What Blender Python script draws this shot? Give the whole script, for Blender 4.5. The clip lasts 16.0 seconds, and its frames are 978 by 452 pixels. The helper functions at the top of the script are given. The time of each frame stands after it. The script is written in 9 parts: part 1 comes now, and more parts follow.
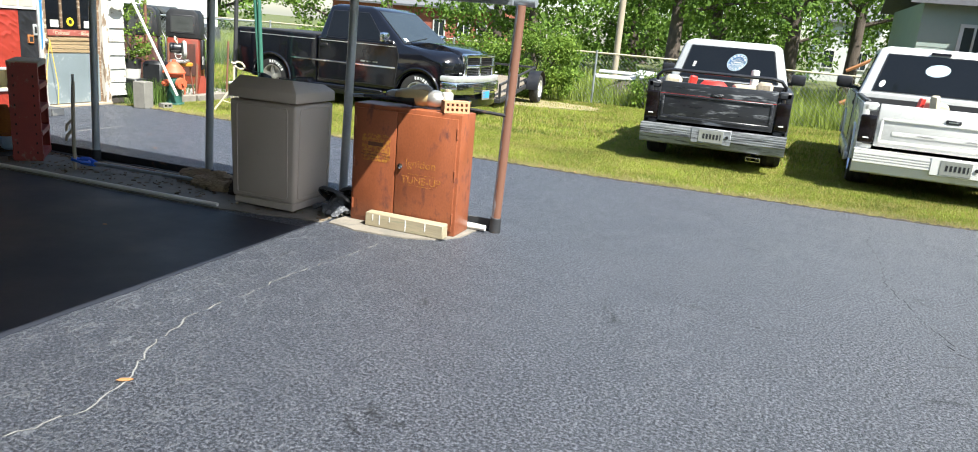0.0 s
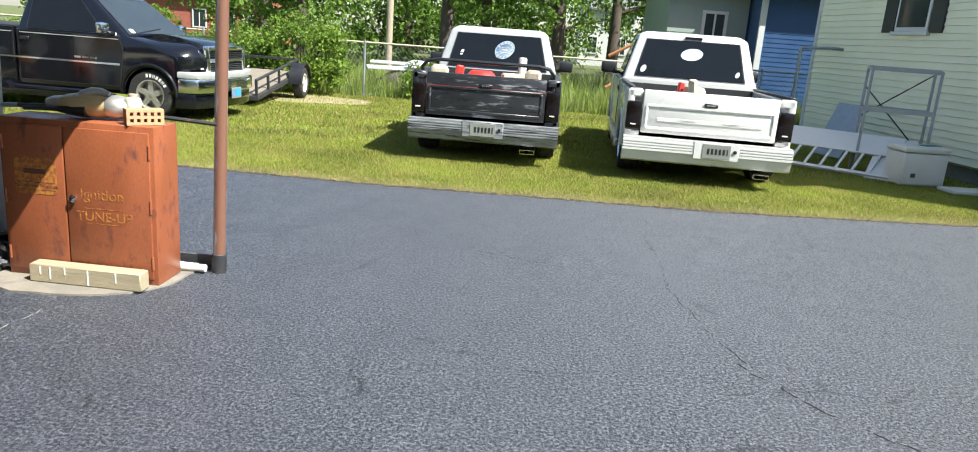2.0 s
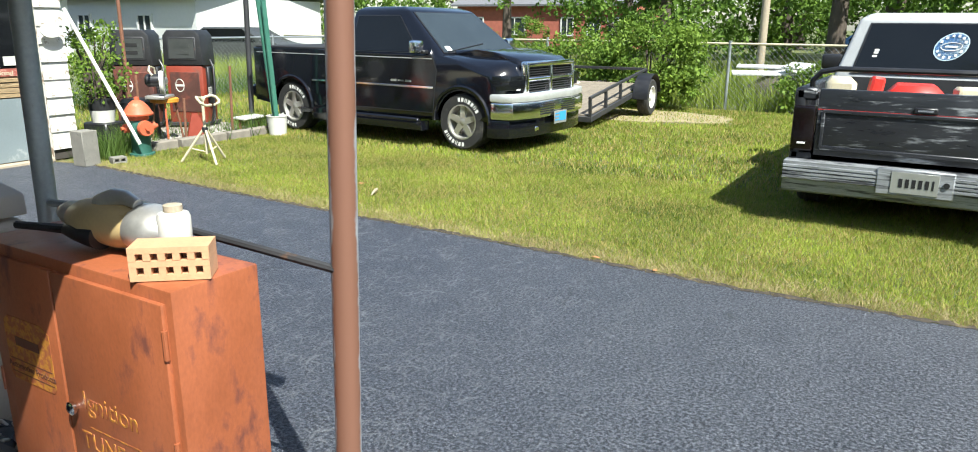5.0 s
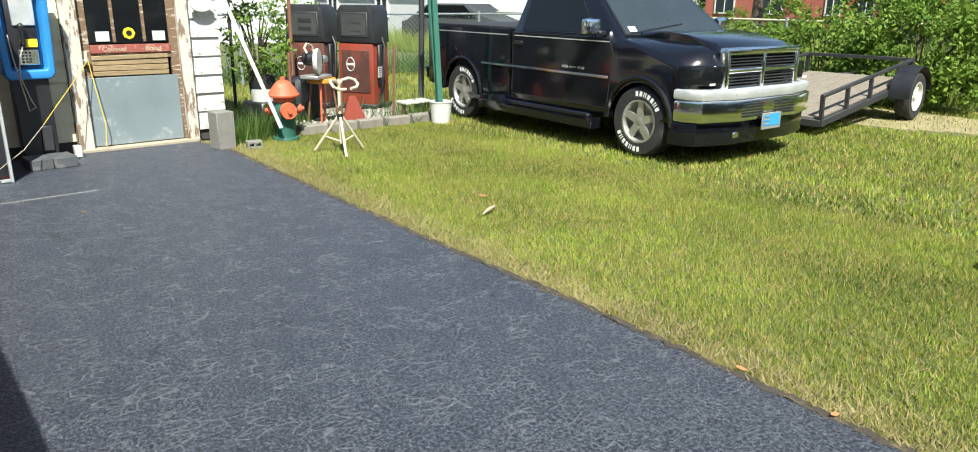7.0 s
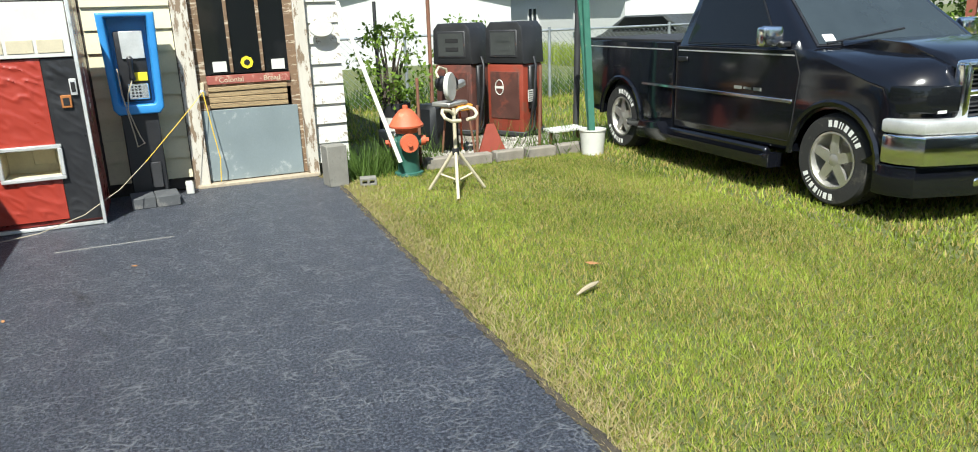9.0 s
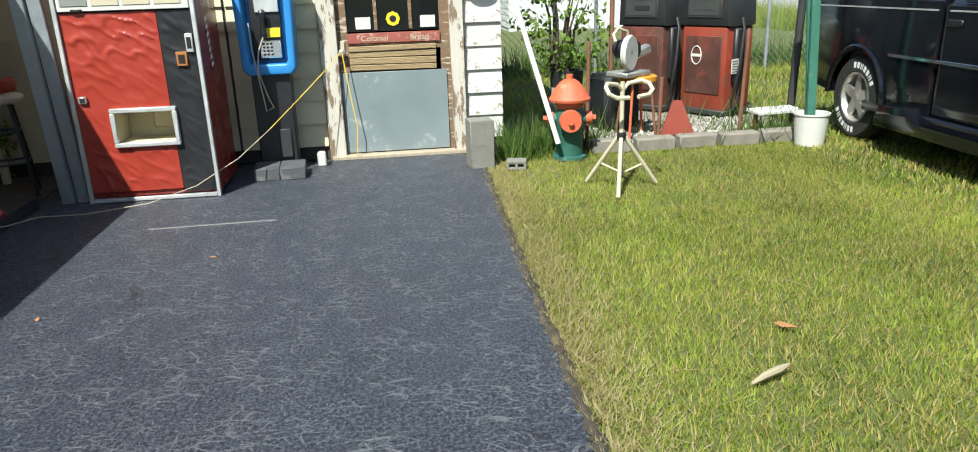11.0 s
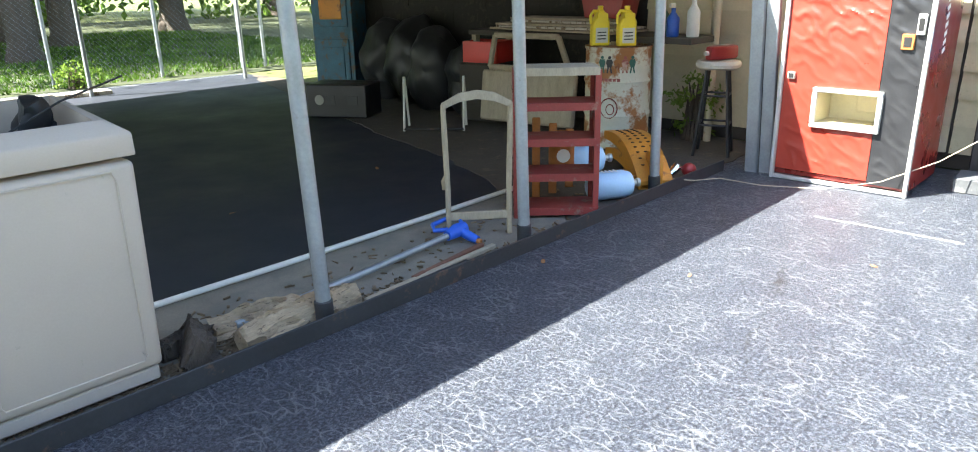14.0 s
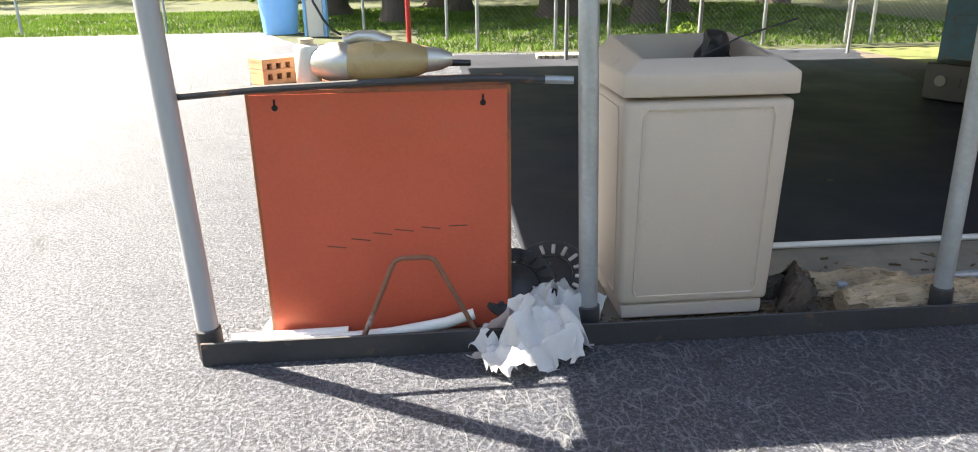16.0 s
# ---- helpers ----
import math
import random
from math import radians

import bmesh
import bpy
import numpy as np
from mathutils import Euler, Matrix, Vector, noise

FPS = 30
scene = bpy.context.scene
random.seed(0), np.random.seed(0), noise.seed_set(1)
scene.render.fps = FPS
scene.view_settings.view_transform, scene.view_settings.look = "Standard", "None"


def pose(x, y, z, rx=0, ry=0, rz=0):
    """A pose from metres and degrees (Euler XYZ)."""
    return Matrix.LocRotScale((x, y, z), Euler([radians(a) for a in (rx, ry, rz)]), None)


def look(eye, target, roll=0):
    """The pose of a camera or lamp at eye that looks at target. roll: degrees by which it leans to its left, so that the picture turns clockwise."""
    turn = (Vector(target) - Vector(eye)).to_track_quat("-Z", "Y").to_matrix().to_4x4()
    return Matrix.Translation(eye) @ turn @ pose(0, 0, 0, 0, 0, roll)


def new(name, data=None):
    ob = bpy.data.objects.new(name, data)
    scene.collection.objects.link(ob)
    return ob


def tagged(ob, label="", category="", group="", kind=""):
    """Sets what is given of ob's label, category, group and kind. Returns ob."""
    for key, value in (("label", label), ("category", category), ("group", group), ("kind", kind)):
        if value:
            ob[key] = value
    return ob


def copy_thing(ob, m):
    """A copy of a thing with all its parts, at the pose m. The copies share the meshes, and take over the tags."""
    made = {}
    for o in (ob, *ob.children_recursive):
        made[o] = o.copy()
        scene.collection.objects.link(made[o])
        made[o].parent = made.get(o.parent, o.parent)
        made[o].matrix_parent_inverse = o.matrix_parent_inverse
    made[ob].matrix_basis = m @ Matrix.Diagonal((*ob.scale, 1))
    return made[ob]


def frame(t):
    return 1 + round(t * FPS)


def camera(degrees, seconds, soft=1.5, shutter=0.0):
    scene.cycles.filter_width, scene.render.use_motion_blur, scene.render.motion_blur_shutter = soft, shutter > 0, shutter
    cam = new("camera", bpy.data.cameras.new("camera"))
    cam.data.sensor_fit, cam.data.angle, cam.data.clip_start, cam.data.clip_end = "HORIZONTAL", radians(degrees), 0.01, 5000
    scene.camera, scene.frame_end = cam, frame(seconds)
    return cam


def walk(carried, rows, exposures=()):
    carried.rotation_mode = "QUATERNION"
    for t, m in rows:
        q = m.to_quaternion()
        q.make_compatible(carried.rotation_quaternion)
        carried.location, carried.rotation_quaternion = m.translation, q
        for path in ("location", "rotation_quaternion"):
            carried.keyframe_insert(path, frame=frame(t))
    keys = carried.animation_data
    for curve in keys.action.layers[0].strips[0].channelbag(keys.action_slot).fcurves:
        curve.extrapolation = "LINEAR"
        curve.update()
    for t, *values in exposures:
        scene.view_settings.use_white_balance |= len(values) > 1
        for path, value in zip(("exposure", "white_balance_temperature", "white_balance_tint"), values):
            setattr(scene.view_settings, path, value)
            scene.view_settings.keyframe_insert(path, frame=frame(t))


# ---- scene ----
cam = camera(66.9, 16.0, soft=1.0)
PATH = [
    (0, (0.381, -0.215, 1.583), (-0.253, 1.613, 1.075), 5.0),
    (0.5, (0.341, -0.101, 1.545), (-0.03, 1.786, 0.995), 3.7),
    (1, (0.384, 0.14, 1.525), (0.102, 2.058, 1.032), 4.1),
    (1.5, (0.447, 0.469, 1.554), (0.152, 2.38, 1.044), 4.9),
    (2, (0.456, 0.88, 1.585), (0.358, 2.817, 1.095), 4.3),
    (2.5, (0.489, 1.274, 1.573), (0.248, 3.197, 1.08), 4.1),
    (3, (0.378, 1.765, 1.585), (-0.229, 3.591, 1.04), 0.8),
    (3.5, (0.278, 2.267, 1.584), (-0.317, 4.091, 1.018), -0.1),
    (4, (0.205, 2.753, 1.572), (-0.632, 4.489, 1.036), 0.3),
    (4.2, (0.108, 2.971, 1.576), (-0.78, 4.68, 1.038), 0.8),
    (6.3, (-0.207, 5.186, 1.643), (-1.477, 6.639, 1.118), -1.1),
    (6.5, (-0.237, 5.358, 1.621), (-1.605, 6.685, 1.014), -0.0),
    (7, (-0.514, 5.761, 1.578), (-1.972, 6.999, 0.994), 0.7),
    (7.5, (-0.718, 6.136, 1.611), (-2.259, 7.274, 1.039), -0.9),
    (8, (-0.81, 6.49, 1.634), (-2.508, 7.36, 1.034), 0.4),
    (8.2, (-0.882, 6.652, 1.625), (-2.609, 7.482, 1.052), -0.5),
    (10.3, (-1.99, 7.855, 1.462), (-3.816, 8.373, 0.829), -2.6),
    (10.5, (-2.113, 7.918, 1.465), (-3.97, 8.316, 0.836), -2.1),
    (11, (-2.397, 7.978, 1.451), (-4.284, 8.219, 0.832), -1.9),
    (11.5, (-2.598, 8.007, 1.458), (-4.489, 8.089, 0.814), -2.4),
    (12, (-2.691, 8.069, 1.459), (-4.576, 7.902, 0.812), -1.6),
    (12.5, (-2.723, 8.036, 1.453), (-4.564, 7.611, 0.796), -2.8),
    (13, (-2.703, 7.974, 1.433), (-4.459, 7.257, 0.798), -2.3),
    (13.5, (-2.689, 7.94, 1.454), (-4.289, 6.922, 0.818), -1.7),
    (14, (-2.648, 7.904, 1.466), (-4.024, 6.6, 0.829), -1.2),
    (14.5, (-2.61, 7.852, 1.467), (-3.767, 6.356, 0.82), -1.1),
    (15, (-2.572, 7.817, 1.472), (-3.459, 6.155, 0.799), -0.9),
    (15.5, (-2.471, 7.817, 1.426), (-2.958, 6.005, 0.735), -1.9),
    (16, (-2.311, 7.82, 1.355), (-2.466, 5.941, 0.688), -0.8),
]
EXPOSURES = [(0, 1.58, 6500, 9), (2, 1.5, 6500, 9), (3, 1.4, 6500, 8), (4, 1.4, 6400, 6), (7, 1.2, 6500, 6), (11, 1.0, 6400, 4), (12.5, 1.2, 6400, 3), (13, 1.78, 6400, 4), (13.5, 2.5, 6500, 5), (14, 3.2, 6700, 7), (14.5, 3.5, 7200, 9), (15.5, 3.5, 7700, 12), (16, 2.75, 7800, 13)]
walk(cam, [(t, look(eye, target, roll)) for t, eye, target, roll in PATH], EXPOSURES)

# ---- light ----
SUN_WAY = Vector((1.04, -0.575, 1.55)).normalized()
world = bpy.data.worlds.new("sky")
scene.world = world
world.use_nodes = True
_n = world.node_tree.nodes
_sky = _n.new("ShaderNodeTexSky")
_sky.sky_type, _sky.sun_disc = "NISHITA", False
_sky.sun_elevation, _sky.sun_rotation = math.asin(SUN_WAY.z), math.atan2(SUN_WAY.x, SUN_WAY.y)
_n["Background"].inputs["Strength"].default_value = 0.085
world.node_tree.links.new(_sky.outputs[0], _n["Background"].inputs["Color"])
sun = new("sun", bpy.data.lights.new("sun", "SUN"))
sun.data.energy, sun.data.angle, sun.data.color = 4.6, radians(0.53), (0.985, 0.985, 0.935)
sun.matrix_world = look(SUN_WAY * 60, (0, 0, 0))


# ---- materials ----
def _tex(nt, kind, scale, vec, detail=6.0, rough=0.6):
    n = nt.nodes.new(kind)
    n.inputs["Scale"].default_value = scale
    if "Detail" in n.inputs:
        n.inputs["Detail"].default_value = detail
        n.inputs["Roughness"].default_value = rough
    nt.links.new(vec, n.inputs["Vector"])
    return n


def _ramp(nt, fac, stops):
    n = nt.nodes.new("ShaderNodeValToRGB")
    e = n.color_ramp.elements
    while len(e) < len(stops):
        e.new(0.5)
    for el, (p, c) in zip(e, stops):
        el.position = p
        el.color = c if len(c) == 4 else (*c, 1)
    nt.links.new(fac, n.inputs[0])
    return n.outputs[0]


def _mix(nt, fac, a, b, blend="MIX"):
    n = nt.nodes.new("ShaderNodeMix")
    n.data_type, n.blend_type = "RGBA", blend
    for sock, v in ((n.inputs[0], fac), (n.inputs[6], a), (n.inputs[7], b)):
        if hasattr(v, "is_linked"):
            nt.links.new(v, sock)
        else:
            sock.default_value = v if not isinstance(v, tuple) else (*v[:3], 1)
    return n.outputs[2]


def _bump(nt, height, strength, dist, before=None):
    n = nt.nodes.new("ShaderNodeBump")
    n.inputs["Strength"].default_value, n.inputs["Distance"].default_value = strength, dist
    nt.links.new(height, n.inputs["Height"])
    if before is not None:
        nt.links.new(before, n.inputs["Normal"])
    return n.outputs[0]


def blank(name, space="Object", stretch=(1, 1, 1)):
    m = bpy.data.materials.new(name)
    m.use_nodes = True
    nt = m.node_tree
    b = nt.nodes["Principled BSDF"]
    tc = nt.nodes.new("ShaderNodeTexCoord")
    mp = nt.nodes.new("ShaderNodeMapping")
    mp.inputs["Scale"].default_value = stretch
    if space == "World":
        g = nt.nodes.new("ShaderNodeNewGeometry")
        nt.links.new(g.outputs["Position"], mp.inputs["Vector"])
    else:
        nt.links.new(tc.outputs["Object"], mp.inputs["Vector"])
    return m, nt, b, mp.outputs[0]


def mat(name, base, rough=0.6, metal=0.0, var=0.18, scale=6.0, fine=90.0, bump=0.15, depth=0.002, wear=None, wear_at=0.62, wear_scale=9.0,
        stretch=(1, 1, 1), space="Object", spec=0.5, coat=0.0, random=0.0, rough_var=0.12, wear_soft=0.04):
    """A surface of one base colour with broad and fine variation, optional patches of wear and fine relief."""
    m, nt, b, vec = blank(name, space, stretch)
    broad = _tex(nt, "ShaderNodeTexNoise", scale, vec, 5)
    grain = _tex(nt, "ShaderNodeTexNoise", fine, vec, 3)
    dark = tuple(c * (1 - var) for c in base)
    light = tuple(min(1, c * (1 + var)) for c in base)
    col = _ramp(nt, broad.outputs[0], [(0.3, dark), (0.7, light)])
    col = _mix(nt, 0.35, col, _ramp(nt, grain.outputs[0], [(0.3, dark), (0.7, light)]))
    if random:
        info = nt.nodes.new("ShaderNodeObjectInfo")
        hsv = nt.nodes.new("ShaderNodeHueSaturation")
        mr = nt.nodes.new("ShaderNodeMapRange")
        mr.inputs[3].default_value, mr.inputs[4].default_value = 1 - random, 1 + random
        nt.links.new(info.outputs["Random"], mr.inputs[0])
        nt.links.new(mr.outputs[0], hsv.inputs["Value"])
        nt.links.new(col, hsv.inputs["Color"])
        col = hsv.outputs[0]
    if wear:
        w = _tex(nt, "ShaderNodeTexNoise", wear_scale, vec, 8, 0.68)
        col = _mix(nt, _ramp(nt, w.outputs[0], [(wear_at - wear_soft, (0, 0, 0)), (wear_at + wear_soft, (1, 1, 1))]), col, wear)
    nt.links.new(col, b.inputs["Base Color"])
    rr = _ramp(nt, broad.outputs[0], [(0.3, (max(0.02, rough - rough_var),) * 3), (0.7, (min(1, rough + rough_var),) * 3)])
    nt.links.new(rr, b.inputs["Roughness"])
    b.inputs["Metallic"].default_value = metal
    b.inputs["Specular IOR Level"].default_value = spec
    b.inputs["Coat Weight"].default_value = coat
    b.inputs["Coat Roughness"].default_value = 0.08
    if bump:
        nt.links.new(_bump(nt, grain.outputs[0], bump, depth), b.inputs["Normal"])
    return m


def asphalt_material():
    m, nt, b, vec = blank("sealed_asphalt", "World")
    warp = _tex(nt, "ShaderNodeTexNoise", 5.0, vec, 1)
    sh = nt.nodes.new("ShaderNodeVectorMath")
    sh.operation = "MULTIPLY_ADD"
    sh.inputs[1].default_value = (0.09, 0.09, 0)
    nt.links.new(warp.outputs["Color"], sh.inputs[0])
    nt.links.new(vec, sh.inputs[2])
    # web of fine raised ridges, longer along y
    mp = nt.nodes.new("ShaderNodeMapping")
    mp.inputs["Scale"].default_value = (1.5, 0.72, 1)
    nt.links.new(sh.outputs[0], mp.inputs["Vector"])
    web = _tex(nt, "ShaderNodeTexVoronoi", 14.0, mp.outputs[0])
    web.feature = "DISTANCE_TO_EDGE"
    # open cracks wander much more than the ridges
    roam = _tex(nt, "ShaderNodeTexNoise", 2.2, vec, 3, 0.5)
    far = nt.nodes.new("ShaderNodeVectorMath")
    far.operation = "MULTIPLY_ADD"
    far.inputs[1].default_value = (0.40, 0.40, 0)
    nt.links.new(roam.outputs["Color"], far.inputs[0])
    nt.links.new(vec, far.inputs[2])
    wide = _tex(nt, "ShaderNodeTexVoronoi", 0.62, far.outputs[0])
    wide.feature = "DISTANCE_TO_EDGE"
    hair = _tex(nt, "ShaderNodeTexVoronoi", 2.3, far.outputs[0])
    hair.feature = "DISTANCE_TO_EDGE"
    where = _tex(nt, "ShaderNodeTexNoise", 0.45, vec, 3)
    gap = _tex(nt, "ShaderNodeTexNoise", 5.0, vec, 4)
    rare = _tex(nt, "ShaderNodeTexNoise", 1.7, vec, 5, 0.65)
    sx = nt.nodes.new("ShaderNodeSeparateXYZ")
    nt.links.new(vec, sx.inputs[0])
    west = nt.nodes.new("ShaderNodeMapRange")
    west.inputs[1].default_value, west.inputs[2].default_value, west.inputs[3].default_value, west.inputs[4].default_value = -0.4, -2.6, 0.0, 1.0
    nt.links.new(sx.outputs[0], west.inputs[0])
    zone = _mix(nt, 1.0, _ramp(nt, where.outputs[0], [(0.50, (0.0,) * 3), (0.66, (1, 1, 1))]), west.outputs[0], "LIGHTEN")
    line = _ramp(nt, web.outputs[0], [(0.0, (1, 1, 1)), (0.010, (1, 1, 1)), (0.026, (0, 0, 0))])
    line = _mix(nt, 1.0, line, zone, "MULTIPLY")
    line = _mix(nt, 1.0, line, _ramp(nt, gap.outputs[0], [(0.46, (0, 0, 0)), (0.53, (1, 1, 1))]), "MULTIPLY")
    big = _ramp(nt, wide.outputs[0], [(0.0, (1, 1, 1)), (0.002, (1, 1, 1)), (0.005, (0, 0, 0))])
    big = _mix(nt, 1.0, big, _ramp(nt, rare.outputs[0], [(0.55, (0, 0, 0)), (0.61, (0.8,) * 3)]), "MULTIPLY")
    thin = _ramp(nt, hair.outputs[0], [(0.0, (1, 1, 1)), (0.004, (1, 1, 1)), (0.009, (0, 0, 0))])
    thin = _mix(nt, 1.0, thin, _ramp(nt, rare.outputs[0], [(0.63, (0, 0, 0)), (0.69, (0.4,) * 3)]), "MULTIPLY")
    big = _mix(nt, 1.0, big, thin, "LIGHTEN")
    stone = _tex(nt, "ShaderNodeTexVoronoi", 62.0, vec)
    grit = _tex(nt, "ShaderNodeTexNoise", 62.0, vec, 5, 0.8)
    pits = _tex(nt, "ShaderNodeTexNoise", 34.0, vec, 5, 0.8)
    spark = _tex(nt, "ShaderNodeTexNoise", 95.0, vec, 2, 0.6)
    broad = _tex(nt, "ShaderNodeTexNoise", 0.8, vec, 6)
    worked = _tex(nt, "ShaderNodeTexNoise", 2.6, vec, 5, 0.7)
    # fresh thick sealer to the west, worn thinner to the east
    fresh = _ramp(nt, broad.outputs[0], [(0.3, (0.030, 0.036, 0.055)), (0.7, (0.048, 0.056, 0.083))])
    fresh = _mix(nt, 0.72, fresh, _ramp(nt, grit.outputs[0], [(0.42, (0.004, 0.005, 0.009)), (0.5, (0.030, 0.038, 0.062)), (0.59, (0.185, 0.20, 0.235))]))
    worn = _ramp(nt, broad.outputs[0], [(0.3, (0.058, 0.063, 0.078)), (0.7, (0.085, 0.090, 0.107))])
    worn = _mix(nt, 0.85, worn, _ramp(nt, grit.outputs[0], [(0.42, (0.010, 0.011, 0.014)), (0.5, (0.068, 0.073, 0.088)), (0.58, (0.30, 0.31, 0.335))]))
    thick = nt.nodes.new("ShaderNodeMapRange")
    thick.inputs[1].default_value, thick.inputs[2].default_value, thick.inputs[3].default_value, thick.inputs[4].default_value = 1.6, -3.4, 0.0, 1.0
    nt.links.new(sx.outputs[0], thick.inputs[0])
    col = _mix(nt, thick.outputs[0], worn, fresh)
    # patches where more bare stone shows through
    bare = _mix(nt, 1.0, _ramp(nt, spark.outputs[0], [(0.60, (0, 0, 0)), (0.66, (1, 1, 1))]), _ramp(nt, worked.outputs[0], [(0.40, (0.15,) * 3), (0.62, (0.85,) * 3)]), "MULTIPLY")
    col = _mix(nt, bare, col, (0.33, 0.34, 0.355))
    col = _mix(nt, _ramp(nt, pits.outputs[0], [(0.33, (1, 1, 1)), (0.40, (0, 0, 0))]), col, (0.008, 0.008, 0.010))
    col = _mix(nt, _mix(nt, 1.0, line, (0.66, 0.66, 0.66), "MULTIPLY"), col, (0.25, 0.262, 0.28))
    col = _mix(nt, big, col, (0.007, 0.007, 0.008))
    nt.links.new(col, b.inputs["Base Color"])
    nt.links.new(_ramp(nt, worked.outputs[0], [(0.3, (0.38,) * 3), (0.7, (0.52,) * 3)]), b.inputs["Roughness"])
    b.inputs["Specular IOR Level"].default_value = 0.65
    n1 = _bump(nt, stone.outputs["Distance"], 0.9, 0.012)
    n2 = _bump(nt, grit.outputs[0], 0.9, 0.014, n1)
    n3 = _bump(nt, line, 0.9, 0.014, n2)
    nt.links.new(n3, b.inputs["Normal"])
    return m


def ground_material():
    """Soil and thatch under the grass."""
    m, nt, b, vec = blank("lawn_soil", "World")
    a = _tex(nt, "ShaderNodeTexNoise", 0.6, vec, 7)
    c = _tex(nt, "ShaderNodeTexNoise", 26.0, vec, 5, 0.7)
    col = _ramp(nt, a.outputs[0], [(0.3, (0.075, 0.10, 0.020)), (0.55, (0.115, 0.13, 0.032)), (0.75, (0.18, 0.155, 0.07))])
    col = _mix(nt, 0.55, col, _ramp(nt, c.outputs[0], [(0.3, (0.018, 0.026, 0.007)), (0.6, (0.10, 0.115, 0.033)), (0.8, (0.26, 0.22, 0.11))]))
    nt.links.new(col, b.inputs["Base Color"])
    b.inputs["Roughness"].default_value = 0.95
    nt.links.new(_bump(nt, c.outputs[0], 0.8, 0.02), b.inputs["Normal"])
    return m


def leaf_material(name, dark, light, space="Object", dry=None):
    """Foliage: each leaf or blade has its own shade, some light passes through."""
    m, nt, b, vec = blank(name, space)
    g = nt.nodes.new("ShaderNodeNewGeometry")
    n = _tex(nt, "ShaderNodeTexNoise", 0.7, vec, 4)
    col = _mix(nt, 0.5, _ramp(nt, g.outputs["Random Per Island"], [(0.0, dark), (1.0, light)]), _ramp(nt, n.outputs[0], [(0.35, dark), (0.65, light)]))
    if dry:
        # dead blades, thicker in patches
        patchy = _tex(nt, "ShaderNodeTexNoise", 1.3, vec, 5, 0.65)
        much = nt.nodes.new("ShaderNodeMath")
        much.operation = "MULTIPLY_ADD"
        much.inputs[1].default_value = 1.15
        much.inputs[2].default_value = -0.29
        nt.links.new(patchy.outputs[0], much.inputs[0])
        less = nt.nodes.new("ShaderNodeMath")
        less.operation = "LESS_THAN"
        odd = nt.nodes.new("ShaderNodeMath")
        odd.operation = "FRACT"
        times = nt.nodes.new("ShaderNodeMath")
        times.operation = "MULTIPLY"
        times.inputs[1].default_value = 17.3
        nt.links.new(g.outputs["Random Per Island"], times.inputs[0])
        nt.links.new(times.outputs[0], odd.inputs[0])
        nt.links.new(odd.outputs[0], less.inputs[0])
        nt.links.new(much.outputs[0], less.inputs[1])
        col = _mix(nt, less.outputs[0], col, dry)
    nt.links.new(col, b.inputs["Base Color"])
    b.inputs["Roughness"].default_value = 0.6
    b.inputs["Specular IOR Level"].default_value = 0.25
    t = nt.nodes.new("ShaderNodeBsdfTranslucent")
    nt.links.new(col, t.inputs["Color"])
    mx = nt.nodes.new("ShaderNodeMixShader")
    mx.inputs[0].default_value = 0.38
    nt.links.new(b.outputs[0], mx.inputs[1])
    nt.links.new(t.outputs[0], mx.inputs[2])
    nt.links.new(mx.outputs[0], nt.nodes["Material Output"].inputs["Surface"])
    return m


def glass_material(name, tint, rough=0.03):
    m, nt, b, vec = blank(name)
    n = _tex(nt, "ShaderNodeTexNoise", 3.0, vec, 4)
    nt.links.new(_ramp(nt, n.outputs[0], [(0.3, tuple(c * 0.8 for c in tint)), (0.7, tint)]), b.inputs["Base Color"])
    nt.links.new(_ramp(nt, n.outputs[0], [(0.3, (rough,) * 3), (0.8, (rough + 0.08,) * 3)]), b.inputs["Roughness"])
    b.inputs["Specular IOR Level"].default_value = 0.35
    return m


def clear_glass(name):
    m, nt, b, vec = blank(name)
    n = _tex(nt, "ShaderNodeTexNoise", 5.0, vec, 4)
    nt.links.new(_ramp(nt, n.outputs[0], [(0.3, (0.02,) * 3), (0.8, (0.12,) * 3)]), b.inputs["Roughness"])
    b.inputs["Transmission Weight"].default_value = 1.0
    b.inputs["Base Color"].default_value = (0.75, 0.82, 0.82, 1)
    b.inputs["IOR"].default_value = 1.45
    return m


M = {}
M["asphalt"] = asphalt_material()
M["soil"] = ground_material()
M["grass"] = leaf_material("grass_blades", (0.050, 0.085, 0.010), (0.41, 0.485, 0.070), "World", (0.40, 0.32, 0.11))
M["tall_grass"] = leaf_material("tall_grass_blades", (0.12, 0.18, 0.025), (0.38, 0.44, 0.09), "World")
# darker version of the lawn blades, with tree shade put into the colour
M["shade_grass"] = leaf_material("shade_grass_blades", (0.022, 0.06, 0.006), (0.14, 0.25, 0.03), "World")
M["smooth_dark_asphalt"] = mat("smooth_black_asphalt", (0.023, 0.026, 0.036), 0.6, var=0.3, scale=1.2, fine=120, bump=0.25, depth=0.002, space="World", wear=(0.028, 0.029, 0.034), wear_at=0.62, wear_scale=2.0, spec=0.3)
M["bark_chip"] = leaf_material("bark_chips", (0.10, 0.07, 0.045), (0.34, 0.25, 0.16), "World")
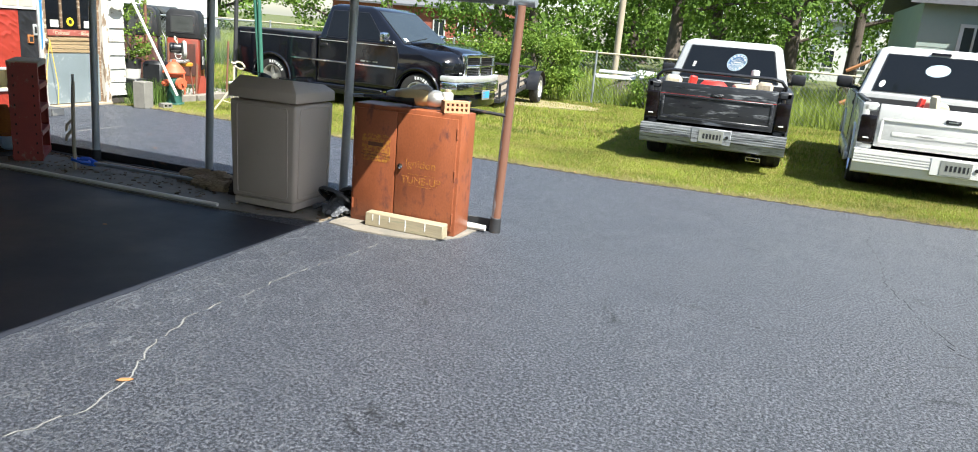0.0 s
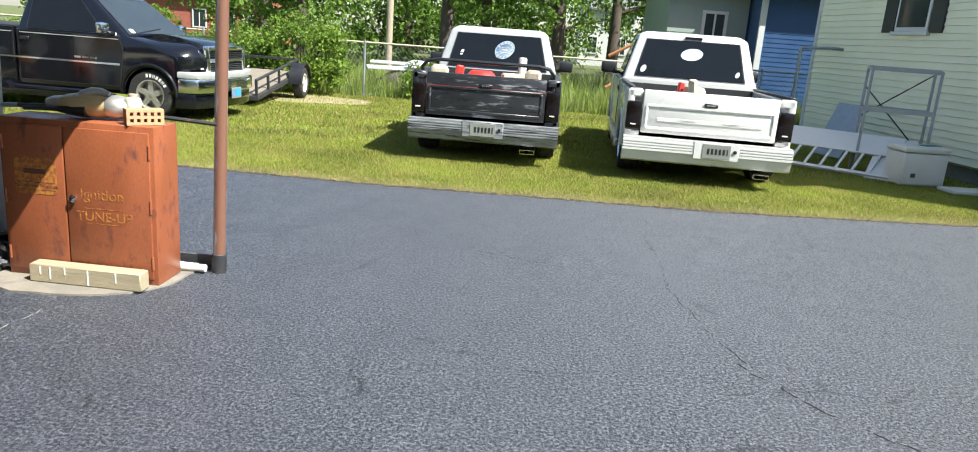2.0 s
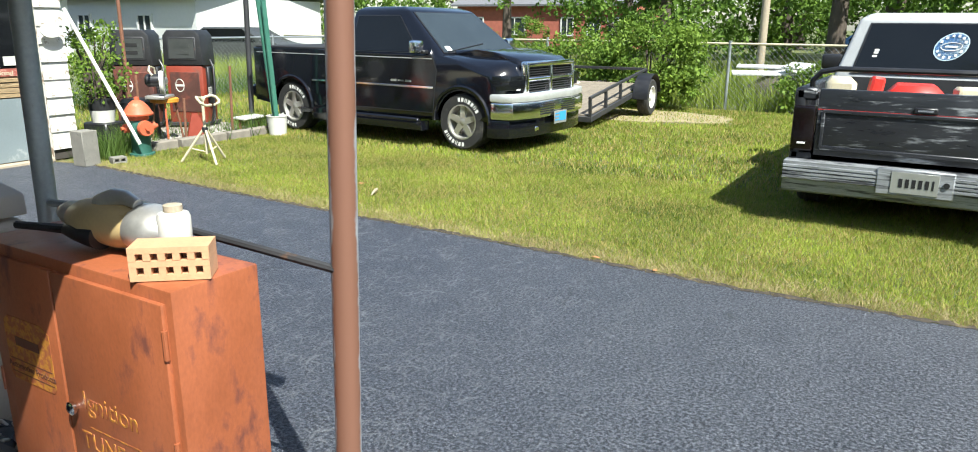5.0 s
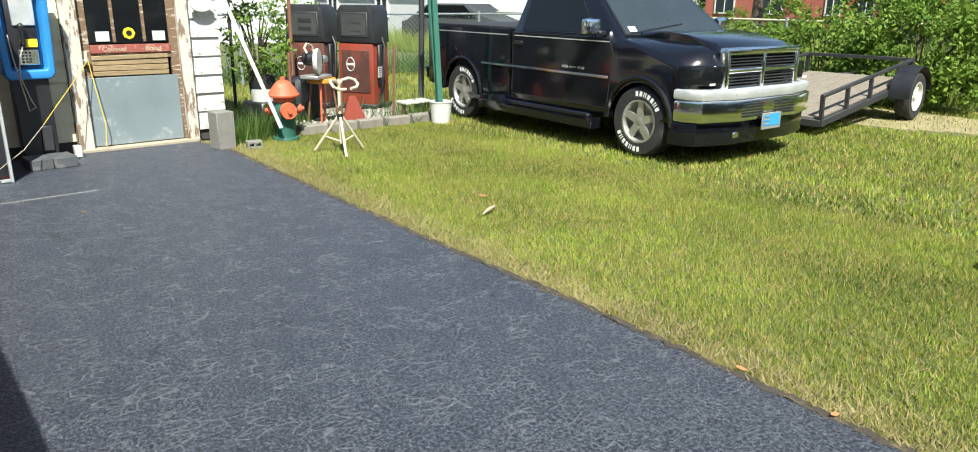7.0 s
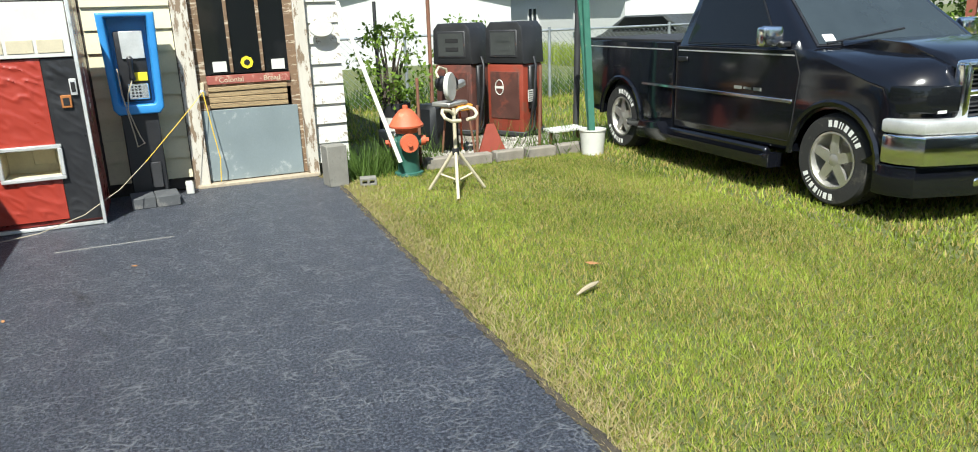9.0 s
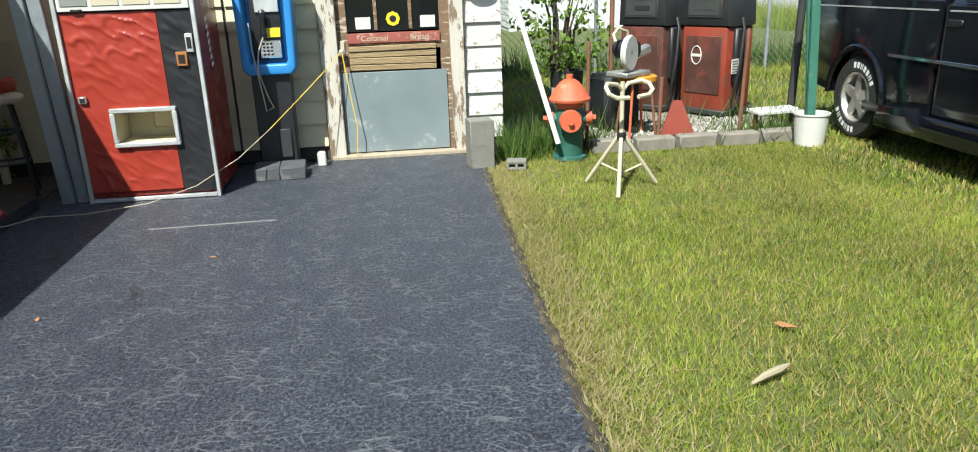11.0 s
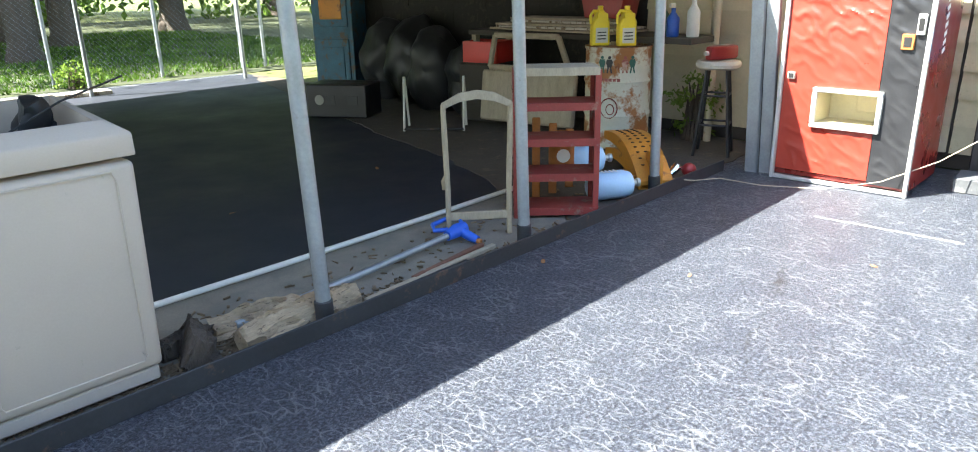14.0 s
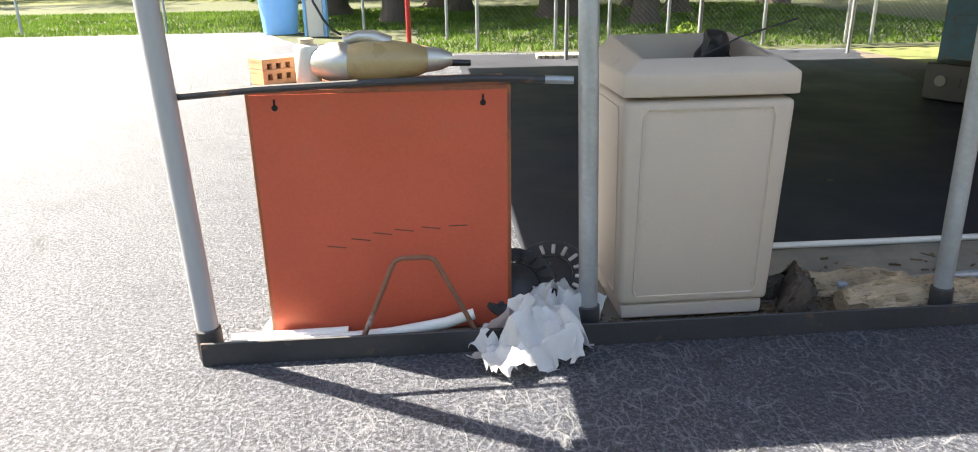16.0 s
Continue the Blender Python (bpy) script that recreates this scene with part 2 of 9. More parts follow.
M["wet_soil"] = mat("dark_edge_soil", (0.045, 0.036, 0.026), 0.95, var=0.45, scale=9, fine=70, bump=0.7, depth=0.01, space="World", wear=(0.11, 0.085, 0.045), wear_at=0.6)
# south lawn soil, its dark colour stands in for tree shade
M["shade_soil"] = mat("tree_shade_soil", (0.040, 0.048, 0.020), 0.95, var=0.5, scale=1.5, fine=30, bump=0.6, depth=0.015, space="World", wear=(0.07, 0.08, 0.022), wear_at=0.58)
M["trailer_plank"] = mat("grey_trailer_plank", (0.21, 0.175, 0.13), 0.85, var=0.3, scale=4, fine=40, bump=0.4, depth=0.003, stretch=(1, 5, 5), wear=(0.10, 0.08, 0.06), wear_at=0.58)
M["straw"] = leaf_material("dry_grass", (0.22, 0.18, 0.08), (0.48, 0.40, 0.21), "World")
M["leaf"] = leaf_material("tree_leaves", (0.035, 0.085, 0.012), (0.20, 0.32, 0.05))
M["bush"] = leaf_material("bush_leaves", (0.05, 0.115, 0.014), (0.27, 0.38, 0.06))
M["weed"] = leaf_material("weed_leaves", (0.03, 0.07, 0.012), (0.14, 0.22, 0.045), "World")
M["bark"] = mat("bark", (0.085, 0.065, 0.05), 0.9, var=0.4, scale=5, fine=22, bump=0.9, depth=0.03, stretch=(3, 3, 0.6))
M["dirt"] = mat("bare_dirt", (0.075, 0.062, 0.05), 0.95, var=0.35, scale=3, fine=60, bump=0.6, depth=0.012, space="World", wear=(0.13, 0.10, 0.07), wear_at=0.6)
M["dry_dirt"] = mat("dry_dirt", (0.27, 0.22, 0.12), 0.95, var=0.25, scale=3, fine=60, bump=0.6, depth=0.012, space="World", wear=(0.2, 0.2, 0.06), wear_at=0.6)
M["crack_dust"] = mat("pale_crack_dust", (0.20, 0.195, 0.185), 0.9, var=0.3, scale=20, space="World")
M["concrete"] = mat("old_concrete", (0.21, 0.185, 0.15), 0.9, var=0.32, scale=5, fine=130, bump=0.5, depth=0.004, wear=(0.17, 0.155, 0.13), wear_at=0.58, wear_scale=3)
M["block"] = mat("concrete_block", (0.19, 0.18, 0.155), 0.95, var=0.22, scale=9, fine=120, bump=0.7, depth=0.004, wear=(0.13, 0.13, 0.11), wear_at=0.62)
M["slate"] = mat("dark_grey_paving", (0.075, 0.078, 0.082), 0.85, var=0.25, scale=8, fine=90, bump=0.5, depth=0.003, wear=(0.16, 0.155, 0.145), wear_at=0.62)
M["galv"] = mat("galvanised_pipe", (0.320, 0.344, 0.360), 0.48, 0.55, var=0.2, scale=7, fine=60, bump=0.05, wear=(0.26, 0.25, 0.24), wear_at=0.68)
M["rust"] = mat("rusty_pipe", (0.19, 0.085, 0.05), 0.75, 0.15, var=0.35, scale=9, fine=70, bump=0.3, wear=(0.30, 0.28, 0.27), wear_at=0.62, wear_scale=4)
M["dark_steel"] = mat("dark_painted_steel", (0.035, 0.035, 0.037), 0.6, 0.2, var=0.3, scale=5, fine=60, bump=0.25, wear=(0.12, 0.07, 0.045), wear_at=0.64)
M["cabinet"] = mat("cabinet_orange_paint", (0.27, 0.079, 0.032), 0.42, 0.0, var=0.28, scale=3, fine=60, bump=0.08, stretch=(1.6, 1.6, 0.8), wear=(0.13, 0.042, 0.028), wear_at=0.60, wear_scale=6, wear_soft=0.06)
M["cabinet_back"] = mat("cabinet_bare_orange", (0.47, 0.078, 0.038), 0.5, 0.0, var=0.16, scale=2, fine=80, bump=0.05, wear=(0.34, 0.09, 0.05), wear_at=0.66, wear_scale=4, wear_soft=0.08)
M["decal_yellow"] = mat("faded_yellow_decal", (0.40, 0.17, 0.025), 0.55, var=0.3, scale=30, wear=(0.27, 0.075, 0.03), wear_at=0.50, wear_scale=38)
M["tan_enamel"] = mat("tan_enamel", (0.34, 0.25, 0.12), 0.35, var=0.15, scale=8, bump=0.03, wear=(0.22, 0.17, 0.10), wear_at=0.64)
M["decal_dark"] = mat("decal_lettering", (0.10, 0.035, 0.02), 0.6, var=0.2, bump=0)
M["bin"] = mat("beige_plastic_panel", (0.43, 0.36, 0.295), 0.62, var=0.06, scale=2.5, fine=140, bump=0.12, depth=0.001, wear=(0.33, 0.30, 0.24), wear_at=0.68)
M["bin_inside"] = mat("bin_liner", (0.25, 0.24, 0.22), 0.7, var=0.15)
M["timber"] = mat("weathered_timber", (0.33, 0.275, 0.18), 0.85, var=0.2, scale=4, fine=30, bump=0.4, depth=0.004, stretch=(0.6, 6, 6), wear=(0.27, 0.25, 0.16), wear_at=0.58)
M["grey_wood"] = mat("grey_weathered_wood", (0.35, 0.29, 0.21), 0.85, var=0.25, scale=5, fine=40, bump=0.4, depth=0.003, stretch=(4, 4, 1))
M["log"] = mat("split_log", (0.38, 0.28, 0.18), 0.9, var=0.4, scale=4, fine=25, bump=0.7, depth=0.015, stretch=(1, 6, 6), wear=(0.12, 0.085, 0.06), wear_at=0.6)
M["pvc"] = mat("white_pvc_pipe", (0.72, 0.69, 0.62), 0.5, var=0.1, scale=5, wear=(0.5, 0.46, 0.38), wear_at=0.66)
M["white_bag"] = mat("white_plastic_bag", (0.78, 0.78, 0.77), 0.5, var=0.08, scale=9, bump=0.3, depth=0.004)
M["grey_bag"] = mat("grey_plastic_sheet", (0.16, 0.165, 0.18), 0.32, var=0.4, scale=14, bump=0.3, depth=0.004, wear=(0.45, 0.46, 0.48), wear_at=0.6, wear_scale=11)
M["black_bag"] = mat("black_plastic_bag", (0.010, 0.011, 0.013), 0.5, var=0.3, scale=9, bump=0.3, depth=0.004)
M["white_siding"] = mat("peeling_white_siding", (0.55, 0.54, 0.49), 0.75, var=0.08, scale=4, fine=60, bump=0.25, wear=(0.26, 0.22, 0.17), wear_at=0.61, wear_scale=9, random=0.08, wear_soft=0.015)
M["cream_siding"] = mat("cream_siding", (0.58, 0.53, 0.36), 0.75, var=0.1, scale=4, fine=60, bump=0.2, wear=(0.3, 0.27, 0.18), wear_at=0.68, random=0.07)
M["old_paint_wood"] = mat("peeling_brown_wood", (0.17, 0.105, 0.06), 0.8, var=0.25, scale=5, fine=35, bump=0.5, depth=0.004, stretch=(1, 1, 5), wear=(0.45, 0.38, 0.28), wear_at=0.57, wear_scale=6, wear_soft=0.02)
M["frame_white"] = mat("peeling_white_frame", (0.50, 0.46, 0.39), 0.8, var=0.12, scale=6, fine=40, bump=0.4, wear=(0.20, 0.14, 0.09), wear_at=0.54, wear_scale=8, stretch=(2, 2, 0.5), wear_soft=0.02)
M["tan_board"] = mat("splintered_tan_board", (0.33, 0.235, 0.125), 0.85, var=0.25, scale=3, fine=20, bump=0.8, depth=0.012, stretch=(1, 1, 9), wear=(0.2, 0.13, 0.07), wear_at=0.6)
M["kick_sheet"] = mat("grey_blue_sheet_metal", (0.215, 0.255, 0.262), 0.55, 0.25, var=0.1, scale=3, fine=70, bump=0.06, wear=(0.36, 0.39, 0.385), wear_at=0.62, wear_scale=5)
M["red_faded"] = mat("faded_red_sign", (0.28, 0.075, 0.055), 0.6, var=0.2, scale=8, wear=(0.5, 0.32, 0.24), wear_at=0.62)
M["machine_red"] = mat("red_vinyl_panel", (0.31, 0.036, 0.022), 0.36, var=0.08, scale=3, fine=14, bump=0.0)
M["machine_black"] = mat("black_vinyl_panel", (0.018, 0.018, 0.02), 0.38, var=0.2, scale=5, bump=0.0)
M["machine_side"] = mat("dark_red_enamel", (0.20, 0.016, 0.012), 0.3, var=0.15, scale=4, bump=0.02)
M["alu"] = mat("aluminium_trim", (0.66, 0.66, 0.64), 0.42, 0.6, var=0.12, scale=8, bump=0.05, wear=(0.42, 0.42, 0.4), wear_at=0.66)
M["white_plastic"] = mat("aged_white_plastic", (0.56, 0.55, 0.50), 0.5, var=0.08, scale=5, wear=(0.5, 0.48, 0.42), wear_at=0.68)
M["phone_blue"] = mat("blue_moulded_plastic", (0.03, 0.21, 0.50), 0.38, var=0.12, scale=4, bump=0.03, wear=(0.12, 0.32, 0.55), wear_at=0.68)
M["black_plastic"] = mat("black_plastic", (0.016, 0.016, 0.018), 0.42, var=0.3, scale=6, bump=0.05)
M["black_gloss"] = mat("black_truck_paint", (0.005, 0.0055, 0.008), 0.12, var=0.1, scale=2, bump=0.0, coat=0.4, rough_var=0.03, spec=0.4)
M["black_worn"] = mat("oxidised_black_paint", (0.02, 0.021, 0.024), 0.36, var=0.35, scale=3, fine=40, bump=0.03, stretch=(6, 1, 7), wear=(0.34, 0.35, 0.36), wear_at=0.635, wear_scale=3.2, wear_soft=0.09)
M["grey_primer"] = mat("grey_primer_paint", (0.35, 0.36, 0.36), 0.6, var=0.2, scale=4, stretch=(2, 1, 1), wear=(0.12, 0.12, 0.13), wear_at=0.66)
M["worn_bumper"] = mat("worn_bumper_paint", (0.26, 0.27, 0.28), 0.45, 0.2, var=0.3, scale=3, stretch=(1, 1, 12), wear=(0.04, 0.04, 0.045), wear_at=0.55, wear_scale=2.5, wear_soft=0.06)
M["white_paint"] = mat("white_truck_paint", (0.62, 0.61, 0.575), 0.3, var=0.04, scale=2, bump=0.0, coat=0.5, wear=(0.62, 0.6, 0.54), wear_at=0.72)
M["chrome"] = mat("chrome", (0.82, 0.83, 0.84), 0.14, 1.0, var=0.06, scale=3, bump=0.0, rough_var=0.06)
M["dull_alloy"] = mat("dull_alloy", (0.52, 0.50, 0.46), 0.4, 0.75, var=0.15, scale=9, bump=0.05)
M["rubber"] = mat("tyre_rubber", (0.022, 0.021, 0.02), 0.8, var=0.3, scale=7, bump=0.3, wear=(0.055, 0.05, 0.042), wear_at=0.6)
M["white_letter"] = mat("white_marking", (0.75, 0.74, 0.70), 0.6, var=0.08)
M["dark_glass"] = glass_material("tinted_glass", (0.008, 0.009, 0.010))
M["screen_glass"] = glass_material("windscreen_glass", (0.035, 0.045, 0.05))
M["lamp_red"] = glass_material("smoked_tail_lamp", (0.008, 0.005, 0.005), 0.12)
M["clear"] = clear_glass("window_glass")
M["under"] = mat("underbody", (0.012, 0.012, 0.012), 0.9, var=0.3)
M["bedliner"] = mat("black_bed_liner", (0.02, 0.02, 0.021), 0.7, var=0.3)
M["plate"] = mat("number_plate", (0.22, 0.225, 0.20), 0.5, var=0.1)
M["plate_blue"] = mat("blue_plate", (0.04, 0.28, 0.62), 0.5, var=0.1)
M["brick"] = mat("tan_brick", (0.52, 0.28, 0.15), 0.9, var=0.15, scale=20, fine=160, bump=0.5, depth=0.002)
M["hydrant_red"] = mat("faded_red_orange_paint", (0.52, 0.105, 0.045), 0.6, var=0.15, scale=9, wear=(0.42, 0.19, 0.11), wear_at=0.62, bump=0.2)
M["hydrant_green"] = mat("worn_dark_green_paint", (0.025, 0.10, 0.075), 0.6, var=0.25, scale=9, wear=(0.30, 0.32, 0.28), wear_at=0.68, bump=0.2)
M["post_green"] = mat("green_post_paint", (0.045, 0.155, 0.11), 0.6, var=0.2, scale=9, wear=(0.2, 0.2, 0.17), wear_at=0.66)
M["cream_paint"] = mat("cream_metal_paint", (0.50, 0.44, 0.31), 0.5, var=0.12, scale=9, wear=(0.32, 0.24, 0.15), wear_at=0.66)
M["pump_red"] = mat("faded_red_pump_enamel", (0.22, 0.038, 0.02), 0.5, var=0.25, scale=3, wear=(0.16, 0.05, 0.03), wear_at=0.6, wear_scale=4)
M["pump_black"] = mat("black_pump_enamel", (0.02, 0.02, 0.021), 0.45, var=0.3, scale=4, wear=(0.10, 0.085, 0.07), wear_at=0.68)
M["pump_rust"] = mat("rusted_pump_steel", (0.065, 0.024, 0.017), 0.7, var=0.35, scale=4, wear=(0.13, 0.035, 0.022), wear_at=0.55, wear_scale=3)
M["dial"] = mat("grimy_dial_face", (0.05, 0.053, 0.05), 0.4, var=0.2)
M["shelf_red"] = mat("dull_red_shelf_paint", (0.25, 0.035, 0.028), 0.55, var=0.25, scale=6, wear=(0.24, 0.15, 0.11), wear_at=0.62)
M["drum"] = mat("white_drum_paint", (0.60, 0.57, 0.46), 0.6, var=0.15, scale=4, wear=(0.33, 0.13, 0.04), wear_at=0.53, wear_scale=4)
M["rust_orange"] = mat("orange_rust", (0.36, 0.13, 0.03), 0.75, var=0.3, scale=6, wear=(0.2, 0.07, 0.03), wear_at=0.6)
M["ochre"] = mat("ochre_yellow_paint", (0.55, 0.225, 0.025), 0.55, var=0.2, scale=5, wear=(0.25, 0.10, 0.03), wear_at=0.62)
M["jug_yellow"] = mat("yellow_plastic", (0.78, 0.60, 0.03), 0.4, var=0.06)
M["jug_blue"] = mat("blue_plastic", (0.02, 0.09, 0.42), 0.4, var=0.15)
M["jug_white"] = mat("translucent_white_plastic", (0.62, 0.63, 0.6), 0.5, var=0.1)
M["pale_blue"] = mat("pale_blue_cylinder_paint", (0.42, 0.60, 0.78), 0.45, var=0.1, wear=(0.6, 0.66, 0.7), wear_at=0.65)
M["dark_red"] = mat("dark_red_plastic", (0.26, 0.02, 0.02), 0.4, var=0.2)
M["bright_red"] = mat("red_plastic", (0.55, 0.03, 0.02), 0.45, var=0.15)
M["pump_blue"] = mat("blue_cast_paint", (0.02, 0.11, 0.55), 0.45, var=0.12)
M["teal_old"] = mat("peeling_blue_paint", (0.055, 0.14, 0.20), 0.7, var=0.3, wear=(0.11, 0.095, 0.075), wear_at=0.58)
M["lid_blue"] = mat("sky_blue_paint", (0.17, 0.42, 0.74), 0.5, var=0.08)
M["sign_red"] = mat("red_sign_paint", (0.42, 0.025, 0.02), 0.45, var=0.15)
M["canopy_green"] = mat("green_canopy_sheet", (0.02, 0.17, 0.10), 0.6, var=0.2, scale=3)
M["tin_roof"] = mat("galvanised_roof_sheet", (0.40, 0.40, 0.39), 0.55, 0.35, var=0.2, scale=2, wear=(0.28, 0.17, 0.11), wear_at=0.68)
# siding at the back of the lean-to, blackened to stand for deep shade
M["shade_board"] = mat("shade_black_board", (0.020, 0.018, 0.016), 0.9, var=0.4, scale=5, fine=50, bump=0.4, wear=(0.045, 0.038, 0.03), wear_at=0.6)
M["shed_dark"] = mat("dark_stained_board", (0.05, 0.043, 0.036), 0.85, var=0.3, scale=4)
M["house_cream"] = mat("pale_yellow_vinyl_siding", (0.80, 0.78, 0.56), 0.6, var=0.05, scale=2, bump=0.03)
M["house_blue"] = mat("blue_metal_siding", (0.024, 0.068, 0.17), 0.45, var=0.1, scale=2, bump=0.03)
M["house_green"] = mat("grey_green_siding", (0.27, 0.33, 0.29), 0.65, var=0.08, scale=2)
M["house_white"] = mat("white_house_paint", (0.58, 0.58, 0.56), 0.7, var=0.05)
M["house_brick"] = mat("red_brick_wall", (0.36, 0.11, 0.075), 0.9, var=0.25, scale=4)
M["roof_grey"] = mat("grey_roof_shingles", (0.14, 0.14, 0.15), 0.9, var=0.25, scale=6)
M["deck_wood"] = mat("stained_deck_wood", (0.36, 0.155, 0.06), 0.75, var=0.2, scale=4)
M["yellow_rope"] = mat("yellow_cord_jacket", (0.75, 0.50, 0.06), 0.5, var=0.1)
M["pale_cable"] = mat("pale_cable_jacket", (0.42, 0.36, 0.26), 0.5, var=0.1)
M["cushion"] = mat("cream_vinyl_cushion", (0.58, 0.52, 0.42), 0.6, var=0.15, wear=(0.3, 0.24, 0.18), wear_at=0.64)
M["gravel"] = mat("pale_gravel_stone", (0.42, 0.39, 0.34), 0.9, var=0.25, random=0.3)
M["dead_leaf"] = mat("dead_leaf", (0.34, 0.16, 0.06), 0.8, var=0.3)


# ---- mesh kit ----
def box(bm, c, s, rz=0.0, bevel=0.0, rx=0.0, ry=0.0, seg=1):
    m = pose(c[0], c[1], c[2], rx, ry, rz) @ Matrix.Diagonal((*s, 1))
    vs = bmesh.ops.create_cube(bm, size=1.0, matrix=m)["verts"]
    if bevel:
        es = list({e for v in vs for e in v.link_edges})
        bmesh.ops.bevel(bm, geom=es, offset=bevel, segments=seg, profile=0.5, affect="EDGES")
    return bm


def tube(bm, pts, r, n=8, closed=False):
    """A round bar along points; r may be one number or one for each point."""
    pts = [Vector(p) for p in pts]
    k = len(pts)
    rs = r if isinstance(r, (list, tuple)) else [r] * k
    up, rings = None, []
    for i, p in enumerate(pts):
        a = pts[(i - 1) % k] if closed or i else pts[i]
        b = pts[(i + 1) % k] if closed or i < k - 1 else pts[i]
        d = (b - a).normalized()
        if up is None:
            up = d.orthogonal().normalized()
        up = (up - d * up.dot(d)).normalized()
        side = d.cross(up)
        rings.append([bm.verts.new(p + (up * math.cos(6.28318 * j / n) + side * math.sin(6.28318 * j / n)) * rs[i]) for j in range(n)])
    for i in range(k if closed else k - 1):
        a, b = rings[i], rings[(i + 1) % k]
        for j in range(n):
            bm.faces.new((a[j], a[(j + 1) % n], b[(j + 1) % n], b[j]))
    if not closed:
        bm.faces.new(rings[0][::-1])
        bm.faces.new(rings[-1])
    return bm


def cyl(bm, a, b, r, r2=None, n=14):
    return tube(bm, [a, b], [r, r if r2 is None else r2], n)


def lathe(bm, prof, n=24, m=None, caps=True):
    """A turned body: rows of radius and height about z, laid by m."""
    m = m or Matrix()
    rings = [[bm.verts.new(m @ Vector((r * math.cos(6.28318 * j / n), r * math.sin(6.28318 * j / n), z))) for j in range(n)] for r, z in prof]
    for a, b in zip(rings, rings[1:]):
        for j in range(n):
            bm.faces.new((a[j], a[(j + 1) % n], b[(j + 1) % n], b[j]))
    if caps:
        bm.faces.new(rings[0][::-1])
        bm.faces.new(rings[-1])
    return bm


def prism(bm, poly, w0, w1, m=None, bevel=0.0, axis="y", seg=2):
    """A side outline in (x, z), drawn across y from w0 to w1 (axis z: an outline in (x, y) drawn up)."""
    m = m or Matrix()
    put = (lambda u, v, w: m @ Vector((u, w, v))) if axis == "y" else ((lambda u, v, w: m @ Vector((u, v, w))) if axis == "z" else (lambda u, v, w: m @ Vector((w, u, v))))
    a = [bm.verts.new(put(u, v, w0)) for u, v in poly]
    b = [bm.verts.new(put(u, v, w1)) for u, v in poly]
    k = len(poly)
    f0, f1 = bm.faces.new(a), bm.faces.new(b[::-1])
    for i in range(k):
        bm.faces.new((a[i], b[i], b[(i + 1) % k], a[(i + 1) % k]))
    if bevel:
        es = list({e for f in (f0, f1) for e in f.edges})
        bmesh.ops.bevel(bm, geom=es, offset=bevel, segments=seg, profile=0.5, affect="EDGES")
    return bm


def slab(bm, quad, thick):
    """A plate on four corners (a quad in order), thick along its normal."""
    q = [Vector(p) for p in quad]
    n = (q[1] - q[0]).cross(q[3] - q[0]).normalized() * thick
    a = [bm.verts.new(p) for p in q]
    b = [bm.verts.new(p + n) for p in q]
    bm.faces.new(a[::-1])
    bm.faces.new(b)
    for i in range(4):
        bm.faces.new((a[i], a[(i + 1) % 4], b[(i + 1) % 4], b[i]))
    return bm


def on_quad(quad, u0, u1, v0, v1, lift=0.0):
    """A smaller quad within a quad, lifted along its normal."""
    a, b, c, d = (Vector(p) for p in quad)
    n = (b - a).cross(d - a).normalized() * lift
    f = lambda u, v: a * (1 - u) * (1 - v) + b * u * (1 - v) + c * u * v + d * (1 - u) * v + n
    return [f(u0, v0), f(u1, v0), f(u1, v1), f(u0, v1)]


def crumple(bm, amount, scale=6.0, seed=0.0):
    for v in bm.verts:
        v.co += Vector(noise.noise_vector(v.co * scale + Vector((seed, seed * 2, 0)))) * amount
    return bm


def finish(bm, name, material, sharp=38):
    bmesh.ops.recalc_face_normals(bm, faces=bm.faces)
    me = bpy.data.meshes.new(name)
    bm.to_mesh(me)
    bm.free()
    me.materials.append(material)
    me.shade_smooth()
    me.set_sharp_from_angle(angle=radians(sharp))
    return me


def thing(name, m=None, label="", category="", group="", kind=""):
    ob = new(name)
    ob.empty_display_size = 0.1
    ob.matrix_world = m or Matrix()
    return tagged(ob, label, category, group, kind)


def part(name, bm, material, parent, label=""):
    ob = new(name, finish(bm, name, material))
    ob.parent = parent
    return tagged(ob, label)


def solo(name, bm, material, m=None, label="", category="", group="", kind=""):
    ob = new(name, finish(bm, name, material))
    ob.matrix_world = m or Matrix()
    return tagged(ob, label, category, group, kind)


def N():
    return bmesh.new()


def sheet_mesh(name, verts, faces, material):
    me = bpy.data.meshes.new(name)
    me.from_pydata([tuple(v) for v in verts], [], [tuple(f) for f in faces])
    me.materials.append(material)
    return me


def letters(text, size, depth, material, parent, m, name="lettering"):
    cu = bpy.data.curves.new(name, "FONT")
    cu.body, cu.size, cu.extrude, cu.align_x = text, size, depth, "CENTER"
    tmp = bpy.data.objects.new(name, cu)
    me = bpy.data.meshes.new_from_object(tmp)
    bpy.data.objects.remove(tmp)
    me.materials.clear()
    me.materials.append(material)
    ob = new(name, me)
    ob.parent = parent
    ob.matrix_local = m
    return ob


